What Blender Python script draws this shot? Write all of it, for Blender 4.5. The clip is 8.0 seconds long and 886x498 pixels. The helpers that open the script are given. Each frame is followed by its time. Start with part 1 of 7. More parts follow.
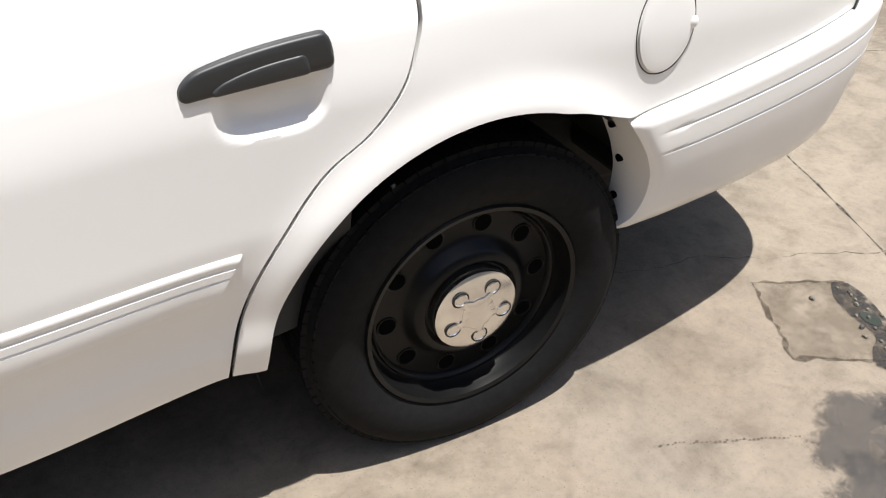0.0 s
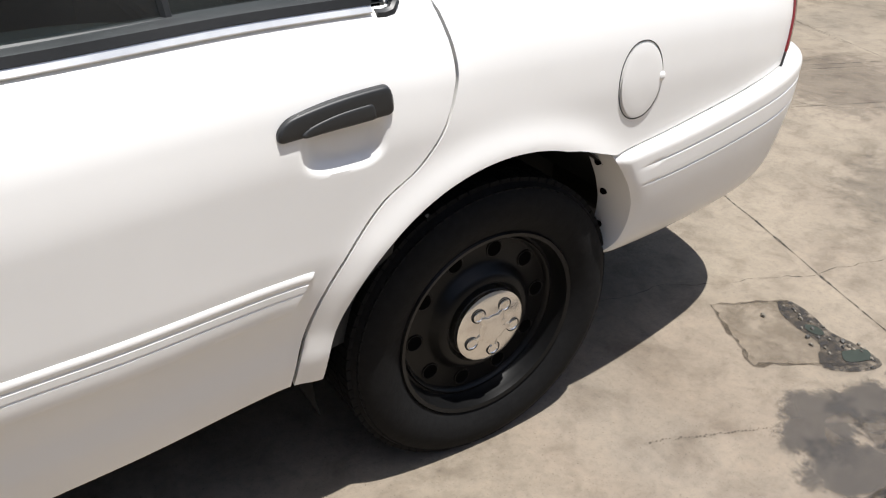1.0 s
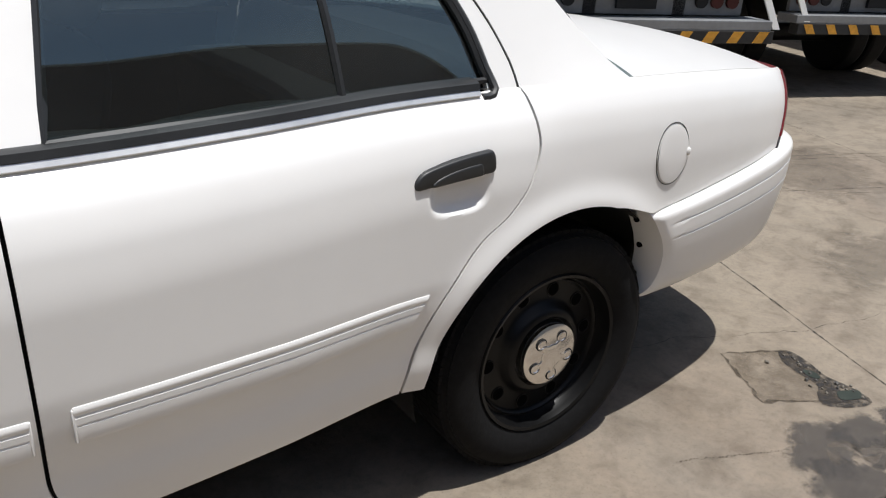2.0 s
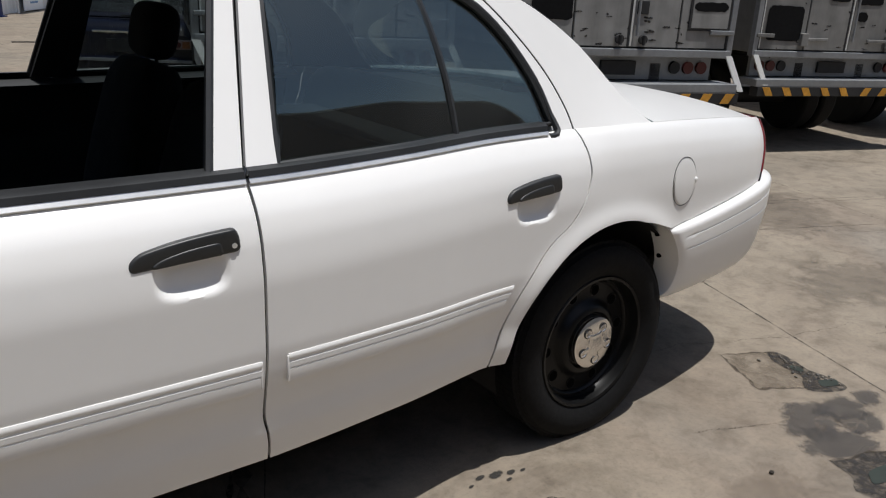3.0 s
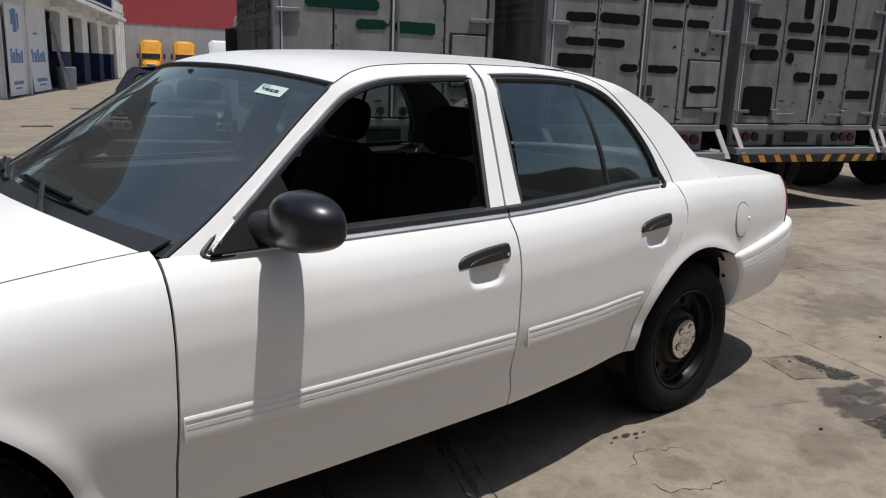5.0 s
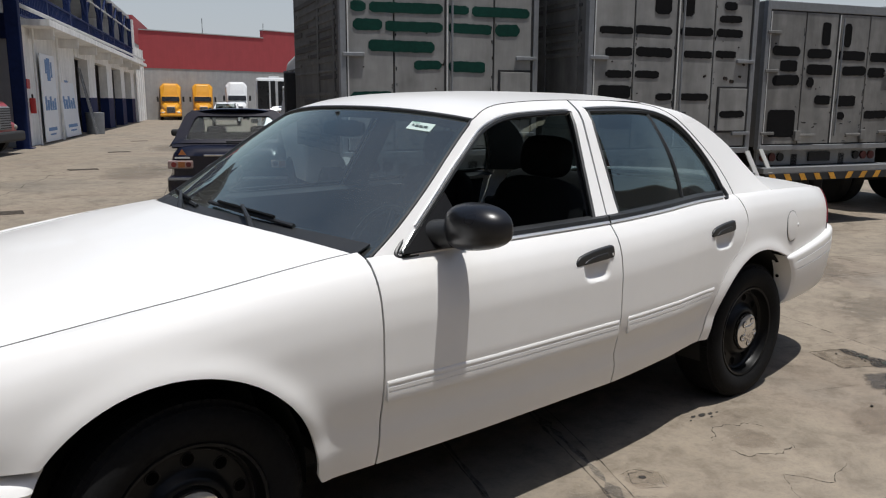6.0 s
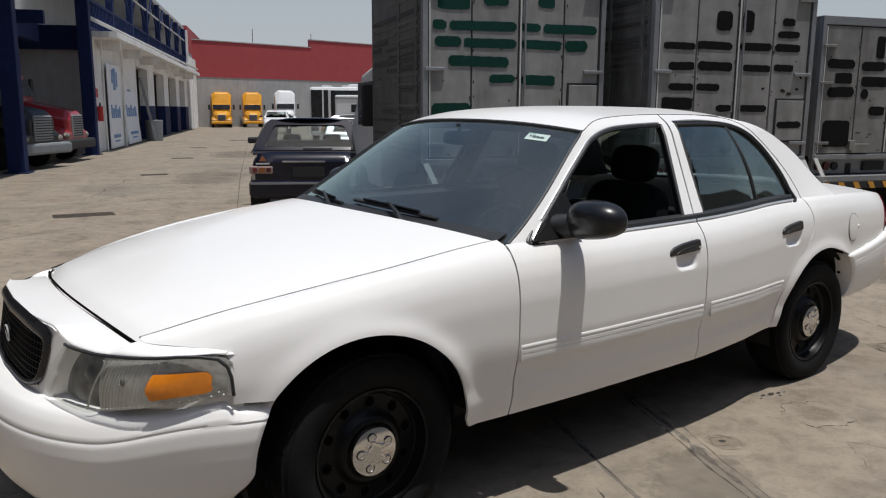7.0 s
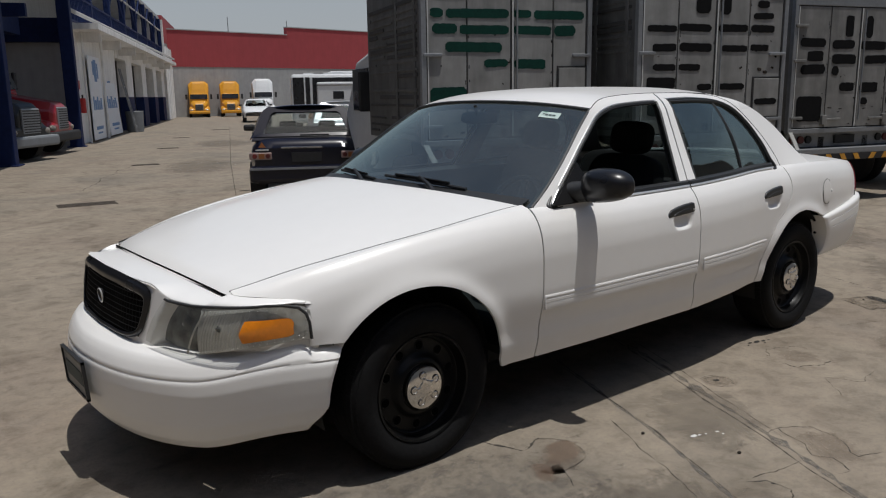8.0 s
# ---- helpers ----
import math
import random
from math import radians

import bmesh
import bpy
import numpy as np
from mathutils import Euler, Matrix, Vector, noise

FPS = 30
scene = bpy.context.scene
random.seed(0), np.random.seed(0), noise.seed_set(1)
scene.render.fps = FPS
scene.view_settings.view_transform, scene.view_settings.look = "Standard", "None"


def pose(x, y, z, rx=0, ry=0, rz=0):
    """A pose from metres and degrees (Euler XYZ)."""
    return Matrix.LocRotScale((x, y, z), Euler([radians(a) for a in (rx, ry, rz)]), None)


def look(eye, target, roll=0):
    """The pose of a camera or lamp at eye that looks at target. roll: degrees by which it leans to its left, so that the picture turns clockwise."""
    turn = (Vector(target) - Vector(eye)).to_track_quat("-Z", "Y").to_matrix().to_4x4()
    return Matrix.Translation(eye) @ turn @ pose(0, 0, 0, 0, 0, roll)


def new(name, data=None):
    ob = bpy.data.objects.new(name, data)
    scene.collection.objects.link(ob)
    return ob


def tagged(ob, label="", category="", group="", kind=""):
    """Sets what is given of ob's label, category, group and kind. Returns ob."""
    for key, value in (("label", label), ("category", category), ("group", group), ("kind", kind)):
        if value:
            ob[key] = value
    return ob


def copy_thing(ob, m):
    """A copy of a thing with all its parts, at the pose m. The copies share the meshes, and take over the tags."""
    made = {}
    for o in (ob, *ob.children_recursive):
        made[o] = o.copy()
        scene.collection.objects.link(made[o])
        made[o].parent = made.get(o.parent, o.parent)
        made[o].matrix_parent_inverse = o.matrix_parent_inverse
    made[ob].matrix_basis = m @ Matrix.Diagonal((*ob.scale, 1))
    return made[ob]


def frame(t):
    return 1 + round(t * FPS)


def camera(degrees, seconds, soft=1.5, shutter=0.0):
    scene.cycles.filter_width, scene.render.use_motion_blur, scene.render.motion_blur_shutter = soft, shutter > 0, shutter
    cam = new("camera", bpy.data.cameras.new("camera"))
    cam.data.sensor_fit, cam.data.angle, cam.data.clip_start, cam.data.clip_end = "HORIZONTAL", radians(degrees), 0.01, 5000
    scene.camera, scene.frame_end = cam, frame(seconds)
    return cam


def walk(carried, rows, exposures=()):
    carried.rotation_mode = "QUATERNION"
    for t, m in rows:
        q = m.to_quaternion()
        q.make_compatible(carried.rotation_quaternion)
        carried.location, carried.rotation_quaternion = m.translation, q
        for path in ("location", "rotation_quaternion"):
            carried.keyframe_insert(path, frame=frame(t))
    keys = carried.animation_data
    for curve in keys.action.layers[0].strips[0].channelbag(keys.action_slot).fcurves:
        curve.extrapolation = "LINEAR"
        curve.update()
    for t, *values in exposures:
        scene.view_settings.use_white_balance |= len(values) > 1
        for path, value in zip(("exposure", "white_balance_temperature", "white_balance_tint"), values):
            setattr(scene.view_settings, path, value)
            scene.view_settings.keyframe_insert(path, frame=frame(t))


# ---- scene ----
cam = camera(59.1, 8.0, 1.15)
PATH = [
    (0, (-0.608, -1.834, 1.297), (0.17, -0.403, 0.136), 1.4),
    (0.5, (-0.709, -1.891, 1.314), (0.134, -0.454, 0.207), 1.5),
    (1, (-0.876, -1.96, 1.344), (0.089, -0.525, 0.339), 1.9),
    (1.5, (-1.042, -2.045, 1.372), (-0.031, -0.561, 0.492), 3.0),
    (3, (-1.84, -2.401, 1.422), (-0.681, -0.901, 0.786), 2.8),
    (3.5, (-2.108, -2.553, 1.423), (-0.923, -1.026, 0.908), 3.1),
    (4, (-2.425, -2.605, 1.448), (-1.19, -1.104, 0.974), 2.9),
    (4.5, (-2.694, -2.621, 1.466), (-1.43, -1.146, 0.989), 2.8),
    (6, (-3.653, -2.818, 1.483), (-2.397, -1.307, 1.112), 0.2),
    (6.5, (-3.963, -2.94, 1.494), (-2.75, -1.392, 1.131), 0.5),
    (7, (-4.258, -3.039, 1.51), (-3.077, -1.464, 1.158), 0.3),
    (7.5, (-4.55, -3.103, 1.509), (-3.347, -1.554, 1.122), -1.1),
    (8, (-4.712, -3.257, 1.502), (-3.493, -1.719, 1.113), -0.9),
]
walk(cam, [(t, look(eye, target, roll)) for t, eye, target, roll in PATH],
     [(0, 0.64, 6260, 10), (1.0, 0.42, 6230, 10), (1.7, 0.09, 6160, 10), (3.5, -0.30, 6150, 10), (4.7, -0.29, 6150, 10), (6.5, -0.24, 6200, 10), (8, -0.67, 6200, 10)])


# ---- world, sun, exposure ----
world = bpy.data.worlds.new("sky")
scene.world = world
world.use_nodes = True
wn = world.node_tree
sky = wn.nodes.new("ShaderNodeTexSky")
sky.sky_type = "NISHITA"
sky.sun_disc = False
sky.sun_elevation = radians(79)
sky.sun_rotation = radians(190)
sky.dust_density = 2.0
sky.air_density = 1.2
# pale summer haze towards the horizon
tcw = wn.nodes.new("ShaderNodeTexCoord")
sepw = wn.nodes.new("ShaderNodeSeparateXYZ")
wn.links.new(tcw.outputs["Generated"], sepw.inputs[0])
hz = wn.nodes.new("ShaderNodeMapRange")
hz.interpolation_type = "SMOOTHSTEP"
hz.inputs["From Min"].default_value, hz.inputs["From Max"].default_value = 0.0, 0.6
hz.inputs["To Min"].default_value, hz.inputs["To Max"].default_value = 0.75, 0.0
wn.links.new(sepw.outputs["Z"], hz.inputs["Value"])
hmix = wn.nodes.new("ShaderNodeMix")
hmix.data_type = "RGBA"
wn.links.new(hz.outputs[0], hmix.inputs["Factor"])
wn.links.new(sky.outputs[0], hmix.inputs["A"])
hmix.inputs["B"].default_value = (7.6, 7.9, 8.2, 1)
wn.links.new(hmix.outputs["Result"], wn.nodes["Background"].inputs[0])
wn.nodes["Background"].inputs[1].default_value = 0.087

sun_data = bpy.data.lights.new("sun", "SUN")
sun_data.energy = 5.0
sun_data.angle = radians(0.6)
sun_data.color = (1.0, 0.955, 0.885)
sun = new("sun", sun_data)
sun.matrix_world = look((0.7, -1.6, 10), (0, 0, 0))


# ---- materials ----
def mat_nodes(name):
    m = bpy.data.materials.new(name)
    m.use_nodes = True
    nt = m.node_tree
    return m, nt, nt.nodes["Principled BSDF"]


def plain(name, color, rough=0.5, metal=0.0, grain=0.06, scale=30.0, bump=0.0, coat=0.0, spec=0.5, streak=0.0):
    """Paint, rubber, metal or plastic with a slight unevenness of tone and gloss at two scales."""
    m, nt, b = mat_nodes(name)
    tc = nt.nodes.new("ShaderNodeTexCoord")
    n1 = nt.nodes.new("ShaderNodeTexNoise")
    n1.inputs["Scale"].default_value = scale
    n1.inputs["Detail"].default_value = 5
    n2 = nt.nodes.new("ShaderNodeTexNoise")
    n2.inputs["Scale"].default_value = scale * 0.08
    nt.links.new(tc.outputs["Object"], n1.inputs["Vector"])
    nt.links.new(tc.outputs["Object"], n2.inputs["Vector"])
    add = nt.nodes.new("ShaderNodeMath")
    add.operation = "ADD"
    nt.links.new(n1.outputs[0], add.inputs[0])
    nt.links.new(n2.outputs[0], add.inputs[1])
    mr = nt.nodes.new("ShaderNodeMapRange")
    mr.inputs["From Min"].default_value, mr.inputs["From Max"].default_value = 0.6, 1.4
    mr.inputs["To Min"].default_value, mr.inputs["To Max"].default_value = 1 - grain, 1 + grain
    nt.links.new(add.outputs[0], mr.inputs["Value"])
    mul = nt.nodes.new("ShaderNodeVectorMath")
    mul.operation = "SCALE"
    mul.inputs[0].default_value = color
    nt.links.new(mr.outputs[0], mul.inputs["Scale"])
    if streak:
        # rain streaks and grime, drawn out downwards
        mp = nt.nodes.new("ShaderNodeMapping")
        mp.inputs["Scale"].default_value = (3.5, 3.5, 0.5)
        nt.links.new(tc.outputs["Object"], mp.inputs["Vector"])
        n3 = nt.nodes.new("ShaderNodeTexNoise")
        n3.inputs["Scale"].default_value = 1.0
        n3.inputs["Detail"].default_value = 6
        n3.inputs["Roughness"].default_value = 0.65
        nt.links.new(mp.outputs[0], n3.inputs["Vector"])
        mr3 = nt.nodes.new("ShaderNodeMapRange")
        mr3.inputs["From Min"].default_value, mr3.inputs["From Max"].default_value = 0.34, 0.62
        mr3.inputs["To Min"].default_value, mr3.inputs["To Max"].default_value = 1 - streak, 1 + streak * 0.3
        nt.links.new(n3.outputs[0], mr3.inputs["Value"])
        mul2 = nt.nodes.new("ShaderNodeVectorMath")
        mul2.operation = "SCALE"
        nt.links.new(mul.outputs[0], mul2.inputs[0])
        nt.links.new(mr3.outputs[0], mul2.inputs["Scale"])
        mul = mul2
    nt.links.new(mul.outputs[0], b.inputs["Base Color"])
    mr2 = nt.nodes.new("ShaderNodeMapRange")
    mr2.inputs["From Min"].default_value, mr2.inputs["From Max"].default_value = 0.3, 0.7
    mr2.inputs["To Min"].default_value, mr2.inputs["To Max"].default_value = max(0, rough - 0.06), min(1, rough + 0.06)
    nt.links.new(n2.outputs[0], mr2.inputs["Value"])
    nt.links.new(mr2.outputs[0], b.inputs["Roughness"])
    b.inputs["Metallic"].default_value = metal
    b.inputs["Coat Weight"].default_value = coat
    b.inputs["Coat Roughness"].default_value = 0.08
    b.inputs["Specular IOR Level"].default_value = spec
    if bump:
        bp = nt.nodes.new("ShaderNodeBump")
        bp.inputs["Strength"].default_value = bump
        bp.inputs["Distance"].default_value = 0.01
        nt.links.new(n1.outputs[0], bp.inputs["Height"])
        nt.links.new(bp.outputs[0], b.inputs["Normal"])
    return m


def glass_mat(name, tint, gloss_rough=0.0, dust_haze=0.04, ior=1.7, gloss=(1, 1, 1)):
    """A thin tinted pane with a pale film: clear light through it, and gloss by Fresnel."""
    m, nt, b = mat_nodes(name)
    nt.nodes.remove(b)
    out = nt.nodes["Material Output"]
    tr = nt.nodes.new("ShaderNodeBsdfTransparent")
    tr.inputs[0].default_value = (*tint, 1)
    gl = nt.nodes.new("ShaderNodeBsdfGlossy")
    gl.inputs["Roughness"].default_value = gloss_rough
    gl.inputs["Color"].default_value = (*gloss, 1)
    f0 = ((ior - 1) / (ior + 1)) ** 2
    lw = nt.nodes.new("ShaderNodeLayerWeight")
    lw.inputs["Blend"].default_value = 0.5
    pw = nt.nodes.new("ShaderNodeMath")
    pw.operation = "POWER"
    pw.inputs[1].default_value = 4.2
    nt.links.new(lw.outputs["Facing"], pw.inputs[0])
    fr = nt.nodes.new("ShaderNodeMath")
    fr.operation = "MULTIPLY_ADD"
    fr.inputs[1].default_value, fr.inputs[2].default_value = 1 - f0, f0
    nt.links.new(pw.outputs[0], fr.inputs[0])
    mx = nt.nodes.new("ShaderNodeMixShader")
    nt.links.new(fr.outputs[0], mx.inputs[0])
    nt.links.new(tr.outputs[0], mx.inputs[1])
    nt.links.new(gl.outputs[0], mx.inputs[2])
    # pale film: dusty glass, and bright sky haze painted in as diffuse colour
    di = nt.nodes.new("ShaderNodeBsdfDiffuse")
    di.inputs[0].default_value = (0.62, 0.62, 0.60, 1)
    tc = nt.nodes.new("ShaderNodeTexCoord")
    ns = nt.nodes.new("ShaderNodeTexNoise")
    ns.inputs["Scale"].default_value = 2.2
    ns.inputs["Detail"].default_value = 6
    nt.links.new(tc.outputs["Object"], ns.inputs["Vector"])
    mr = nt.nodes.new("ShaderNodeMapRange")
    mr.inputs["From Min"].default_value, mr.inputs["From Max"].default_value = 0.3, 0.7
    mr.inputs["To Min"].default_value, mr.inputs["To Max"].default_value = dust_haze * 0.6, dust_haze * 1.4
    nt.links.new(ns.outputs[0], mr.inputs["Value"])
    mx2 = nt.nodes.new("ShaderNodeMixShader")
    nt.links.new(mr.outputs[0], mx2.inputs[0])
    nt.links.new(mx.outputs[0], mx2.inputs[1])
    nt.links.new(di.outputs[0], mx2.inputs[2])
    nt.links.new(mx2.outputs[0], out.inputs["Surface"])
    return m


def concrete_mat(name):
    m, nt, b = mat_nodes(name)
    tc = nt.nodes.new("ShaderNodeTexCoord")

    def noise_tex(scale, detail=6, rough=0.6, warp=0.0):
        n = nt.nodes.new("ShaderNodeTexNoise")
        n.inputs["Scale"].default_value = scale
        n.inputs["Detail"].default_value = detail
        n.inputs["Roughness"].default_value = rough
        n.inputs["Distortion"].default_value = warp
        nt.links.new(tc.outputs["Object"], n.inputs["Vector"])
        return n

    def ramp(fac, stops):
        r = nt.nodes.new("ShaderNodeValToRGB")
        while len(r.color_ramp.elements) < len(stops):
            r.color_ramp.elements.new(0.5)
        for e, (p, c) in zip(r.color_ramp.elements, stops):
            e.position, e.color = p, (*c, 1)
        nt.links.new(fac, r.inputs[0])
        return r

    def mix(fac, a, c, kind="MIX"):
        x = nt.nodes.new("ShaderNodeMix")
        x.data_type, x.blend_type = "RGBA", kind
        if isinstance(fac, float):
            x.inputs["Factor"].default_value = fac
        else:
            nt.links.new(fac, x.inputs["Factor"])
        nt.links.new(a, x.inputs["A"])
        nt.links.new(c, x.inputs["B"])
        return x.outputs["Result"]

    big = noise_tex(0.45, 4, 0.55, 0.3)
    mid = noise_tex(1.9, 6, 0.62, 0.8)
    small = noise_tex(8.5, 6, 0.6, 0.5)
    fine = noise_tex(46, 8, 0.7)
    grit = noise_tex(170, 3, 0.6)
    base = ramp(big.outputs[0], [(0.3, (0.188, 0.166, 0.135)), (0.50, (0.250, 0.215, 0.168)), (0.62, (0.228, 0.191, 0.150)), (0.74, (0.212, 0.191, 0.160))])
    m2 = ramp(mid.outputs[0], [(0.30, (0.62, 0.59, 0.56)), (0.43, (0.92, 0.90, 0.88)), (0.66, (1.12, 1.10, 1.08))])
    s2 = ramp(small.outputs[0], [(0.30, (0.74, 0.72, 0.70)), (0.50, (1.0, 1.0, 1.0)), (0.70, (1.12, 1.11, 1.09))])
    f2 = ramp(fine.outputs[0], [(0.28, (0.80, 0.80, 0.80)), (0.5, (0.99, 0.99, 0.99)), (0.75, (1.08, 1.07, 1.05))])
    g2 = ramp(grit.outputs[0], [(0.32, (0.66, 0.65, 0.64)), (0.38, (1.0, 1.0, 1.0))])
    c = mix(1.0, base.outputs[0], m2.outputs[0], "MULTIPLY")
    c = mix(1.0, c, s2.outputs[0], "MULTIPLY")
    c = mix(1.0, c, f2.outputs[0], "MULTIPLY")
    c = mix(1.0, c, g2.outputs[0], "MULTIPLY")
    nt.links.new(c, b.inputs["Base Color"])
    b.inputs["Roughness"].default_value = 0.88
    bp = nt.nodes.new("ShaderNodeBump")
    bp.inputs["Strength"].default_value = 0.35
    bp.inputs["Distance"].default_value = 0.01
    nt.links.new(fine.outputs[0], bp.inputs["Height"])
    nt.links.new(bp.outputs[0], b.inputs["Normal"])
    return m


WHITE = plain("white_car_paint", (0.84, 0.828, 0.803), 0.33, grain=0.015, scale=12, coat=0.4)
BLACK = plain("black_plastic", (0.022, 0.023, 0.024), 0.45, grain=0.15, scale=80)
GLOSSBLACK = plain("gloss_black_plastic", (0.010, 0.010, 0.0115), 0.30, grain=0.1, scale=60)
RUBBER = plain("tyre_rubber", (0.009, 0.009, 0.0093), 0.8, grain=0.35, scale=60, bump=0.15, spec=0.15)
STEEL = plain("black_painted_steel", (0.006, 0.006, 0.0062), 0.36, grain=0.2, scale=50, spec=0.22)
CHROME = plain("chrome", (0.72, 0.70, 0.67), 0.16, 1.0, grain=0.1, scale=40)
DARK = plain("dark_underside", (0.015, 0.014, 0.013), 0.85, grain=0.3, scale=14)
CLOTH = plain("black_seat_cloth", (0.009, 0.009, 0.0095), 0.92, grain=0.2, scale=150, bump=0.1)
TRIM = plain("dark_grey_interior_trim", (0.024, 0.025, 0.026), 0.7, grain=0.15, scale=90)
TINT = glass_mat("tinted_glass", (0.42, 0.48, 0.48), 0.0, 0.02, 2.35, (0.78, 0.97, 0.94))
CLEAR = glass_mat("clear_glass", (0.40, 0.51, 0.52), 0.0, 0.046, 2.5, (0.78, 0.97, 0.95))
CONCRETE = concrete_mat("worn_concrete")
GRILLE = plain("black_grille_plastic", (0.006, 0.006, 0.0065), 0.6, grain=0.2, scale=60, spec=0.2)
BRIGHT = plain("brushed_bright_trim", (0.72, 0.72, 0.71), 0.34, 0.55, grain=0.1, scale=60)
HOLE = plain("black_recess", (0.002, 0.002, 0.002), 0.9, spec=0.05)
REFLECTOR = plain("dull_silver_reflector", (0.62, 0.62, 0.60), 0.32, 0.35, grain=0.35, scale=40, bump=0.4)
REFLECT_BEAD = plain("clear_bead", (0.8, 0.8, 0.78), 0.12, coat=1.0)
SMOKE = plain("smoked_reflector", (0.15, 0.155, 0.15), 0.30, 0.3, grain=1.3, scale=22, bump=0.6)
HAZE = glass_mat("hazed_lens", (0.86, 0.87, 0.85), 0.04, 0.025, 1.45)
AMBER = plain("amber_lens", (0.85, 0.26, 0.01), 0.22, grain=0.15, scale=60, coat=0.6)
REDLENS = plain("red_lens", (0.16, 0.010, 0.012), 0.2, grain=0.1, scale=60, coat=0.6)


# ---- shape helpers ----
def thicken(bm, depth):
    """Give an open sheet a second skin at that depth along its normals, and close its rim."""
    bm.normal_update()
    faces, rim = list(bm.faces), [e for e in bm.edges if len(e.link_faces) == 1]
    twin = {v: bm.verts.new(v.co + v.normal * depth) for v in list(bm.verts)}
    for f in faces:
        bm.faces.new([twin[v] for v in reversed(f.verts)])
    for e in rim:
        a, b = e.link_loops[0].vert, e.link_loops[0].link_loop_next.vert
        bm.faces.new((b, a, twin[a], twin[b]))
    bmesh.ops.recalc_face_normals(bm, faces=bm.faces)


def obj(name, verts, faces, mat, parent=None, label="", smooth=True, thick=0.0, bevel=0.0, middle=None):
    me = bpy.data.meshes.new(name)
    me.from_pydata([tuple(v) for v in verts], [], faces)
    bm = bmesh.new()
    bm.from_mesh(me)
    bmesh.ops.remove_doubles(bm, verts=bm.verts, dist=1e-5)
    bmesh.ops.recalc_face_normals(bm, faces=bm.faces)
    if middle is not None:
        # open sheets face away from the middle of their thing
        if sum(f.calc_area() * f.normal.dot(f.calc_center_median() - Vector(middle)) for f in bm.faces) < 0:
            bmesh.ops.reverse_faces(bm, faces=bm.faces)
    if thick:
        thicken(bm, thick)
    bm.to_mesh(me)
    bm.free()
    me.materials.append(mat)
    ob = new(name, me)
    if smooth:
        me.polygons.foreach_set("use_smooth", [True] * len(me.polygons))
        me.set_sharp_from_angle(angle=radians(40))
    if bevel:
        b = ob.modifiers.new("edges", "BEVEL")
        b.width, b.segments, b.limit_method = bevel, 2, "ANGLE"
    if parent:
        ob.parent = parent
    if label:
        ob["label"] = label
    return ob


def empty(name, m=None, **tags):
    e = new(name)
    if m is not None:
        e.matrix_world = m
    return tagged(e, **tags)


def bm_obj(name, bm, mat, parent=None, label="", smooth=True, bevel=0.0):
    me = bpy.data.meshes.new(name)
    bm.to_mesh(me)
    bm.free()
    me.materials.append(mat)
    ob = new(name, me)
    if smooth:
        me.polygons.foreach_set("use_smooth", [True] * len(me.polygons))
        me.set_sharp_from_angle(angle=radians(35))
    if bevel:
        b = ob.modifiers.new("edges", "BEVEL")
        b.width, b.segments, b.limit_method = bevel, 2, "ANGLE"
    if parent:
        ob.parent = parent
    if label:
        ob["label"] = label
    return ob


def add_box(bm, x0, x1, y0, y1, z0, z1, m=None):
    r = bmesh.ops.create_cube(bm, size=1.0)
    for v in r["verts"]:
        v.co = Vector((x0 + (v.co.x + 0.5) * (x1 - x0), y0 + (v.co.y + 0.5) * (y1 - y0), z0 + (v.co.z + 0.5) * (z1 - z0)))
        if m is not None:
            v.co = m @ v.co
    return r["verts"]


def box(name, x0, x1, y0, y1, z0, z1, mat, parent=None, label="", bevel=0.0, m=None):
    bm = bmesh.new()
    add_box(bm, x0, x1, y0, y1, z0, z1, m)
    return bm_obj(name, bm, mat, parent, label, smooth=False, bevel=bevel)


def tube(bm, a, b, r, n=12, r2=None):
    a, b = Vector(a), Vector(b)
    q = (b - a).to_track_quat("Z", "Y").to_matrix().to_4x4()
    bmesh.ops.create_cone(bm, cap_ends=True, segments=n, radius1=r, radius2=r if r2 is None else r2, depth=(b - a).length,
                          matrix=Matrix.Translation((a + b) / 2) @ q)


def pipe(bm, pts, r, n=6, closed=False):
    """One continuous round bar along a line of points."""
    pts = [Vector(p) for p in pts]
    rings, up = [], None
    m = len(pts)
    for i, p in enumerate(pts):
        a, b = (pts[(i - 1) % m], pts[(i + 1) % m]) if closed else (pts[max(i - 1, 0)], pts[min(i + 1, m - 1)])
        d = (b - a).normalized()
        if up is None:
            up = d.cross(Vector((0.31, 0.52, 0.79))).normalized()
        up = (up - d * up.dot(d)).normalized()
        side = d.cross(up)
        rings.append([bm.verts.new(p + up * r * math.cos(2 * math.pi * k / n) + side * r * math.sin(2 * math.pi * k / n)) for k in range(n)])
    for i in range(m if closed else m - 1):
        a, b = rings[i], rings[(i + 1) % m]
        for k in range(n):
            bm.faces.new((a[k], a[(k + 1) % n], b[(k + 1) % n], b[k]))
    if not closed:
        bm.faces.new(rings[0][::-1])
        bm.faces.new(rings[-1])


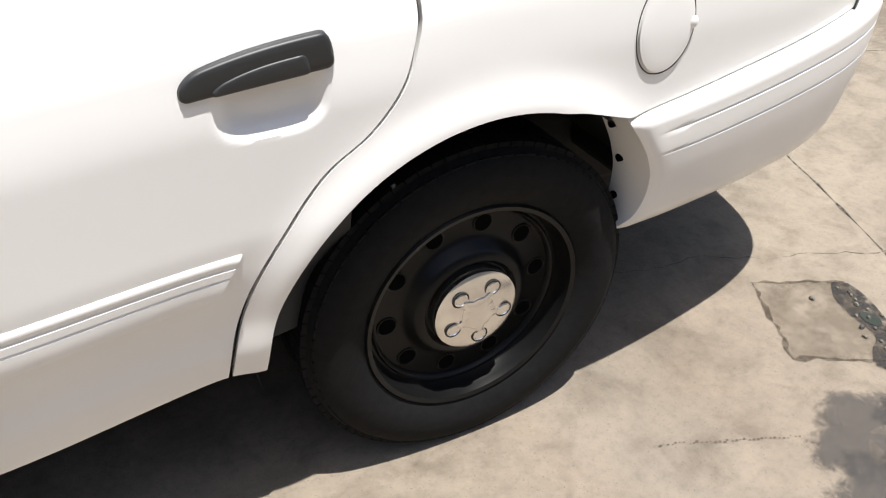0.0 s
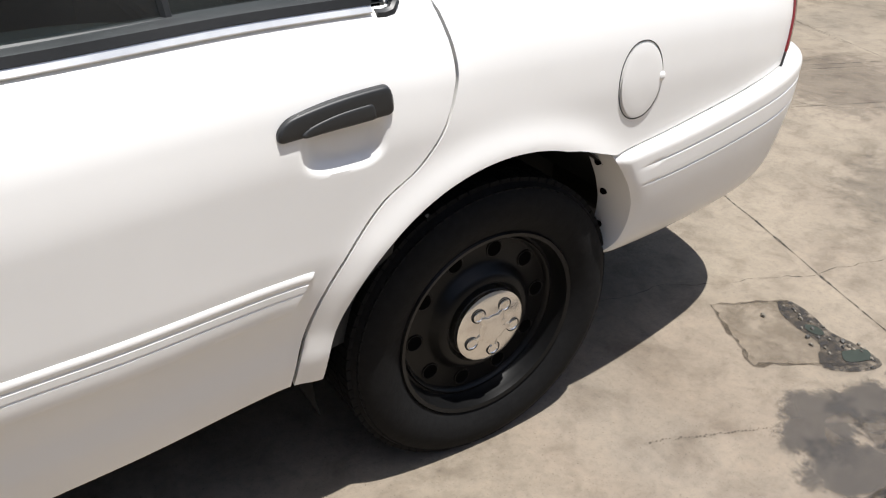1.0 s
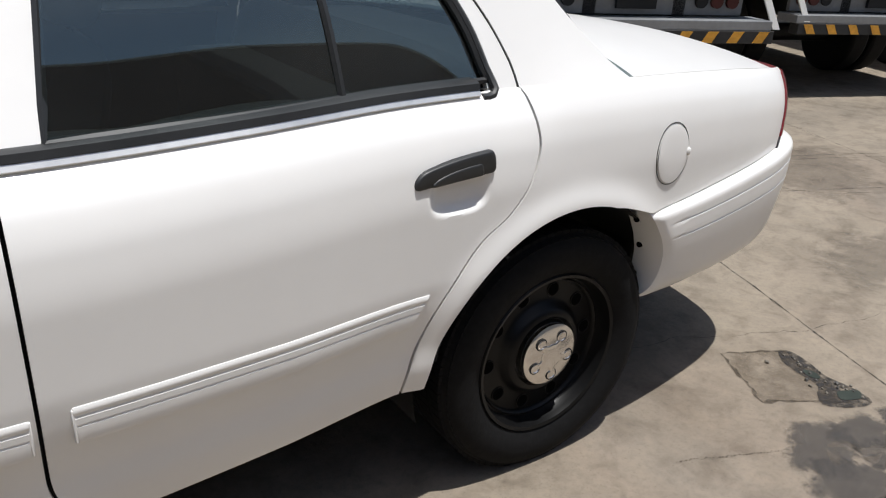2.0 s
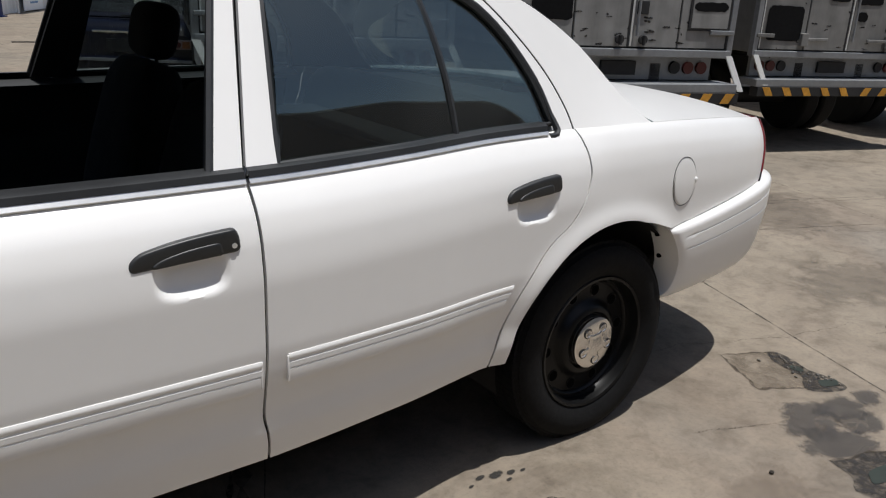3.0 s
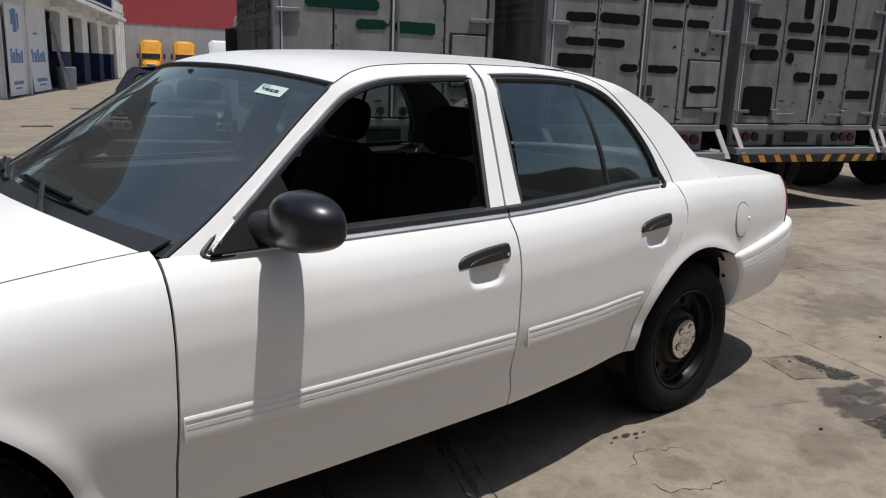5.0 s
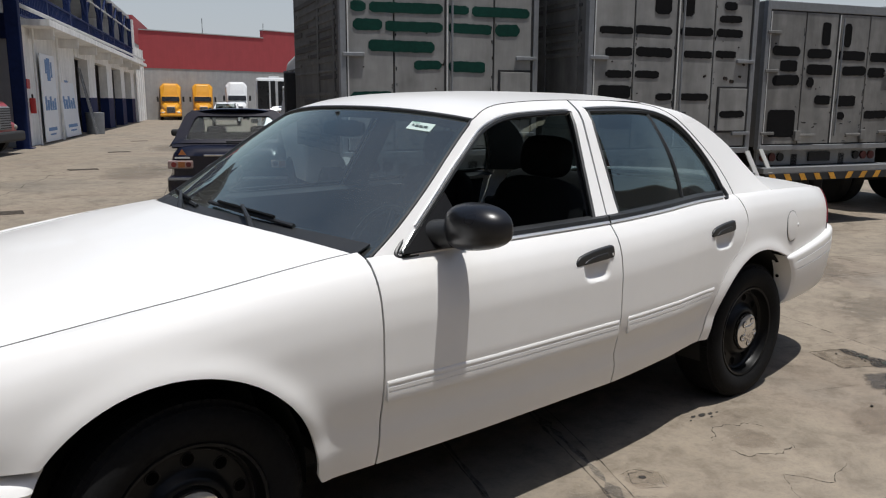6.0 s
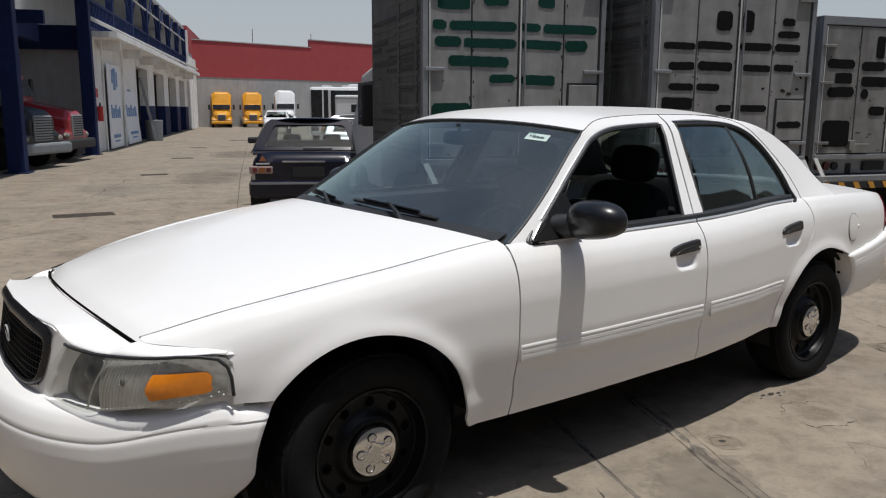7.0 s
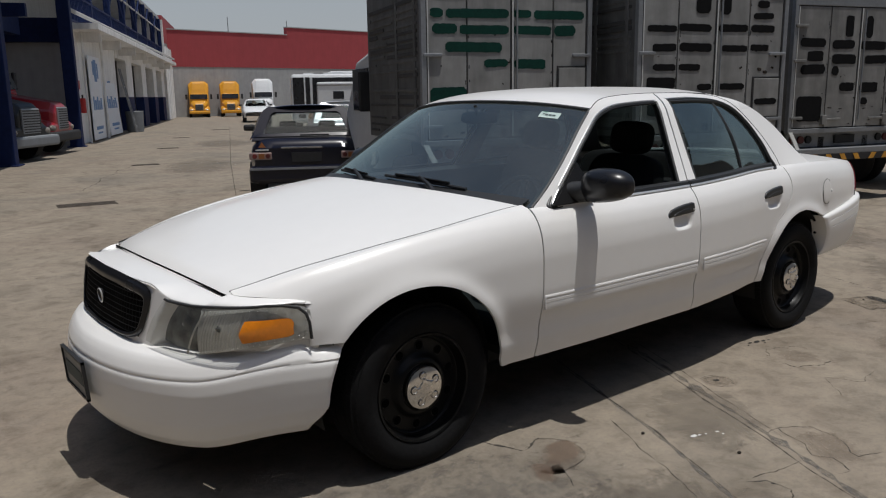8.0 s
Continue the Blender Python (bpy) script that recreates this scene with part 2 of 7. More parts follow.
def curve1(pts):
    """A smooth function through (x, value) pairs."""
    xs, vs = np.array(pts, float).T
    h, d = np.diff(xs), np.diff(vs) / np.diff(xs)
    m = np.zeros(len(xs))
    m[0], m[-1] = d[0], d[-1]
    for k in range(1, len(xs) - 1):
        if d[k - 1] * d[k] > 0:
            w1, w2 = 2 * h[k] + h[k - 1], h[k] + 2 * h[k - 1]
            m[k] = (w1 + w2) / (w1 / d[k - 1] + w2 / d[k])

    def f(x):
        x = min(max(x, xs[0]), xs[-1])
        k = min(max(int(np.searchsorted(xs, x) - 1), 0), len(h) - 1)
        t = (x - xs[k]) / h[k]
        return float((2 * t**3 - 3 * t**2 + 1) * vs[k] + (t**3 - 2 * t**2 + t) * h[k] * m[k] + (3 * t**2 - 2 * t**3) * vs[k + 1] + (t**3 - t**2) * h[k] * m[k + 1])

    return f


def path2(pts, smooth=True):
    """A function of u in 0..1 along a line through points, by arc length."""
    p = [Vector(q) for q in pts]
    if smooth and len(p) > 2:
        dense = []
        for k in range(len(p) - 1):
            a, b, c, d = p[max(k - 1, 0)], p[k], p[k + 1], p[min(k + 2, len(p) - 1)]
            for s in range(8):
                t = s / 8
                dense.append(0.5 * (2 * b + (c - a) * t + (2 * a - 5 * b + 4 * c - d) * t * t + (3 * b - a - 3 * c + d) * t**3))
        p = dense + [p[-1]]
    ln = [0.0]
    for a, b in zip(p, p[1:]):
        ln.append(ln[-1] + (b - a).length)

    def f(u):
        s = min(max(u, 0), 1) * ln[-1]
        k = min(max(int(np.searchsorted(ln, s)) - 1, 0), len(p) - 2)
        t = (s - ln[k]) / max(ln[k + 1] - ln[k], 1e-9)
        return p[k].lerp(p[k + 1], t)

    return f


def grid(fn, nu, nv):
    verts = [fn(u / nu, v / nv) for u in range(nu + 1) for v in range(nv + 1)]
    faces = [(u * (nv + 1) + v, (u + 1) * (nv + 1) + v, (u + 1) * (nv + 1) + v + 1, u * (nv + 1) + v + 1) for u in range(nu) for v in range(nv)]
    return verts, faces


def coons(bottom, top, left, right):
    """A patch between four lines in the plane; bottom and top run in u, left and right in v."""
    c00, c10, c01, c11 = bottom(0), bottom(1), top(0), top(1)

    def f(u, v):
        return (1 - v) * bottom(u) + v * top(u) + (1 - u) * left(v) + u * right(v) - ((1 - u) * (1 - v) * c00 + u * (1 - v) * c10 + (1 - u) * v * c01 + u * v * c11)

    return f


def merge(*parts):
    verts, faces = [], []
    for v, f in parts:
        n = len(verts)
        verts += v
        faces += [tuple(i + n for i in q) for q in f]
    return verts, faces


def flip(verts):
    return [(v[0], -v[1], v[2]) for v in verts]


# ---- ground ----
CRACK = plain("dark_crack", (0.045, 0.040, 0.034), 0.95, grain=0.3, scale=30, spec=0.1)
PITBROWN = plain("brown_pit", (0.10, 0.083, 0.066), 0.95, grain=0.3, scale=30, spec=0.1)
PATCHMIX = plain("worn_repair_mortar", (0.165, 0.148, 0.122), 0.9, grain=0.5, scale=26, bump=0.5)
RUBBLE = plain("dark_wet_rubble", (0.06, 0.056, 0.05), 0.6, grain=0.5, scale=40, bump=0.5)
PUDDLE = plain("dirty_green_water", (0.040, 0.046, 0.036), 0.28, grain=0.3, scale=12, spec=0.25)
IRON = plain("rusty_drain_iron", (0.075, 0.060, 0.046), 0.7, grain=0.3, scale=20, bump=0.2)


def stain_mat(name, color, strength):
    """A soft-edged stain with an uneven outline, laid over the concrete."""
    m, nt, b = mat_nodes(name)
    out = nt.nodes["Material Output"]
    tc = nt.nodes.new("ShaderNodeTexCoord")
    ln = nt.nodes.new("ShaderNodeVectorMath")
    ln.operation = "LENGTH"
    nt.links.new(tc.outputs["Object"], ln.inputs[0])
    ns = nt.nodes.new("ShaderNodeTexNoise")
    ns.inputs["Scale"].default_value = 2.6
    ns.inputs["Detail"].default_value = 7
    ns.inputs["Roughness"].default_value = 0.72
    geo = nt.nodes.new("ShaderNodeNewGeometry")
    nt.links.new(geo.outputs["Position"], ns.inputs["Vector"])
    ns.inputs["Scale"].default_value = 9.0
    sub = nt.nodes.new("ShaderNodeMath")
    sub.operation = "MULTIPLY_ADD"
    sub.inputs[1].default_value = 1.9
    nt.links.new(ns.outputs[0], sub.inputs[0])
    neg = nt.nodes.new("ShaderNodeMath")
    neg.operation = "MULTIPLY"
    neg.inputs[1].default_value = -1.55
    nt.links.new(ln.outputs["Value"], neg.inputs[0])
    nt.links.new(neg.outputs[0], sub.inputs[2])
    mr = nt.nodes.new("ShaderNodeMapRange")
    mr.interpolation_type = "SMOOTHSTEP"
    mr.inputs["From Min"].default_value, mr.inputs["From Max"].default_value = 0.0, 0.38
    mr.inputs["To Max"].default_value = strength
    nt.links.new(sub.outputs[0], mr.inputs["Value"])
    b.inputs["Base Color"].default_value = (*color, 1)
    b.inputs["Roughness"].default_value = 0.75
    tr = nt.nodes.new("ShaderNodeBsdfTransparent")
    mx = nt.nodes.new("ShaderNodeMixShader")
    nt.links.new(mr.outputs[0], mx.inputs[0])
    nt.links.new(tr.outputs[0], mx.inputs[1])
    nt.links.new(b.outputs[0], mx.inputs[2])
    nt.links.new(mx.outputs[0], out.inputs["Surface"])
    return m


def glaze_mat(name, color, low, high, scale=24.0):
    """A worn film over the concrete for dirt and edge shading, broken up by noise."""
    m, nt, b = mat_nodes(name)
    out = nt.nodes["Material Output"]
    geo = nt.nodes.new("ShaderNodeNewGeometry")
    ns = nt.nodes.new("ShaderNodeTexNoise")
    ns.inputs["Scale"].default_value = scale
    ns.inputs["Detail"].default_value = 7
    ns.inputs["Roughness"].default_value = 0.7
    nt.links.new(geo.outputs["Position"], ns.inputs["Vector"])
    mr = nt.nodes.new("ShaderNodeMapRange")
    mr.inputs["From Min"].default_value, mr.inputs["From Max"].default_value = 0.36, 0.62
    mr.inputs["To Min"].default_value, mr.inputs["To Max"].default_value = low, high
    nt.links.new(ns.outputs[0], mr.inputs["Value"])
    b.inputs["Base Color"].default_value = (*color, 1)
    b.inputs["Roughness"].default_value = 0.85
    tr = nt.nodes.new("ShaderNodeBsdfTransparent")
    mx = nt.nodes.new("ShaderNodeMixShader")
    nt.links.new(mr.outputs[0], mx.inputs[0])
    nt.links.new(tr.outputs[0], mx.inputs[1])
    nt.links.new(b.outputs[0], mx.inputs[2])
    nt.links.new(mx.outputs[0], out.inputs["Surface"])
    return m


RUBFILM = glaze_mat("wet_dark_rubble_film", (0.026, 0.023, 0.021), 0.1, 1.0, 30.0)
CHANNEL = glaze_mat("grey_mortar_channel", (0.135, 0.124, 0.11), 0.15, 0.65, 22.0)
# narrow shading painted along broken edges, for a recessed look
EDGE = glaze_mat("brown_edge_shading", (0.06, 0.045, 0.03), 0.2, 0.8)
CRACKLINE = glaze_mat("broken_crack_line", (0.03, 0.026, 0.022), 0.0, 1.0, 55.0)
PATCHFILM = glaze_mat("greyer_patch_film", (0.165, 0.132, 0.095), 0.05, 0.6, 12.0)
OIL = stain_mat("grey_oil_stain", (0.060, 0.054, 0.050), 0.6)
DAMP = stain_mat("faint_brown_stain", (0.12, 0.102, 0.082), 0.26)
BROWNWEAR = stain_mat("brown_worn_concrete", (0.15, 0.110, 0.078), 0.22)
REDWEAR = stain_mat("reddish_worn_concrete", (0.19, 0.125, 0.085), 0.38)
GREYWEAR = stain_mat("broad_grey_grime", (0.125, 0.115, 0.104), 0.30)
DRIP = stain_mat("black_oil_drip", (0.022, 0.020, 0.018), 0.85)


def build_ground():
    bm = bmesh.new()
    bmesh.ops.create_grid(bm, x_segments=1, y_segments=1, size=400)
    g = bm_obj("ground", bm, CONCRETE, smooth=False)
    tagged(g, "worn tan concrete yard with cracks and oil stains", "ground", kind="structure")
    rnd = random.Random(5)

    def line(name, pts, width, jitter, mat=CRACKLINE, step=0.05, z=0.0012):
        f = path2(pts, False)
        total = sum((Vector(b) - Vector(a)).length for a, b in zip(pts, pts[1:]))
        n = max(int(total / step), 2)
        left, right = [], []
        drift = 0.0
        for k in range(n + 1):
            p = f(k / n)
            d = (f(min((k + 1) / n, 1)) - f(max((k - 1) / n, 0))).normalized()
            q = Vector((-d.y, d.x))
            drift = drift * 0.8 + rnd.uniform(-jitter, jitter)
            w = 0.62 * width * rnd.uniform(0.05, 1.0) ** 0.8 * (1.8 if rnd.random() < 0.12 else 1) * (0.3 if k in (0, n) else 1)
            c = p + q * drift
            left.append((*(c + q * w / 2), z))
            right.append((*(c - q * w / 2), z))
        vs = left + right
        fs = [(k, k + 1, n + 2 + k, n + 1 + k) for k in range(n)]
        obj(name, vs, fs, mat, g, smooth=False)

    def blot(name, x, y, rx, ry, turn, mat, z=0.0022):
        n = 28
        vs = [(0, 0, 0)] + [(math.cos(2 * math.pi * k / n), math.sin(2 * math.pi * k / n), 0) for k in range(n)]
        ob = obj(name, vs, [(0, 1 + k, 1 + (k + 1) % n) for k in range(n)], mat, g, smooth=False)
        ob.matrix_basis = pose(x, y, z, 0, 0, turn) @ Matrix.Diagonal((rx, ry, 1, 1))

    # slab joints along the yard and across it
    ax, cr = Vector((math.sin(radians(20)), math.cos(radians(20)))), Vector((math.cos(radians(20)), -math.sin(radians(20))))

    def along(p, a, b, w=0.012, j=0.002):
        p = Vector(p)
        line("joint", [tuple(p + ax * a), tuple(p + ax * b)], w, j)

    along((1.61, -0.25), -4.0, 1.2, 0.015)
    along((4.3, 1.1), -6.0, 8.0, 0.010)
    line("joint", [(-1.55, -0.2), (-1.78, -0.84), (-1.92, -1.25), (-2.04, -1.50), (-2.19, -1.83), (-2.7, -3.1)], 0.012, 0.002)
    line("joint", [(-0.98, -0.2), (-1.28, -0.86), (-1.45, -1.21), (-1.55, -1.45), (-1.68, -1.72), (-1.78, -1.91), (-1.86, -2.11), (-2.35, -3.2)], 0.022, 0.003)
    line("joint", [(-0.92, -0.3), (-1.19, -0.90), (-1.35, -1.21), (-1.45, -1.43), (-1.57, -1.66)], 0.010, 0.003)
    line("crack", [(-1.99, -1.05), (-2.13, -1.34), (-2.19, -1.52), (-2.29, -1.73), (-2.4, -1.95)], 0.010, 0.006, step=0.03)
    line("joint", [(-0.2, 7.0), (0.27, 8.17), (2.67, 13.85), (14.0, 39.9)], 0.03, 0.002)
    for p, a, b in (((3.1, 0.15), -0.6, 6.0), ((3.75, 0.62), -0.9, 6.0), ((4.0, 0.45), -1.6, 6.0), ((1.5, -0.9), 0.3, 4.0), ((-6.0, 5.0), 0.0, 6.0), ((2.2, 17.0), -6.0, 8.0), ((8.0, 30.0), -10.0, 8.0)):
        q = Vector(p)
        line("joint", [tuple(q + cr * a), tuple(q + cr * b)], 0.012, 0.003)
    # mortar-filled channels beside the joints, and a brown worn area
    line("channel_fill", [(-1.56, -0.3), (-1.79, -0.86), (-1.94, -1.26), (-2.06, -1.51), (-2.22, -1.85), (-2.7, -3.0)], 0.055, 0.004, CHANNEL, 0.06, 0.0009)
    line("channel_fill", [(-1.0, -0.3), (-1.24, -0.87), (-1.41, -1.22), (-1.51, -1.45), (-1.64, -1.72), (-1.82, -2.10), (-2.3, -3.1)], 0.070, 0.004, CHANNEL, 0.06, 0.0009)
    for x, y, rx, ry, t in ((-2.42, -1.16, 0.30, 0.18, 30), (-0.49, -1.19, 0.22, 0.18, 0), (0.2, -1.45, 0.4, 0.25, 20), (-1.18, -1.10, 0.18, 0.14, 0), (-1.5, -1.85, 0.3, 0.2, 40)):
        blot("worn_area", x, y, rx, ry, t, BROWNWEAR, 0.0011)
    blot("worn_area", -2.40, -1.14, 0.22, 0.13, 20, REDWEAR, 0.0019)
    blot("worn_area", -2.60, -1.22, 0.14, 0.09, 60, REDWEAR, 0.0020)
    # wandering cracks
    line("crack", [(0.40, -0.50), (0.65, -0.54), (0.78, -0.60), (0.89, -0.58), (1.07, -0.68), (1.22, -0.71), (1.40, -0.81), (1.8, -0.86)], 0.006, 0.010, step=0.03)
    line("crack", [(-2.60, -0.84), (-2.56, -0.95), (-2.54, -1.03), (-2.49, -1.04), (-2.40, -0.99), (-2.34, -1.04), (-2.30, -1.10)], 0.020, 0.006, step=0.02)
    line("crack", [(-2.30, -1.10), (-2.34, -1.20), (-2.39, -1.25), (-2.52, -1.28), (-2.58, -1.38)], 0.009, 0.010, step=0.03)
    line("crack", [(-1.57, -1.60), (-1.49, -1.60), (-1.35, -1.69), (-1.37, -1.80), (-1.43, -1.90), (-1.49, -1.95), (-1.37, -2.01), (-1.1, -2.15)], 0.012, 0.008, step=0.025)
    line("crack", [(-1.49, -1.60), (-1.56, -1.75), (-1.64, -1.84), (-1.61, -1.90), (-1.66, -1.99), (-1.73, -1.96)], 0.010, 0.008, step=0.025)
    line("crack", [(-2.01, -1.78), (-1.89, -1.81), (-1.71, -1.82)], 0.010, 0.008, step=0.025)
    line("crack", [(-2.05, -1.78), (-1.98, -1.83), (-1.97, -1.93), (-2.06, -1.98)], 0.014, 0.008, step=0.025)
    line("crack", [(-1.23, -1.02), (-1.11, -1.04), (-1.11, -1.13), (-1.16, -1.21), (-1.26, -1.15)], 0.008, 0.010, step=0.03)
    line("crack", [(-0.9, -1.6), (-0.7, -1.45), (-0.62, -1.6), (-0.4, -1.55)], 0.008, 0.012, step=0.03)
    line("crack", [(2.85, 0.3), (3.0, 0.12), (3.27, 0.0), (3.7, -0.3)], 0.008, 0.012, step=0.04)
    line("crack", [(4.4, 1.44), (4.30, 1.15), (4.19, 0.87)], 0.010, 0.008, step=0.04)
    line("crack", [(3.3, 0.9), (3.5, 0.62), (3.62, 0.55)], 0.008, 0.008, step=0.04)
    line("crack", [(-1.36, 10.56), (-0.38, 12.88), (0.31, 14.38), (0.96, 15.27)], 0.03, 0.05, step=0.2)
    # ring of a filled hole, and a second one
    for cx, cy, rx, ry, a0, a1 in ((-0.48, -1.19, 0.17, 0.17, 0.3, 2.6), (-0.50, -1.19, 0.16, 0.16, 3.0, 5.4), (-1.17, -1.09, 0.06, 0.05, 0.0, 4.6)):
        pts = [(cx + rx * (1 + rnd.uniform(-0.2, 0.2)) * math.cos(a), cy + ry * (1 + rnd.uniform(-0.2, 0.2)) * math.sin(a)) for a in np.linspace(a0, a1, 11)]
        line("crack", pts, 0.012, 0.010, step=0.015)
        if rx < 0.15:
            blot("oil_drip", cx, cy, 0.03, 0.022, 0, DRIP, 0.0026)

    # broken repair patch with rubble and a little water
    def slab(name, pts, z, mat):
        obj(name, [(x, y, z) for x, y in pts], [tuple(range(len(pts)))], mat, g, smooth=False)

    corners = [(0.94, -0.745), (1.175, -0.855), (1.075, -1.165), (0.81, -1.015)]
    ring = []
    for a, b in zip(corners, corners[1:] + corners[:1]):
        for k in range(6):
            p = Vector(a).lerp(Vector(b), k / 6)
            ring.append((p.x + rnd.uniform(-0.006, 0.006), p.y + rnd.uniform(-0.006, 0.006)))
    slab("repair_patch", ring, 0.0016, PATCHFILM)
    line("patch_edge", ring[12:] + ring[:1], 0.030, 0.006, EDGE, 0.02, 0.0024)
    line("patch_edge", ring[:7], 0.018, 0.004, EDGE, 0.02, 0.0024)
    # a row of small pits along an old saw cut
    for k in range(34):
        x, y = 0.34 + 0.29 * k / 33, -1.075 - 0.12 * k / 33 + rnd.uniform(-0.004, 0.004)
        pr = rnd.uniform(0.001, 0.0035)
        obj("pit", [(x + pr * 1.4 * math.cos(a), y + pr * math.sin(a), 0.0015) for a in np.linspace(0, 5.5, 8)], [tuple(range(8))], PITBROWN, g, smooth=False)
    # a second broken hole with a little water
    hole = [(0.56, -1.43), (0.62, -1.455), (0.74, -1.48), (0.83, -1.55), (0.78, -1.63), (0.66, -1.61), (0.58, -1.66), (0.50, -1.64), (0.47, -1.56), (0.53, -1.52)]
    slab("rubble_edge", [tuple(p) for p in [path2(hole + hole[:1])(k / 40) for k in range(40)]], 0.003, RUBFILM)
    line("patch_edge", hole[:6], 0.02, 0.006, EDGE, 0.02, 0.0034)
    slab("puddle", [(0.63 + 0.07 * math.cos(a) + 0.012 * math.sin(3 * a), -1.565 + 0.03 * math.sin(a)) for a in np.linspace(0, 6.0, 18)], 0.0042, PUDDLE)
    rub = [(1.14, -0.845), (1.18, -0.87), (1.17, -0.95), (1.14, -1.03), (1.15, -1.12), (1.13, -1.20), (1.05, -1.19), (0.97, -1.13), (1.01, -1.08), (1.06, -1.05), (1.07, -0.97), (1.09, -0.90)]
    slab("rubble_edge", [tuple(p) for p in [path2(rub + rub[:1])(k / 40) for k in range(40)]], 0.003, RUBFILM)
    slab("puddle", [(1.10 + 0.045 * math.cos(a) + 0.01 * math.sin(3 * a), -1.14 + 0.03 * math.sin(a) - 0.3 * 0.045 * math.cos(a)) for a in np.linspace(0, 6.0, 18)], 0.0042, PUDDLE)
    slab("puddle", [(1.105 + 0.02 * math.cos(a), -1.0 + 0.03 * math.sin(a)) for a in np.linspace(0, 6.0, 14)], 0.0042, PUDDLE)
    for k in range(26):
        x, y = rnd.uniform(1.02, 1.17), rnd.uniform(-1.2, -0.86)
        bm = bmesh.new()
        bmesh.ops.create_icosphere(bm, subdivisions=1, radius=rnd.uniform(0.004, 0.011), matrix=pose(x, y, 0.004, rnd.uniform(0, 90), 0, rnd.uniform(0, 90)) @ Matrix.Diagonal((1, 0.8, 0.6, 1)))
        bm_obj("stone", bm, PATCHMIX if k % 3 else RUBBLE, g, smooth=False)
    # stains
    blot("stain", 0.76, -1.25, 0.30, 0.19, 20, OIL)
    blot("stain", 0.95, -1.27, 0.22, 0.13, -10, OIL, 0.0024)
    blot("stain", 0.70, -1.40, 0.30, 0.18, -30, OIL, 0.0026)
    blot("stain", 0.90, -1.36, 0.20, 0.13, 0, OIL)
    blot("stain", 1.12, -1.28, 0.14, 0.10, 10, OIL)
    for x, y, rx, ry, t in ((-1.6, -1.3, 0.7, 0.45, 40), (2.4, -0.6, 0.8, 0.5, 0), (0.2, -2.2, 0.7, 0.4, 20), (-2.6, -1.7, 0.8, 0.5, 0), (3.4, 0.4, 1.2, 0.6, 30), (-1.0, 6.0, 2.5, 1.2, 60), (2.0, 14.0, 3.5, 1.4, 65), (6.0, 22.0, 4.0, 1.8, 65)):
        blot("stain", x, y, rx, ry, t, DAMP, 0.0018)
    for x, y, rx, ry, t in ((-3.7, -1.7, 2.2, 1.5, 20), (-5.6, 1.2, 2.6, 2.0, 50), (-1.6, 3.8, 2.4, 1.6, 60)):
        blot("stain", x, y, rx, ry, t, GREYWEAR, 0.0014)
    for x, y, r in ((-0.42, -0.885, 0.026), (-0.37, -0.90, 0.016), (-0.47, -0.87, 0.018), (-0.40, -0.925, 0.012), (-0.33, -0.91, 0.010), (-0.52, -0.89, 0.009)):
        blot("oil_drip", x, y, r * 1.9, r, 10, DRIP, 0.0026)
    for x, y in ((-1.85, -1.63), (-2.0, -1.25), (0.33, -1.36), (1.9, -1.0)):
        bm = bmesh.new()
        bmesh.ops.create_icosphere(bm, subdivisions=1, radius=0.010, matrix=Matrix.Translation((x, y, 0.005)) @ Matrix.Diagonal((1.1, 0.9, 0.7, 1)))
        tagged(bm_obj("pebble", bm, CRACK, smooth=False), "small dark pebble lying on the concrete", "pebble", "pebbles")
    # flecks of white paint
    for x, y, r in ((-1.85, -1.41, 0.020), (-1.82, -1.42, 0.012), (-1.73, -1.45, 0.012), (-1.73, -1.48, 0.009), (-1.79, -1.43, 0.006), (-1.30, -2.05, 0.010)):
        a0 = rnd.uniform(0, 6)
        obj("paint_fleck", [(x + r * rnd.uniform(0.5, 1.2) * math.cos(a0 + a), y + 0.6 * r * rnd.uniform(0.5, 1.2) * math.sin(a0 + a), 0.0028) for a in np.linspace(0, 5.5, 8)], [tuple(range(8))], REFLECT_BEAD, g, smooth=False)
    # drain covers down the yard
    for x, y, rx, ry in ((-1.73, 8.87, 0.40, 0.20), (1.20, 15.27, 0.30, 0.18), (3.73, 20.9, 0.3, 0.2), (6.35, 26.9, 0.3, 0.2), (10.5, 33.0, 0.4, 0.25)):
        bm = bmesh.new()
        m = pose(x, y, 0.006, 0, 0, -8)
        for k in range(7):
            add_box(bm, -rx, rx, -ry + ry * 2 * k / 7, -ry + ry * 2 * (k + 0.6) / 7, -0.02, 0.0, m)
        add_box(bm, -rx, rx, -ry, ry, -0.03, -0.012, m)
        tagged(bm_obj("drain_cover", bm, IRON, smooth=False), "dark rusty iron drain cover in the concrete", "drain cover", "drain covers")


build_ground()

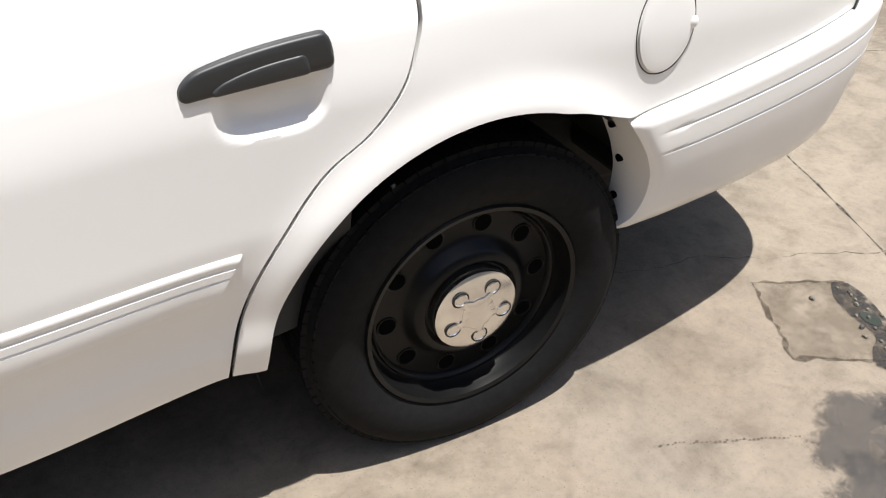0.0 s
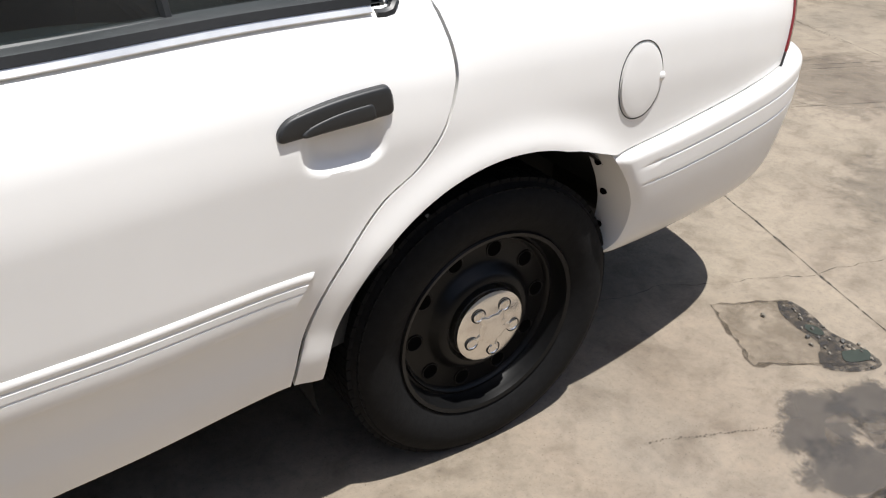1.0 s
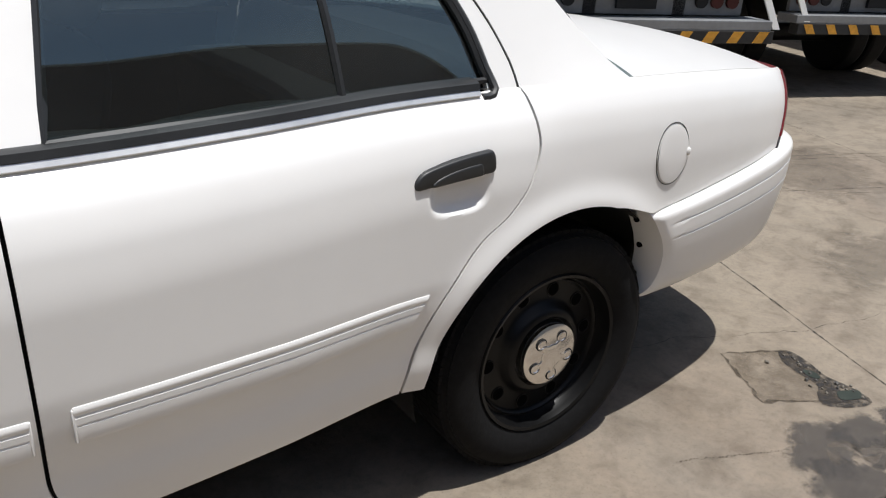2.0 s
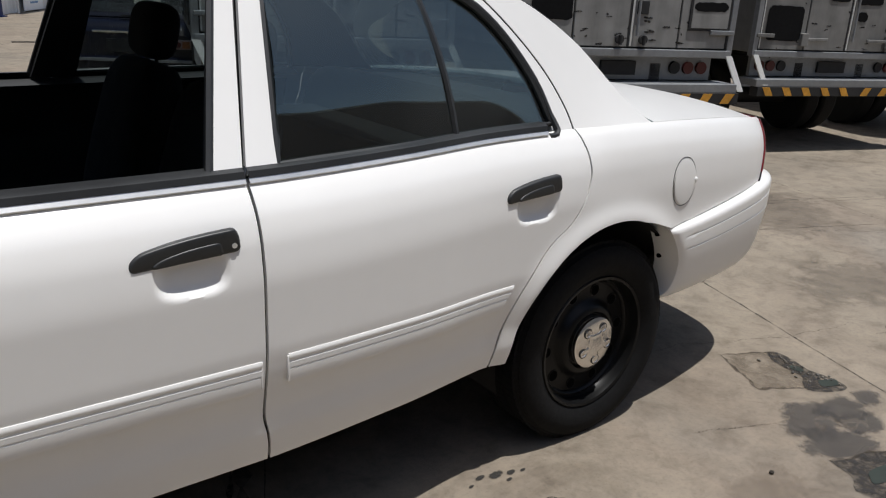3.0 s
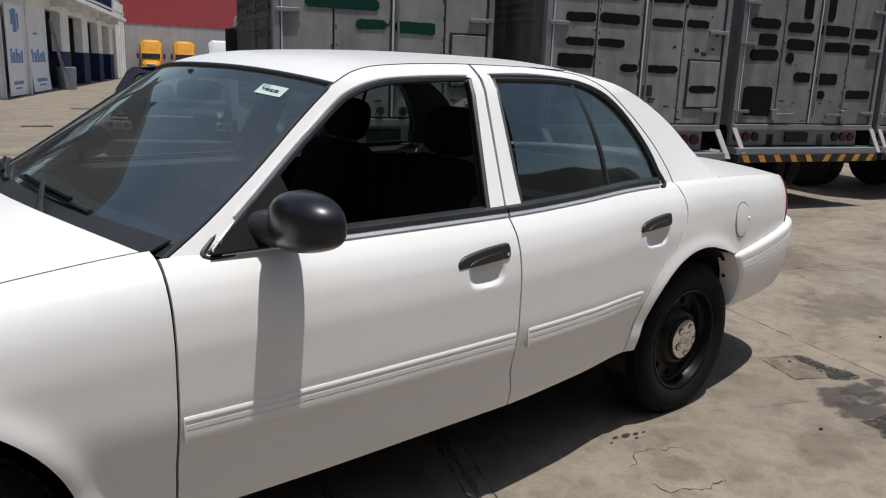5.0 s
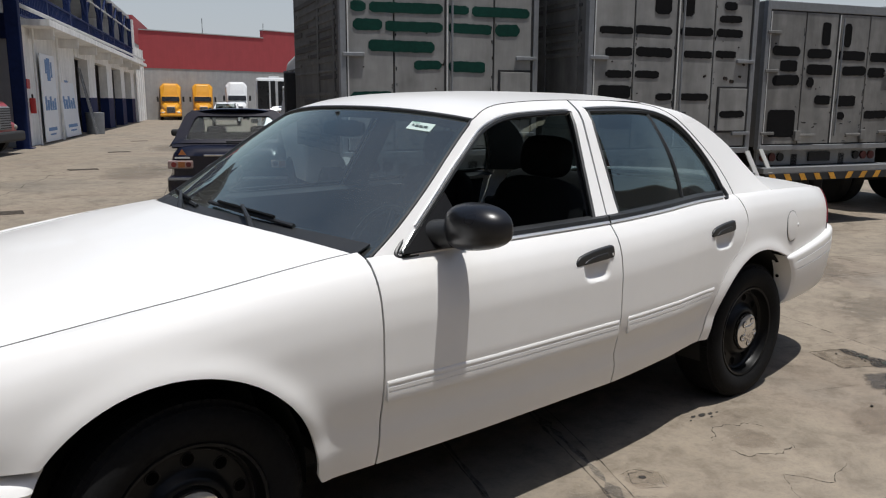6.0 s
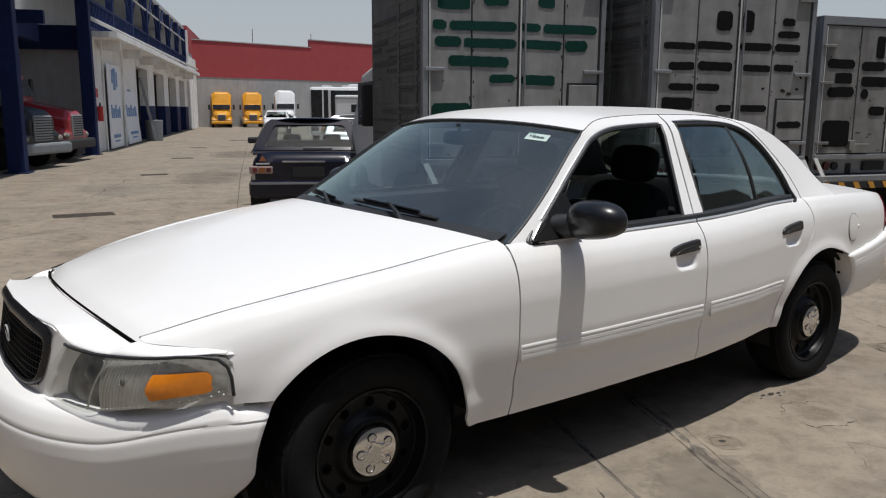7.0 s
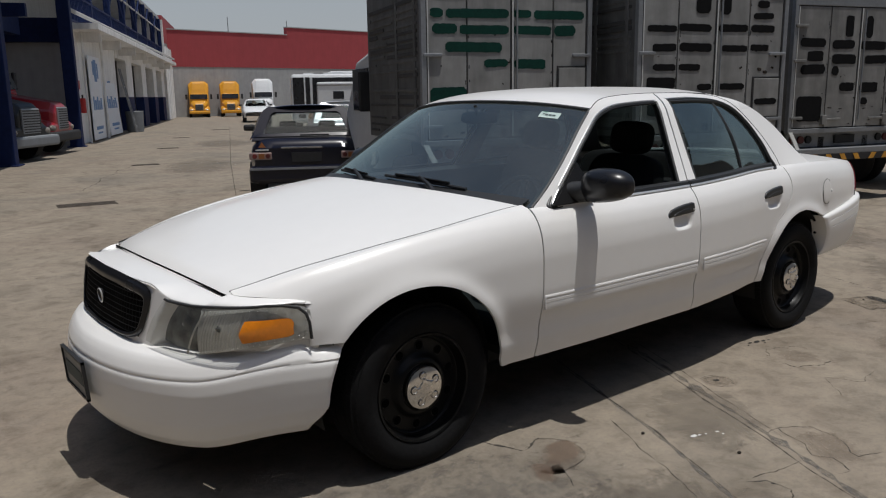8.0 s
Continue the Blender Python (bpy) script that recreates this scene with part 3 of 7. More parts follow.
# ---- the white sedan ----
R_HUB, X_F, Z_HUB = 0.345, -2.913, 0.335
ARCH_F, ARCH_R = (-2.955, 0.37, 0.405), (-0.01, 0.365, 0.402)
half_width = curve1([(-3.75, 0.64), (-3.6, 0.785), (-3.42, 0.85), (-3.2, 0.908), (-2.9, 0.955), (-2.6, 0.98), (-2.3, 0.997), (-1.8, 1.012), (-1.2, 1.012), (-0.8, 0.992), (-0.45, 0.952), (-0.1, 0.942), (0.26, 0.933), (0.6, 0.895), (0.96, 0.815), (1.1, 0.74), (1.2, 0.64)])
shoulder = curve1([(-3.75, 0.77), (-3.6, 0.805), (-3.3, 0.885), (-2.9, 0.955), (-2.33, 1.01), (-1.2, 1.02), (-0.2, 1.045), (0.2, 1.045), (0.6, 1.03), (1.0, 0.995), (1.2, 0.97)])
tuck = curve1([(0.0, 0.095), (0.004, 0.085), (0.012, 0.074), (0.03, 0.057), (0.07, 0.03), (0.13, 0.010), (0.22, 0.0), (0.6, 0.0)])
sill = curve1([(0.34, 0.058), (0.38, 0.046), (0.42, 0.0355), (0.445, 0.0310), (0.465, 0.0300), (0.49, 0.0285), (0.52, 0.0230), (0.56, 0.014), (0.61, 0.005), (0.67, 0.0), (0.9, 0.0)])


SCOOPS = ((-0.362, 0.858), (-1.349, 0.860))


def rear_blend(x):
    """0 ahead of the rear door's edge, 1 over the rear wheel."""
    k = min(max((x + 0.22) / 0.25, 0), 1)
    return k * k * (3 - 2 * k)


def side_y(x, z):
    y = half_width(x) - tuck(max(shoulder(x) - z, 0)) * (1 - 0.25 * rear_blend(x)) - (sill(z) if -2.75 < x < -0.2 else sill(max(z, 0.47)) * 0.5)
    for cx, cz, r in (ARCH_F, ARCH_R):
        d = math.hypot(x - cx, z - cz) - r
        y += 0.016 * math.exp(-((d / 0.045) ** 2))
    for hx, hz in SCOOPS:
        d = max(0, 1 - abs((x - hx) / 0.080) ** 3.4 - abs((z - hz) / (0.048 if z < hz else 0.05)) ** 2.8)
        y -= 0.020 * d * d * (3 - 2 * d)
    return y


def side_panel(b, t, l, r, nu=40, nv=24):
    f = coons(b, t, l, r)

    def g(u, v):
        p = f(u, v)
        return (p.x, -side_y(p.x, p.y), p.y)

    return grid(g, nu, nv)


def arc_pts(c, a0, a1, n):
    return [(c[0] + c[2] * math.cos(radians(a0 + (a1 - a0) * k / n)), c[1] + c[2] * math.sin(radians(a0 + (a1 - a0) * k / n))) for k in range(n + 1)]


CORE = (-1.4, 0.0, 0.75)
car = empty("white_sedan", pose(0, 0.04, 0), label="white four-door sedan with black steel wheels", category="car")


def both(name, vf, mat, label="", thick=0.0, parent=None, smooth=True):
    """The same panel on the near and far side of the car."""
    a = obj(name, vf[0], vf[1], mat, parent or car, label, smooth, thick, middle=CORE)
    b = obj(name, flip(vf[0]), vf[1], mat, parent or car, label, smooth, thick, middle=CORE)
    return a, b


GAP = 0.0035
REAR_SEAM = [(-0.472, 0.38), (-0.455, 0.47), (-0.42, 0.57), (-0.362, 0.66), (-0.297, 0.735), (-0.222, 0.785), (-0.172, 0.84), (-0.148, 0.895), (-0.138, 0.95), (-0.15, 1.035)]
B_SEAM = [(-1.18, 0.355), (-1.183, 0.40), (-1.190, 0.44), (-1.198, 0.475), (-1.2, 0.52), (-1.2, 0.70), (-1.2, shoulder(-1.2))]


hood_y = curve1([(-3.80, 0.60), (-3.62, 0.656), (-3.45, 0.702), (-3.3, 0.745), (-3.1, 0.790), (-2.9, 0.822), (-2.7, 0.842), (-2.5, 0.852), (-2.33, 0.856)])



def hood_z(x, y):
    e = shoulder(x) + 0.012 - 0.015 * math.sin(math.pi * min(max((x + 3.6) / 1.25, 0), 1))
    k = min(abs(y) / max(hood_y(x), 0.1), 1.0)
    return e + (0.045 + 0.012 * (x + 3.6)) * (1 - k**2.2)


def build_body():
    # front fender with the strip of its top that runs to the hood
    bot = path2([(-3.40, 0.607), (-3.33, 0.607)] + arc_pts(ARCH_F, 144, 1.5, 22) + [(-2.53, 0.347), (-2.335 - GAP, 0.347)], False)
    top = path2([(-3.61, 0.803)] + [(x, shoulder(x)) for x in np.linspace(-3.5, -2.335 - GAP, 12)], False)
    left = path2([(-3.40, 0.607), (-3.398, 0.70), (-3.405, 0.762), (-3.43, 0.781), (-3.50, 0.791), (-3.61, 0.803)])
    right = path2([(-2.335 - GAP, 0.347), (-2.335 - GAP, shoulder(-2.335))], False)
    side = side_panel(bot, top, left, right, 70, 26)

    def strip(u, v):
        p = top(u)
        y0, y1 = side_y(p.x, p.y), hood_y(p.x) + GAP
        return (p.x, -(y0 + (y1 - y0) * v), p.y + (hood_z(p.x, y1) - p.y) * v)

    both("front_fender", merge(side, grid(strip, 70, 4)), WHITE, thick=-0.012)
    # doors
    fd = side_panel(path2([(-2.335 + GAP, 0.347), (-1.18 - GAP, 0.355)]), path2([(-2.335 + GAP, shoulder(-2.335)), (-1.2 - GAP, shoulder(-1.2))]),
                    path2([(-2.335 + GAP, 0.347), (-2.335 + GAP, shoulder(-2.335))]), path2([(x - GAP, z) for x, z in B_SEAM]), 190, 110)
    doors = both("front_door", fd, WHITE, thick=-0.012)
    seam = [(x - GAP, z) for x, z in REAR_SEAM]
    rd = side_panel(path2([(-1.18 + GAP, 0.355), seam[0]]), path2([(-1.2 + GAP, shoulder(-1.2)), (-0.7, shoulder(-0.7)), (seam[-1][0], shoulder(-0.15))]),
                    path2([(x + GAP, z) for x, z in B_SEAM]), path2(seam[:-1] + [(seam[-1][0], shoulder(-0.15))]), 190, 110)
    rdoors = both("rear_door", rd, WHITE, thick=-0.012)
    # quarter panel round the rear wheel
    seam = [(x + GAP, z) for x, z in REAR_SEAM]
    arch, seam_line = path2([(-0.414, 0.38)] + arc_pts(ARCH_R, 177, 72, 36)[1:] + [(0.155, 0.739), (0.20, 0.725), (0.236, 0.713), (0.266, 0.703)]), path2(seam[:-1] + [(seam[-1][0], shoulder(-0.15))])
    belt = path2([seam_line(1), (0.2, shoulder(0.2)), (0.6, shoulder(0.6)), (1.02, shoulder(1.02))])
    edge = path2([arch(1), (0.42, 0.717), (0.6, 0.735), (0.96, 0.768)])

    def inner(u):
        if u < 0.4:
            return arch(u / 0.4 * 0.82)
        return arch(0.82 + (u - 0.4) / 0.12 * 0.18) if u < 0.52 else edge((u - 0.52) / 0.48)

    def outer(u):
        return seam_line(u / 0.4) if u < 0.4 else belt((u - 0.4) / 0.6)

    def quarter(u, v):
        p = inner(u).lerp(outer(u), v)
        return (p.x, -side_y(p.x, p.y), p.y)

    qp = grid(quarter, 120, 30)
    both("quarter_panel", qp, WHITE, thick=-0.012)
    # hood
    def hood(u, v):
        k = 2 * v - 1
        x0 = -3.615 - 0.07 * (1 - abs(k) ** 2)
        x1 = -2.36 - 0.14 * (1 - abs(k) ** 2)
        x = x0 + (x1 - x0) * u
        y = k * (hood_y(x) - GAP)
        z = hood_z(x, y) - 0.02 * max(0, 1 - u / 0.06) ** 2
        return (x, y, z)

    obj("hood", *grid(hood, 40, 40), WHITE, car, thick=-0.012, middle=CORE)
    return doors, rdoors


front_doors, rear_doors = build_body()

# greenhouse
def cab_y(x, z):
    slope = 0.56 - 0.10 * min(max((x + 1.0) / 0.8, 0), 1)
    base = half_width(x) - 0.088 - (z - 1.03) * slope
    if z > 1.40:
        base -= (z - 1.40) ** 2 * 6
    if x < -1.9:
        base -= 0.02 * ((-1.9 - x) / 0.4) ** 2
    return base + 0.022 * rear_blend(x) * math.exp(-max(z - 1.04, 0) / 0.10)


F_TOP = [(-2.212, 1.006), (-2.17, 1.036), (-2.08, 1.105), (-1.985, 1.177), (-1.895, 1.244), (-1.805, 1.306), (-1.715, 1.366), (-1.655, 1.393), (-1.585, 1.413), (-1.49, 1.427), (-1.3, 1.437), (-1.165, 1.440)]
R_TOP = [(-1.05, 1.442), (-0.79, 1.443), (-0.63, 1.436), (-0.52, 1.415), (-0.425, 1.372), (-0.34, 1.29), (-0.27, 1.18), (-0.240, 1.085), (-0.236, 1.062)]
RAIL_F = [(-2.310, 1.010), (-2.205, 1.076), (-2.07, 1.171), (-1.945, 1.264), (-1.896, 1.301), (-1.80, 1.369), (-1.722, 1.4195), (-1.646, 1.451), (-1.56, 1.470), (-1.45, 1.480), (-1.3, 1.487), (-1.118, 1.49)]
RAIL_R = [(-1.108, 1.49), (-0.8, 1.488), (-0.60, 1.481), (-0.45, 1.459), (-0.33, 1.430), (-0.19, 1.367), (-0.055, 1.278), (0.055, 1.162), (0.13, 1.088), (0.20, 1.038)]
DOOR_EDGE = [(-0.80, 1.487), (-0.63, 1.477), (-0.51, 1.458), (-0.41, 1.409), (-0.305, 1.312), (-0.215, 1.20), (-0.165, 1.10), (-0.152, 1.03)]


def ribbon(inner, outer, n=40, k=5, lift=0.0):
    a, b = path2(inner), path2(outer)

    def g(u, v):
        p = a(u).lerp(b(u), v)
        return (p.x, -cab_y(p.x, p.y) - lift, p.y)

    return grid(g, n, k)


def build_greenhouse():
    fw_frame = ribbon(F_TOP + [(-1.12, 1.4405)], RAIL_F)
    fb = ribbon([(-1.275, 1.03), (-1.160, 1.4405)], [(-1.205, 1.03), (-1.12, 1.4405)], 12, 3)
    rb = ribbon([(-1.197, 1.03), (-1.106, 1.4415)], [(-1.118, 1.03), (-1.05, 1.4415)], 12, 3)
    rr = ribbon([(-1.106, 1.4415)] + R_TOP + [(-0.236, 1.025)], [(-1.108, 1.49)] + DOOR_EDGE[:-1] + [(-0.155, 1.025)])
    cp = ribbon([(x + 0.004, z + 0.002) for x, z in DOOR_EDGE[1:]], RAIL_R[2:], 40, 8)
    both("window_frame_front", merge(fw_frame, fb), WHITE, thick=-0.014)
    both("window_frame_rear", merge(rb, rr), WHITE, thick=-0.014)
    both("rear_pillar", cp, WHITE, thick=-0.012)
    inside = [ribbon(F_TOP, RAIL_F, lift=-0.034), ribbon([(-1.275, 1.03), (-1.160, 1.44)], [(-1.118, 1.03), (-1.05, 1.442)], 12, 3, -0.034), ribbon(R_TOP, RAIL_R, lift=-0.034)]
    both("pillar_trim", merge(*inside), TRIM, thick=-0.01)
    # roof skin between the rails
    rail = path2(RAIL_F[6:] + RAIL_R[1:4])

    def roof(u, v):
        p = rail(u)
        k = 2 * v - 1
        y = cab_y(p.x, p.y)
        end = 0.10 * (1 - k * k)
        x = p.x - end * max(0, 1 - u / 0.3) + 0.08 * (1 - k * k) * max(0, (u - 0.7) / 0.3)
        return (x, k * y, p.y + 0.042 * (1 - abs(k) ** 2.4))

    for s in (-1, 1):
        for nm, pts in (("door_gap", DOOR_EDGE), ("roof_gap", RAIL_F[6:] + RAIL_R[1:3])):
            q = path2(pts)
            bm = bmesh.new()
            pipe(bm, [(q(k / 40).x, s * (cab_y(q(k / 40).x, q(k / 40).y) - 0.0005), q(k / 40).y) for k in range(41)], 0.0020, 6)
            bm_obj(nm, bm, DARK, car)
    obj("roof", *grid(roof, 40, 32), WHITE, car, thick=-0.02, middle=CORE)
    obj("headliner", *grid(lambda u, v: (roof(u, v)[0], roof(u, v)[1] * 0.95, roof(u, v)[2] - 0.045), 20, 16), TRIM, car)

    obj("windscreen", *screen2(RAIL_F[:7], -0.15, -0.10, 0.03, 0.042), CLEAR, car, "clear curved windscreen")
    for s in (-1, 1):
        q = path2(RAIL_R[3:])
        bm = bmesh.new()
        pipe(bm, [(q(k / 30).x, s * (cab_y(q(k / 30).x, q(k / 30).y) - 0.004), q(k / 30).y + 0.001) for k in range(23)], 0.0028, 6)
        bm_obj("rear_window_seal", bm, BLACK, car)
    obj("rear_window", *screen2(RAIL_R[3:][::-1], 0.22, 0.08, 0.01, 0.042), TINT, car, "dark tinted rear window")


def screen2(rail, bow_lo, bow_hi, up_lo, up_hi):
    a = path2(rail)

    def g(u, v):
        k = 2 * v - 1
        p = a(u)
        y = cab_y(p.x, p.y) - 0.006
        bow = (bow_lo + (bow_hi - bow_lo) * u) * (1 - k * k)
        return (p.x + bow, k * y, p.y - 0.006 + (up_lo + (up_hi - up_lo) * u) * (1 - abs(k) ** 2.4))

    return grid(g, 20, 28)


build_greenhouse()


# front end
nose = curve1([(0.0, -3.885), (0.25, -3.872), (0.44, -3.832), (0.57, -3.785), (0.68, -3.715), (0.775, -3.615), (0.825, -3.505), (0.846, -3.430), (0.853, -3.405), (0.858, -3.392)])
corner_x = curve1([(0.68, -3.61), (0.77, -3.50), (0.823, -3.43), (0.845, -3.405)])
corner_z = curve1([(0.68, 0.803), (0.77, 0.791), (0.823, 0.782), (0.845, 0.777)])


lamp_end = curve1([(0.0, 0.776), (0.80, 0.776), (0.835, 0.773), (0.848, 0.764), (0.856, 0.744), (0.862, 0.69), (0.866, 0.64)])


def lamp_top(y):
    """The line over grille and headlamps."""
    a = abs(y)
    over = 0.830 + 0.008 * max(0, 1 - (a / 0.44) ** 2)
    k = min(max((a - 0.405) / 0.12, 0), 1)
    z = over + (0.784 - over) * k * k * (3 - 2 * k) - 0.010 * min(max((a - 0.50) / 0.12, 0), 1)
    return min(z, lamp_end(a) if a > 0.78 else 1)


def build_front():
    def panel(u, v):
        k = 2 * v - 1
        y = k * 0.845
        a = abs(y)
        if a < 0.66:
            kk = a / 0.66
            x0, z0 = -3.627 - 0.07 * (1 - kk**2), hood_z(-3.627, a) - 0.022
        else:
            x0, z0 = corner_x(a), corner_z(a)
        x1, z1 = nose(a) + 0.030, lamp_top(y)
        if a > 0.66:
            x1 = min(x1, x0 - 0.004)
        if u < 0.5:
            t = u / 0.5
            return (x0 + (x1 - x0) * math.sin(t * math.pi / 2) ** 1.15, y, z0 + (z1 - z0) * (1 - math.cos(t * math.pi / 2)) ** 0.9)
        t = (u - 0.5) / 0.5
        edge = 0.424 + 0.094 * (1 - t)
        pocket = 0.075 * min(max((a - edge) / 0.018, 0), 1) * min(t / 0.06, 1)
        return (x1 + (nose(a) - 0.004 - x1) * t + pocket, y, z1 + (0.585 - z1) * t)

    obj("front_fascia", *grid(panel, 40, 150), WHITE, car, thick=-0.008, middle=CORE)
    half = [(-3.27, -0.914), (-3.40, -0.880), (-3.55, -0.820), (-3.70, -0.732), (-3.83, -0.605), (-3.925, -0.43), (-3.98, -0.22), (-4.0, 0.0)]
    plan = path2(half + [(x, -y) for x, y in half[-2::-1]])
    prof = path2([(0.13, 0.604), (0.075, 0.600), (0.040, 0.590), (0.022, 0.577), (0.010, 0.561), (0.0045, 0.5525), (0.0055, 0.5495), (0.0075, 0.5465), (0.0025, 0.541), (0.0, 0.53), (-0.002, 0.49), (0.004, 0.43), (0.014, 0.365), (0.034, 0.305), (0.062, 0.268), (0.12, 0.25)], False)
    arch_back = curve1([(0.25, 0.20), (0.30, 0.165), (0.33, 0.125), (0.37, 0.098), (0.42, 0.092), (0.47, 0.080), (0.52, 0.060), (0.56, 0.038), (0.605, 0.008)])

    def skin(f, v, s, lip=0.0):
        d, z = prof(v)
        u0 = arch_back(z) / 3.10
        w = u0 + (0.5 - u0) * 2 * f
        p, q = plan(w), plan(min(w + 0.004, 1)) - plan(max(w - 0.004, 0))
        n = Vector((-q.y, q.x)).normalized()
        if n.dot(Vector((-2.6 - p.x, -p.y))) < 0:
            n = -n
        d += 0.008 * max(0, 1 - f / 0.008) ** 2
        if v < 0.3:
            d = min(d, 0.03 + 1.6 * f)
        g = min(max((0.86 - abs(p.y)) / 0.20, 0), 1)
        drop = (0.040 * g * g * (3 - 2 * g)) * min(max((0.604 - z) / 0.05, 0), 1)
        # the top edge climbs to the lamp's outer corner
        lift = 0.024 * min(max((-3.402 - p.x) / 0.02, 0), 1) * min(max(1 - (-3.43 - p.x) / 0.26, 0), 1)
        return (p.x + n.x * d + 0.015 * lip, s * -(p.y + n.y * d + 0.08 * lip), z - drop + lift * min(max((z - 0.53) / 0.06, 0), 1))

    vv = [k / 60 for k in range(61)]
    ff = [0.0, 0.002, 0.005, 0.008, 0.013, 0.02] + [0.03 + 0.47 * k / 44 for k in range(45)]
    halves = []
    for s in (-1, 1):
        rows = [[skin(0.0, v, s, l) for v in vv] for l in (1.0, 0.6, 0.25)] + [[skin(f, v, s) for v in vv] for f in ff]
        nh = len(vv)
        halves.append(([v for r in rows for v in r], [(a * nh + b, a * nh + b + 1, (a + 1) * nh + b + 1, (a + 1) * nh + b) for a in range(len(rows) - 1) for b in range(nh - 1)]))
    obj("front_bumper", *merge(*halves), WHITE, car, "white painted front bumper", middle=CORE, thick=-0.005)
    # dark bars that stand for the rubber and shade in the gap round the hood
    bm = bmesh.new()
    front = []
    for k in range(41):
        y = -0.668 + 1.336 * k / 40
        kk = abs(y) / 0.668
        x = -3.621 - 0.07 * (1 - kk**2)
        front.append((x, y, hood_z(-3.621, y) - 0.0155))
    pipe(bm, front, 0.0042, 6)
    bm_obj("hood_front_gap", bm, HOLE, car)
    for s in (-1, 1):
        bm = bmesh.new()
        pipe(bm, [(x, s * hood_y(x), hood_z(x, hood_y(x)) - 0.0022) for x in np.linspace(-3.612, -2.37, 40)], 0.0030, 6)
        bm_obj("hood_side_gap", bm, DARK, car)
    # grille
    g = empty("grille")
    g.parent = car

    def face(y, z):
        return nose(abs(y)) - 0.004 + 0.034 * (z - 0.585) / 0.24

    def outline(a, grow=0.0):
        c, s = math.cos(a), math.sin(a)
        cy, cz = math.copysign(abs(c) ** 0.38, c), math.copysign(abs(s) ** 0.38, s)
        y = cy * (0.398 + 0.034 * cz + grow)
        z = 0.717 + (0.106 + grow) * cz + 0.010 * max(cz, 0) * (1 - (y / 0.43) ** 2)
        return y, z

    rings, n = [], 72
    vs = []
    for r in range(9):
        for k in range(n):
            y, z = outline(2 * math.pi * k / n)
            y, z = y * r / 8, 0.717 + (z - 0.717) * r / 8
            vs.append((face(y, z) - 0.007, y, z))
    fs = [(r * n + k, r * n + (k + 1) % n, (r + 1) * n + (k + 1) % n, (r + 1) * n + k) for r in range(8) for k in range(n)]
    obj("grille_mesh", vs, fs, HOLE, g)
    # egg-crate bars, set back behind the frame
    for k in range(9):
        z = 0.630 + 0.0215 * k
        w = 0.362 + 0.055 * k / 8
        bm = bmesh.new()
        pipe(bm, [(face(y, z) - 0.006, y, z) for y in np.linspace(-w, w, 16)], 0.0024, 6)
        bm_obj("grille_bar", bm, GRILLE, g)
    for k in range(31):
        y = -0.36 + 0.024 * k
        bm = bmesh.new()
        pipe(bm, [(face(y, z) - 0.0055, y, z) for z in np.linspace(0.622, 0.815, 5)], 0.0020, 5)
        bm_obj("grille_upright", bm, GRILLE, g)

    def frame_fn(u, v):
        a = 2 * math.pi * u
        inner = -0.010 - 0.026 * max(0, math.sin(a)) ** 0.5
        y, z = outline(a, inner + (0.010 - inner) * v)
        return (face(y, z) - 0.014 * math.sin(math.pi * min(0.12 + v, 1)) ** 0.6 - 0.005, y, z)

    obj("grille_frame", *grid(frame_fn, 120, 8), GLOSSBLACK, g, "gloss black grille surround")
    bm = bmesh.new()
    tube(bm, (-3.870, 0, 0.722), (-3.888, 0, 0.718), 0.028, 24, 0.026)
    badge = bm_obj("badge", bm, GRILLE, g, "small round plain badge with a bright rim")
    bm = bmesh.new()
    pipe(bm, [(-3.887 - 0.2 * 0.028 * math.sin(a) * 0.3, 0.028 * math.cos(a), 0.719 + 0.028 * math.sin(a)) for a in np.linspace(0, 2 * math.pi, 29)[:-1]], 0.0032, 6, True)
    bm_obj("badge_rim", bm, BRIGHT, badge)
    # headlights: reflector, bulb, ribs and clear lens
    for s in (-1, 1):
        h = empty("headlight")
        h.parent = car

        def foot_z(y):
            return 0.594 + 0.044 * max(0, (y - 0.63) / 0.23) + 0.024 * max(0, (0.62 - y) / 0.2)

        def sheet(y0, y1, depth, up=0.0, drop=0.0, s=s, skew=0.0, slant=0.0, out=0.0, ends=0.0, nu=30, nv=12):
            def q(u, v):
                y = y0 + (y1 - y0) * u
                zb, z1 = foot_z(y) + up, lamp_top(y + slant * (1 - u)) - 0.006 - drop
                if ends:
                    # rounded ends
                    e = min(1, math.sqrt(max(0, 1 - (1 - min(min(u, 1 - u) / ends, 1)) ** 2)))
                    mid = 0.5 * (zb + z1)
                    zb, z1 = mid + (zb - mid) * (0.75 + 0.25 * e), mid + (z1 - mid) * (0.45 + 0.55 * e)
                z = zb + (z1 - zb) * v
                y += skew * (v - 0.5) + slant * v * (1 - u)
                end = 1 - min(max((y - 0.79) / 0.066, 0), 1)
                return (nose(y) + 0.030 * end * (z - 0.585) / 0.19 - 0.010 * end + depth * (0.4 + 0.6 * end) - 0.012 * end * math.sin(v * math.pi) - 0.004 * math.sin(u * math.pi), s * (y + out + 0.004 * (1 - end) - (0.5 * depth if depth > 0 else 0) * (1 - end)), z)
            return grid(q, nu, nv)

        obj("main_reflector", *sheet(0.420, 0.640, 0.050, slant=0.085), SMOKE, h, "dark mottled main reflector")
        obj("corner_reflector", *sheet(0.640, 0.862, 0.018, skew=0.0), REFLECTOR, h, "dull silver corner reflector")
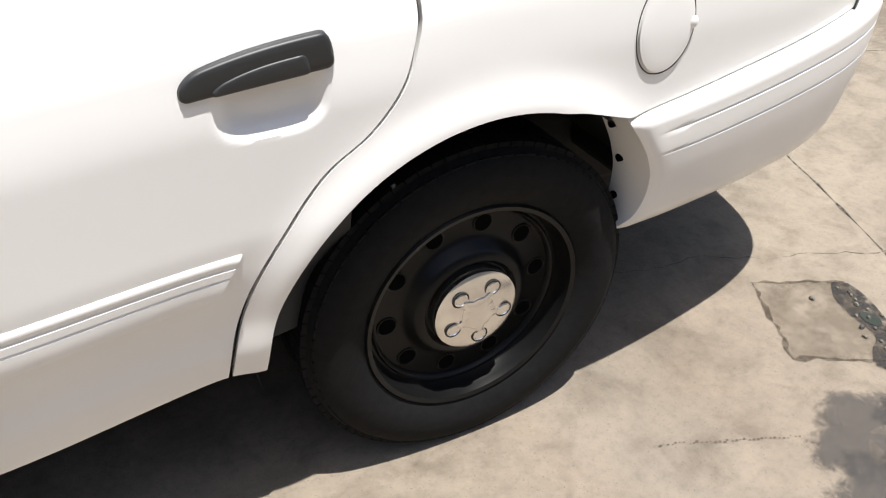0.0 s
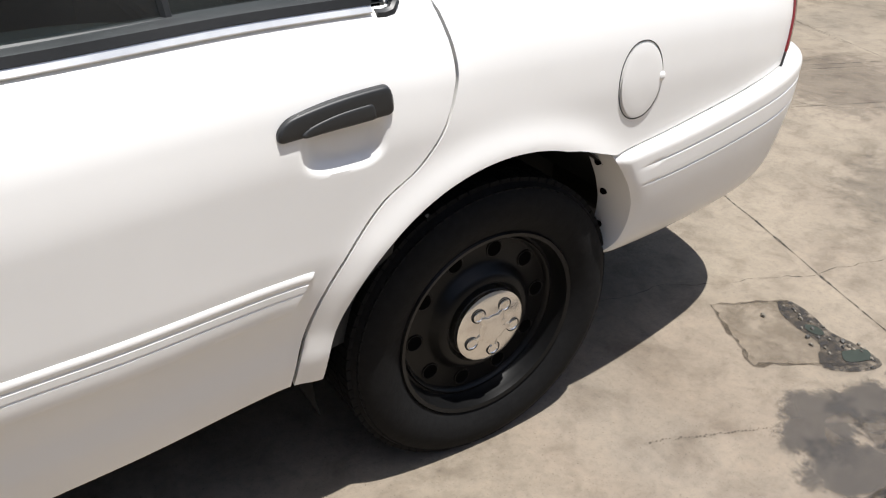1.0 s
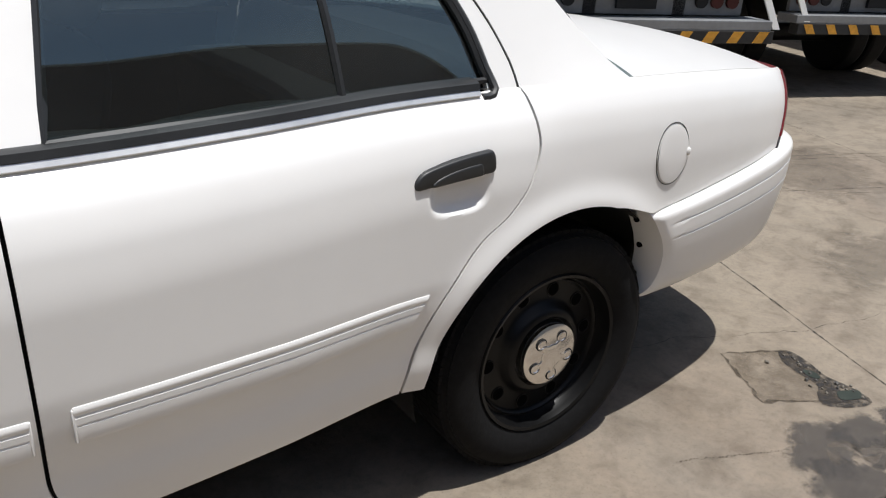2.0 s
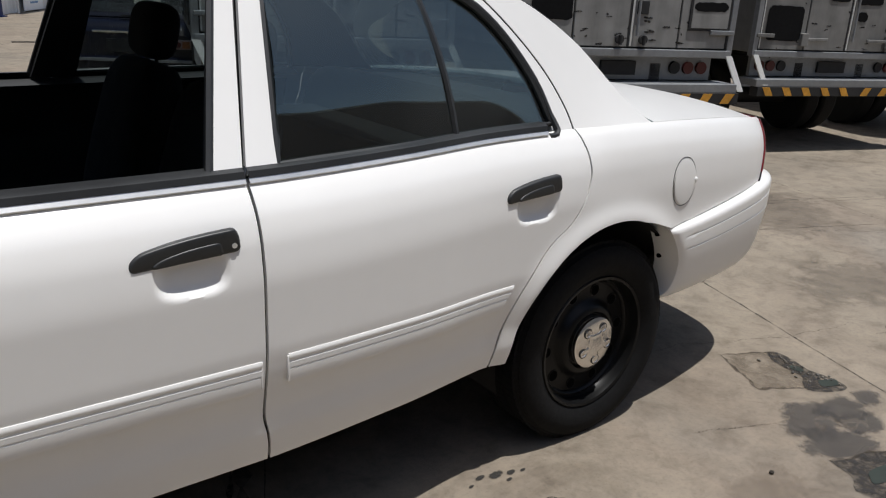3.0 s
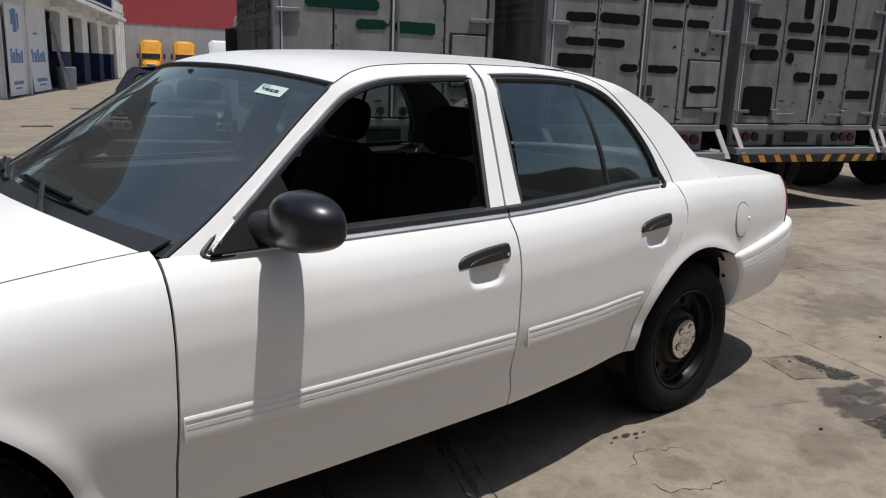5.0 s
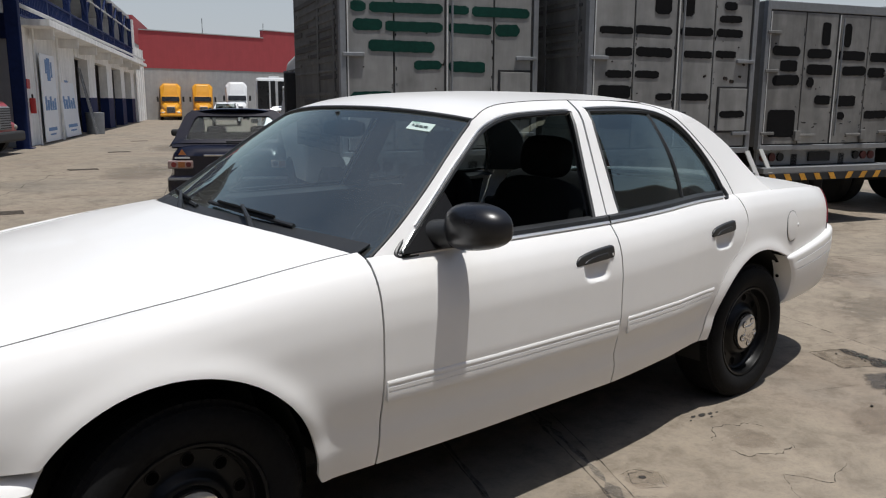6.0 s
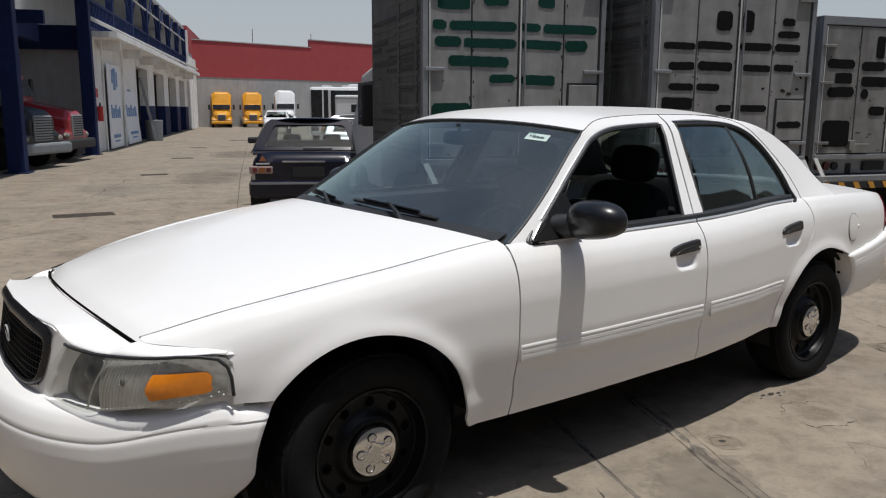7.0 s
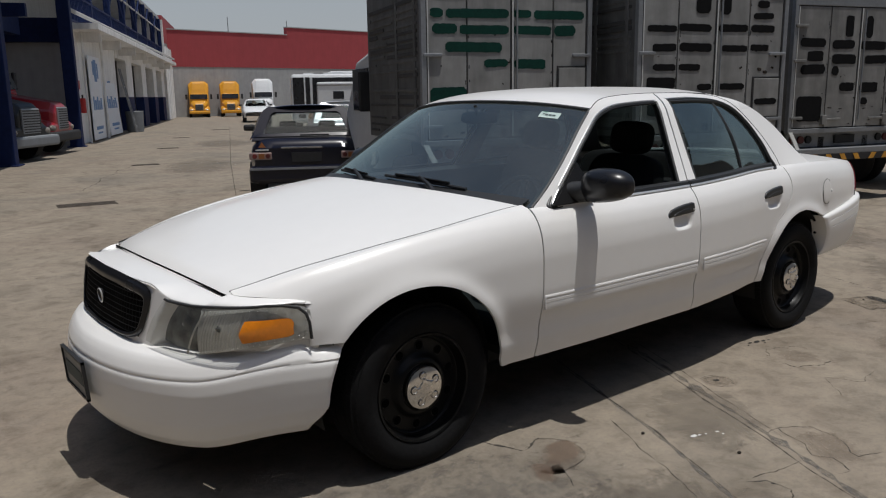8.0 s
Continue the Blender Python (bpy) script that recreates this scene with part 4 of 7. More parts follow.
        obj("lamp_lens", *sheet(0.415, 0.866, -0.006, slant=0.088), HAZE, h, "slightly hazed clear headlamp lens")
        obj("lamp_divider", *sheet(0.639, 0.645, 0.002, 0.004, 0.004, skew=0.052), REFLECTOR, h)
        obj("amber_reflector", *sheet(0.772, 0.840, -0.012, up=0.024, drop=0.042, out=0.004, ends=0.10, nu=40), AMBER, h, "orange side reflector")
        for k in range(14):
            y = 0.655 + 0.0085 * k
            obj("lens_rib", *sheet(y, y + 0.0035, 0.0145, 0.008, 0.012, skew=0.02, nu=2), BRIGHT, h)
        bead_bm = bmesh.new()
        bmesh.ops.create_icosphere(bead_bm, subdivisions=1, radius=1.0)
        bead_me = bpy.data.meshes.new("bead")
        bead_bm.to_mesh(bead_me)
        bead_bm.free()
        bead_me.materials.append(REFLECT_BEAD)

        def bead(y, z, r):
            end = 1 - min(max((y - 0.79) / 0.066, 0), 1)
            b = new("bead", bead_me)
            b.parent = h
            b.matrix_basis = Matrix.Translation((nose(y) + 0.030 * end * (z - 0.585) / 0.19 - 0.017 * end, s * (y + 0.004 * (1 - end)), z)) @ Matrix.Diagonal((r, r, r, 1))
        for k in range(24):
            y = 0.645 + 0.0092 * k
            bead(y, foot_z(y) + 0.009, 0.0036)
        for k in range(10):
            y = 0.770 + 0.0082 * k
            bead(y, foot_z(y) + 0.019, 0.0030)
        for k in range(9):
            bead(0.851, 0.662 + 0.010 * k, 0.0028)
        for k in range(14):
            y = 0.66 + 0.0135 * k
            bead(y, lamp_top(y) - 0.016, 0.0028)
        for y, z, r, d, mat in ((0.705, 0.695, 0.013, 0.012, SMOKE), (0.705, 0.695, 0.007, 0.003, CHROME), (0.545, 0.69, 0.046, 0.066, SMOKE), (0.545, 0.69, 0.016, 0.050, REFLECTOR)):
            bm = bmesh.new()
            bmesh.ops.create_uvsphere(bm, u_segments=18, v_segments=12, radius=r, matrix=Matrix.Translation((nose(y) + d, s * y, z)) @ Matrix.Diagonal((0.5, 1.0, 1.0, 1)))
            bm_obj("bulb_seat", bm, mat, h)
        rim = [(nose(y) + 0.016, s * y, lamp_top(y) - 0.001) for y in np.linspace(0.505, 0.79, 22)]
        rim += [(-3.545, s * 0.808, 0.775), (-3.49, s * 0.835, 0.772), (-3.44, s * 0.853, 0.760), (-3.415, s * 0.862, 0.735), (-3.404, s * 0.866, 0.70), (-3.400, s * 0.868, 0.640)]
        bm = bmesh.new()
        pipe(bm, rim, 0.0055, 6)
        bm_obj("seal", bm, BLACK, h)


build_front()


# rear end
def build_rear():
    def deck(u, v):
        k = 2 * v - 1
        x0 = 0.20 + 0.22 * (1 - k * k)
        x1 = 1.03 + 0.12 * (1 - k * k)
        x = x0 + (x1 - x0) * u
        xs = 0.20 + 0.83 * u
        y = side_y(xs, shoulder(xs)) + 0.002
        return (x, k * y, shoulder(xs) + 0.03 * (1 - abs(k) ** 2.2) - 0.03 * max(0, (u - 0.85) / 0.15) ** 2)

    obj("trunk_lid", *grid(deck, 30, 30), WHITE, car, thick=-0.012, middle=CORE)

    def back(u, v):
        k = 2 * v - 1
        x = 1.03 + 0.12 * (1 - k * k)
        y = k * (0.60 + 0.03 * (1 - u))
        return (x + 0.03 * math.sin(u * math.pi), y, 0.97 + 0.03 * (1 - abs(k) ** 2.2) + (0.74 - 0.97) * u)

    obj("rear_panel", *grid(back, 10, 24), WHITE, car, thick=-0.01, middle=CORE)
    edge_x = curve1([(0.70, 0.95), (0.765, 0.96), (0.9, 1.0), (1.0, 1.02)])

    def wrap_lamp(z0, z1, out, s):
        def lamp(u, v):
            z = z0 + (z1 - z0) * v
            x = edge_x(z) - 0.012
            y = side_y(x, z) + out + 0.009
            q = path2([(x, y), (x + 0.022, y - 0.012), (x + 0.05, y - 0.05), (x + 0.085, y - 0.13), (x + 0.12, y - 0.30)])(u)
            return (q.x, s * q.y, z)
        return grid(lamp, 20, 10)

    for s in (-1, 1):
        obj("tail_lamp", *wrap_lamp(0.80, 0.985, -0.002, s), REDLENS, car, "red wraparound tail lamp", middle=CORE, thick=-0.02)
        obj("tail_lamp_base", *wrap_lamp(0.762, 0.798, -0.004, s), BLACK, car, middle=CORE, thick=-0.02)
    # bumper, trimmed back to a curved edge behind the wheel
    half = [(0.262, -0.942), (0.45, -0.932), (0.70, -0.898), (0.93, -0.848), (1.09, -0.775), (1.19, -0.655), (1.245, -0.46), (1.27, -0.22), (1.275, 0.0)]
    plan = path2(half + [(x, -y) for x, y in half[-2::-1]])
    inset = curve1([(0.0, 0.075), (0.05, 0.045), (0.18, 0.018), (0.4, 0.002), (0.6, -0.008), (0.75, -0.012), (0.93, -0.012), (0.965, -0.008), (0.99, 0.004), (1.0, 0.03)])
    edge_back = curve1([(0.0, 0.035), (0.08, 0.058), (0.2, 0.078), (0.35, 0.084), (0.5, 0.078), (0.68, 0.056), (0.85, 0.026), (0.95, 0.006), (1.0, 0.0)])
    heights = [k / 34 for k in range(24)] + [0.68, 0.684, 0.690, 0.696, 0.70, 0.72, 0.76, 0.80, 0.836, 0.840, 0.846, 0.852, 0.856, 0.88, 0.91, 0.93, 0.95, 0.965, 0.978, 0.99, 1.0, 1.001]

    def skin(f, h, s, lip=None):
        u0 = edge_back(h) / 3.2
        w = u0 + (0.5 - u0) * f * 2
        p, q = plan(w), plan(min(w + 0.004, 1)) - plan(max(w - 0.004, 0))
        n = Vector((-q.y, q.x)).normalized()
        if n.dot(Vector((0.2 - p.x, -p.y))) < 0:
            n = -n
        d = (inset(h) if h <= 1 else min(0.17, 0.03 + 0.9 * f)) + 0.010 * max(0, 1 - f / 0.009) ** 2
        fade = min(max((p.x - 0.35) / 0.06, 0), 1)
        for c in (0.69, 0.846):
            d += 0.0035 * fade * max(0, 1 - abs(h - c) / 0.010)
        ztop = 0.701 + 0.073 * min(1, max(0, (p.x - 0.268) / 0.8))
        zbot = 0.41 - 0.005 * min(1, max(0, (p.x - 0.4) / 0.6))
        v = Vector((p.x + n.x * d, p.y + n.y * d, zbot + (ztop - zbot) * h))
        if lip is not None:
            v += Vector((-0.012 * lip * math.sin(math.pi * h) - 0.004 * lip, 0.088 * lip, -0.035 * lip * (1 - h)))
        return (v.x, s * -v.y, v.z)

    for s in (-1, 1):
        rows = [[skin(0.0, h, s, l) for h in heights] for l in (1.0, 0.7, 0.4, 0.15)] + [[skin(f, h, s) for h in heights] for f in [0.0, 0.002, 0.005, 0.009, 0.014, 0.02] + [0.03 + 0.47 * k / 50 for k in range(51)]]
        nh = len(heights)
        vs = [v for r in rows for v in r]
        fs = [(a * nh + b, a * nh + b + 1, (a + 1) * nh + b + 1, (a + 1) * nh + b) for a in range(len(rows) - 1) for b in range(nh - 1)]
        if s < 0:
            near = (vs, fs)
        else:
            bumper = obj("rear_bumper", *merge(near, (vs, fs)), WHITE, car, "white painted bumper with two ribs", middle=CORE, thick=-0.005)
        for h, l in ((0.88, 0.72), (0.60, 0.80), (0.30, 0.80)):
            x, y, z = skin(0.0, h, s, l)
            bm = bmesh.new()
            tube(bm, (x - 0.004, y, z), (x + 0.012, y, z), 0.0085, 12)
            bm_obj("bolt_hole", bm, HOLE, car)


build_rear()


# wheels
def lathe(prof, n=64):
    """Rings from (radius, depth) pairs round the y axis; depth grows towards the outside (-y)."""
    verts = [(r * math.cos(2 * math.pi * k / n), -d, r * math.sin(2 * math.pi * k / n)) for r, d in prof for k in range(n)]
    faces = [(i * n + k, i * n + (k + 1) % n, (i + 1) * n + (k + 1) % n, (i + 1) * n + k) for i in range(len(prof) - 1) for k in range(n)]
    return verts, faces


def build_wheel():
    w = empty("wheel")
    tyre = [(0.222, -0.12), (0.235, -0.135), (0.28, -0.14), (0.318, -0.125), (0.338, -0.095), (0.345, -0.07), (0.346, 0.0), (0.345, 0.05), (0.340, 0.078), (0.326, 0.100), (0.305, 0.110), (0.28, 0.113), (0.262, 0.109), (0.245, 0.102), (0.232, 0.094), (0.222, 0.085)]
    obj("tyre", *lathe(tyre, 72), RUBBER, w, "worn black tyre")
    bm = bmesh.new()
    for k in range(84):
        a = 2 * math.pi * k / 84
        add_box(bm, -0.0095, 0.0095, -0.098, -0.080, 0.312, 0.3305, Matrix.Rotation(a, 4, "Y"))
        for y0, y1, sh in ((0.045, 0.082, 0.0), (-0.02, 0.03, 0.02), (-0.075, -0.035, 0.0)):
            m = Matrix.Rotation(a + sh, 4, "Y")
            add_box(bm, -0.0115, 0.0115, -y1, -y0, 0.334, 0.3468, m)
    bm_obj("tread", bm, RUBBER, w, smooth=False)
    rim = [(0.226, -0.10), (0.224, 0.08), (0.231, 0.092), (0.227, 0.098), (0.218, 0.095), (0.215, 0.082), (0.212, 0.062), (0.207, 0.052), (0.203, 0.052), (0.199, 0.056), (0.196, 0.054), (0.192, 0.043), (0.142, 0.044), (0.131, 0.051), (0.121, 0.068), (0.112, 0.076), (0.101, 0.077), (0.092, 0.066), (0.0, 0.060)]
    obj("rim", *lathe(rim, 144), STEEL, w, "black painted steel rim")
    for k in range(10):
        a = 2 * math.pi * (k + 0.5) / 10
        c = Vector((0.166 * math.cos(a), 0, 0.166 * math.sin(a)))
        bm = bmesh.new()
        tube(bm, c + Vector((0, -0.020, 0)), c + Vector((0, -0.0452, 0)), 0.0185, 18)
        hole = bm_obj("vent_hole", bm, HOLE, w)
        bm = bmesh.new()
        pipe(bm, [c + Vector((0.0195 * math.cos(q), -0.0442, 0.0195 * math.sin(q))) for q in np.linspace(0, 2 * math.pi, 19)[:-1]], 0.0022, 6, True)
        bm_obj("pressed_lip", bm, STEEL, hole)
    cap = [(0.090, 0.060), (0.090, 0.088), (0.088, 0.094), (0.080, 0.098), (0.045, 0.103), (0.0, 0.105)]
    hub = obj("hub_cap", *lathe(cap, 60), CHROME, w, "dented chrome hub cap with five lug bosses")
    # a five-armed raised plate with a boss over each lug
    n = 100
    star = []
    for k in range(n):
        a = 2 * math.pi * k / n
        star.append((0.036 + 0.012 * max(0, math.cos(5 * a)) ** 1.5, a))
    vs = []
    for f, d in ((1.0, 0.0985), (1.0, 0.1045), (0.93, 0.1062), (0.5, 0.1066), (0.08, 0.1066)):
        vs += [(r * f * math.cos(a), -d, r * f * math.sin(a)) for r, a in star]
    fs = [(i * n + k, i * n + (k + 1) % n, (i + 1) * n + (k + 1) % n, (i + 1) * n + k) for i in range(4) for k in range(n)] + [tuple(range(4 * n, 5 * n))]
    obj("raised_plate", vs, fs, CHROME, hub)
    for k in range(5):
        a = 2 * math.pi * k / 5
        c = Vector((0.058 * math.cos(a), 0, 0.058 * math.sin(a)))
        vs, fs = lathe([(0.0150, 0.096), (0.0145, 0.1035), (0.0120, 0.1050), (0.0105, 0.1030), (0.0, 0.1025)], 18)
        obj("lug_boss", [Vector(v) + c for v in vs], fs, CHROME, hub)
        # thin dark ring round the foot of each boss
        bm = bmesh.new()
        pipe(bm, [c + Vector((0.0165 * math.cos(q), -0.1015, 0.0165 * math.sin(q))) for q in np.linspace(0, 2 * math.pi, 19)[:-1]], 0.0016, 6, True)
        bm_obj("boss_dark_ring", bm, DARK, hub)
    return w


wheel = build_wheel()
wheel.parent = car
WHEEL_Y = 0.80
wheel.matrix_basis = pose(0, -WHEEL_Y, Z_HUB, 0, 12, 0)
for x, s, spin in ((X_F, -1, 40), (0, 1, 0), (X_F, 1, 25)):
    copy_thing(wheel, pose(x, s * WHEEL_Y, Z_HUB, 0, spin, 0 if s < 0 else 180))


# ---- the sedan's trim, glass and inside ----
def sweep(name, xs, yz, prof, mat, parent, label="", s=-1, slant=0.0):
    """A strip along x: at each x its base point (y, z), and a profile of (out, up)."""
    n = len(prof) - 1
    pts = [(x, *yz(x)) for x in xs]

    def g(u, v):
        x, y, z = pts[round(u * (len(pts) - 1))]
        o, h = prof[round(v * n)]
        return (x - slant * u**6 * (1 - h / 0.056), s * (y + o), z + h)

    return obj(name, *grid(g, len(pts) - 1, n), mat, parent, label)


RIDGES = [(-0.004, -0.016), (0.0015, -0.015), (0.004, -0.008), (0.0045, 0.010), (0.0048, 0.0165), (0.003, 0.018), (0.003, 0.020), (0.0055, 0.022), (0.006, 0.034), (0.004, 0.0365), (0.004, 0.0385), (0.0065, 0.042), (0.0065, 0.050), (0.004, 0.055), (-0.004, 0.056)]


def build_trim():
    for k, s in enumerate((-1, 1)):
        fd, rd = front_doors[k], rear_doors[k]
        for door, x0, x1, hx, hz in ((fd, -2.322, -1.214, -1.469, 0.878), (rd, -1.150, -0.430, -0.477, 0.876)):
            xs = list(np.linspace(x0, x1, 40))
            sweep("side_moulding", xs, lambda x: (side_y(x, 0.615), 0.582 + (0.003 if x > -1.2 else 0)), RIDGES, WHITE, door, "white ribbed door moulding", s, 0.035 if door is rd else 0.0)
            for xe in (x0, x1) if door is fd else (x0,):
                bm = bmesh.new()
                y = side_y(xe, 0.615)
                add_box(bm, xe - 0.003, xe + 0.003, s * (y - 0.004), s * (y + 0.006), 0.572, 0.636)
                bm_obj("moulding_end", bm, WHITE, door, bevel=0.002)
            # handle: a bezel with a rounded tail, and a flatter grip plate let into its lower half
            length = 0.222 if door is fd else 0.206

            def pad(name, u0, u1, low, high, proud, rise, parent, mat=BLACK):
                """A thick plate with rolled edges between two lines along the door."""
                n, rings = 28, ((1.0, 0.0), (1.0, 0.62), (0.95, 0.88), (0.84, 1.0), (0.55, 1.06), (0.2, 1.08))
                us = [0.5 - 0.5 * math.cos(math.pi * k / n) for k in range(n + 1)]
                edge = [(q, low(q)) for q in us] + [(q, high(q)) for q in us[::-1]]
                vs, cu = [], 0.5 * (u0 + u1)
                for r, out in rings:
                    for q, h in edge:
                        mid = 0.5 * (low(q) + high(q))
                        u = u0 + (u1 - u0) * q
                        inset = 0.004 * (1 - r) / 0.16 if r > 0.8 else 0.004
                        x = hx + length * u + (inset if q < 0.5 else -inset) * abs(2 * q - 1) ** 3
                        z = hz + mid + (h - mid) * r
                        vs.append((x, s * (side_y(x, 0.93) + proud + rise * out), z))
                m = len(edge)
                fs = [(i * m + k, i * m + (k + 1) % m, (i + 1) * m + (k + 1) % m, (i + 1) * m + k) for i in range(len(rings) - 1) for k in range(m)]
                last = (len(rings) - 1) * m
                fs += [(last + k, last + k + 1, last + m - 2 - k, last + m - 1 - k) for k in range(n)]
                return obj(name, vs, fs, mat, parent)

            def cap(q, r0, r1):
                """Rounds the two ends of a plate."""
                return min(1, math.sqrt(max(0, 1 - (1 - min(q / r0, 1)) ** 2))) * min(1, math.sqrt(max(0, 1 - (1 - min((1 - q) / r1, 1)) ** 2)))

            low = lambda q: 0.003 + 0.012 * q + 0.010 * (1 - cap(q, 0.05, 0.05))
            high = lambda q: 0.016 + 0.010 * q + (0.018 + 0.021 * (1 - (1 - q) ** 2.4)) * cap(q, 0.14, 0.07)
            handle = pad("handle", 0.0, 1.0, low, high, 0.0, 0.015, door)
            handle["label"] = "black plastic pull handle"
            pad("grip", 0.19, 0.83, lambda q: 0.006 + 0.0078 * q + 0.004 * (1 - cap(q, 0.06, 0.05)), lambda q: 0.012 + 0.008 * q + (0.005 + 0.017 * (1 - (1 - q) ** 2.8)) * cap(q, 0.14, 0.08), 0.007, 0.0115, handle, BLACK)
            if door is fd:
                bm = bmesh.new()
                y = side_y(hx + 0.207, 0.93) + 0.012
                tube(bm, (hx + 0.207, s * y, hz + 0.030), (hx + 0.207, s * (y + 0.006), hz + 0.030), 0.0055, 16)
                bm_obj("key_cylinder", bm, BRIGHT, handle, "small bright key cylinder")
        # waist strips: rubber and bright line
        for door, x0, x1 in ((fd, -2.185, -1.204), (rd, -1.196, -0.270)):
            xs = list(np.linspace(x0, x1, 24))
            base = lambda x: (half_width(x) - 0.082, shoulder(x) - 0.011)
            sweep("waist_seal", xs, base, [(-0.04, 0.036), (-0.010, 0.035), (0.002, 0.030), (0.006, 0.017), (0.002, 0.014), (0.002, 0.004), (-0.01, 0.0)], BLACK, door, "", s)
            sweep("waist_trim", xs, base, [(0.0, 0.003), (0.010, 0.004), (0.0105, 0.006), (0.004, 0.016), (0.0, 0.017)], BRIGHT, door, "thin bright waist trim", s)
        # rear door glass with its divider and seal
        rt = path2(R_TOP)
        glass_f = coons(path2([(-1.118, 1.042), R_TOP[-1]]), path2(R_TOP[:5]), path2([(-1.118, 1.042), (-1.05, 1.442)]), path2(R_TOP[4:][::-1]))

        def pane(u, v):
            p = glass_f(u, v)
            return (p.x, s * (cab_y(p.x, p.y) - 0.012 + 0.034 * math.sin(math.pi * v) * (1 - u**4)), p.y)

        g = obj("rear_door_glass", *grid(pane, 30, 30), TINT, rd, "dark tinted door glass", thick=0.0)
        bm = bmesh.new()
        ring = [rt(k / 30) for k in range(31)] + [Vector(R_TOP[-1]).lerp(Vector((-1.118, 1.042)), k / 12) for k in range(1, 13)] + [Vector((-1.118 + 0.068 * k / 8, 1.042 + 0.40 * k / 8)) for k in range(1, 8)]
        ring.append(ring[0])
        pipe(bm, [(a.x, s * (cab_y(a.x, a.y) - 0.004), a.y) for a in ring[:-1]], 0.0085, 6, True)
        bm_obj("glass_seal", bm, BLACK, rd)
        bm = bmesh.new()
        out = [p + (Vector((-0.9, 1.25)) - p).normalized() * -0.021 for p in [rt(k / 30) for k in range(30)]]
        pipe(bm, [(a.x, s * (cab_y(a.x, a.y) - 0.001), a.y) for a in out], 0.0034, 6)
        bm_obj("bright_surround", bm, BRIGHT, rd, "thin bright window surround")
        bm = bmesh.new()
        rim = [p + (Vector((-0.9, 1.25)) - p).normalized() * -0.010 for p in [rt(k / 30) for k in range(29)]]
        corner = path2([tuple(p) for p in rim] + [(-0.222, 1.052), (-0.229, 1.037), (-0.246, 1.032), (-0.262, 1.033)])
        pipe(bm, [(p.x, s * (cab_y(p.x, max(p.y, 1.03)) - 0.002 + 0.012 * min(max((1.09 - p.y) / 0.05, 0), 1)), p.y) for p in [corner(k / 70) for k in range(71)]], 0.0095, 8)
        bm_obj("corner_seal", bm, BLACK, rd, "thick black rubber round the window corner")
        bm = bmesh.new()
        bars = [(-0.618 + 0.030 * q / 8, 1.43 - 0.37 * q / 8) for q in range(9)]
        pipe(bm, [(x, s * (cab_y(x, z) - 0.012 + 0.030 * math.sin(math.pi * min(max((z - 1.055) / 0.37, 0), 1))), z) for x, z in bars], 0.009, 6)
        bm_obj("glass_divider", bm, BLACK, rd)
        # front window seal and mirror sail
        bm = bmesh.new()
        ft = path2(F_TOP)
        ring = [ft(k / 40) for k in range(41)] + [Vector((-1.165 - 0.11 * k / 8, 1.44 - 0.41 * k / 8)) for k in range(1, 9)]
        pipe(bm, [(a.x, s * (cab_y(a.x, a.y) - 0.006), a.y) for a in ring], 0.0095, 6)
        bm_obj("window_seal", bm, BLACK, fd)
        bm = bmesh.new()
        pipe(bm, [(a.x - 0.010, s * (cab_y(a.x - 0.010, a.y + 0.012) + 0.002), a.y + 0.012) for a in ring[4:41]], 0.004, 6)
        bm_obj("bright_surround", bm, BRIGHT, fd, "thin bright window surround")
        bm = bmesh.new()
        corner = path2([(-2.150, 1.000), (-2.200, 0.998), (-2.220, 1.001), (-2.228, 1.010), (-2.206, 1.030), (-2.108, 1.104)])
        pipe(bm, [(p.x, s * (half_width(p.x) - 0.080 - (p.y - 1.0) * 0.76), p.y) for p in [corner(k / 30) for k in range(31)]], 0.0075, 8)
        bm_obj("corner_seal", bm, BLACK, fd)
        bm = bmesh.new()
        corner = path2([(-2.120, 1.012), (-2.180, 1.010), (-2.198, 1.012), (-2.204, 1.018), (-2.186, 1.032), (-2.11, 1.090)])
        pipe(bm, [(p.x, s * (half_width(p.x) - 0.074 - (p.y - 1.0) * 0.66), p.y) for p in [corner(k / 30) for k in range(31)]], 0.0035, 6)
        bm_obj("corner_trim", bm, BRIGHT, fd, "thin bright corner trim")
        sail = [(-2.214, 1.004), (-2.09, 1.098), (-1.985, 1.175), (-1.965, 1.10), (-1.96, 1.012)]
        obj("mirror_sail", [(x, s * (cab_y(x, z) + 0.004), z) for x, z in sail], [(0, 1, 2, 3, 4)], GRILLE, fd, "black mirror mounting corner", thick=0.02, smooth=False)
    # fuel door on the near side only
    bm = bmesh.new()
    cx, cz = 0.318, 0.852
    ring_in, ring_out = [], []
    for k in range(49):
        a = 2 * math.pi * k / 48
        x, z = cx + 0.066 * math.copysign(abs(math.cos(a)) ** 0.9, math.cos(a)), cz + 0.080 * math.sin(a)
        ring_in.append((x, -side_y(x, z) - 0.0005, z))
    pipe(bm, ring_in[:-1], 0.0010, 6, True)
    bm_obj("fuel_door_gap", bm, DARK, car)
    vs, fs = [], []
    for r in range(8):
        for k in range(48):
            a = 2 * math.pi * k / 48
            x, z = cx + 0.062 * r / 7 * math.cos(a), cz + 0.076 * r / 7 * math.sin(a)
            vs.append((x, -side_y(x, z) - 0.004 - 0.0015 * (1 - (r / 7) ** 8), z))
    for r in range(7):
        for k in range(48):
            fs.append((r * 48 + k, r * 48 + (k + 1) % 48, (r + 1) * 48 + (k + 1) % 48, (r + 1) * 48 + k))
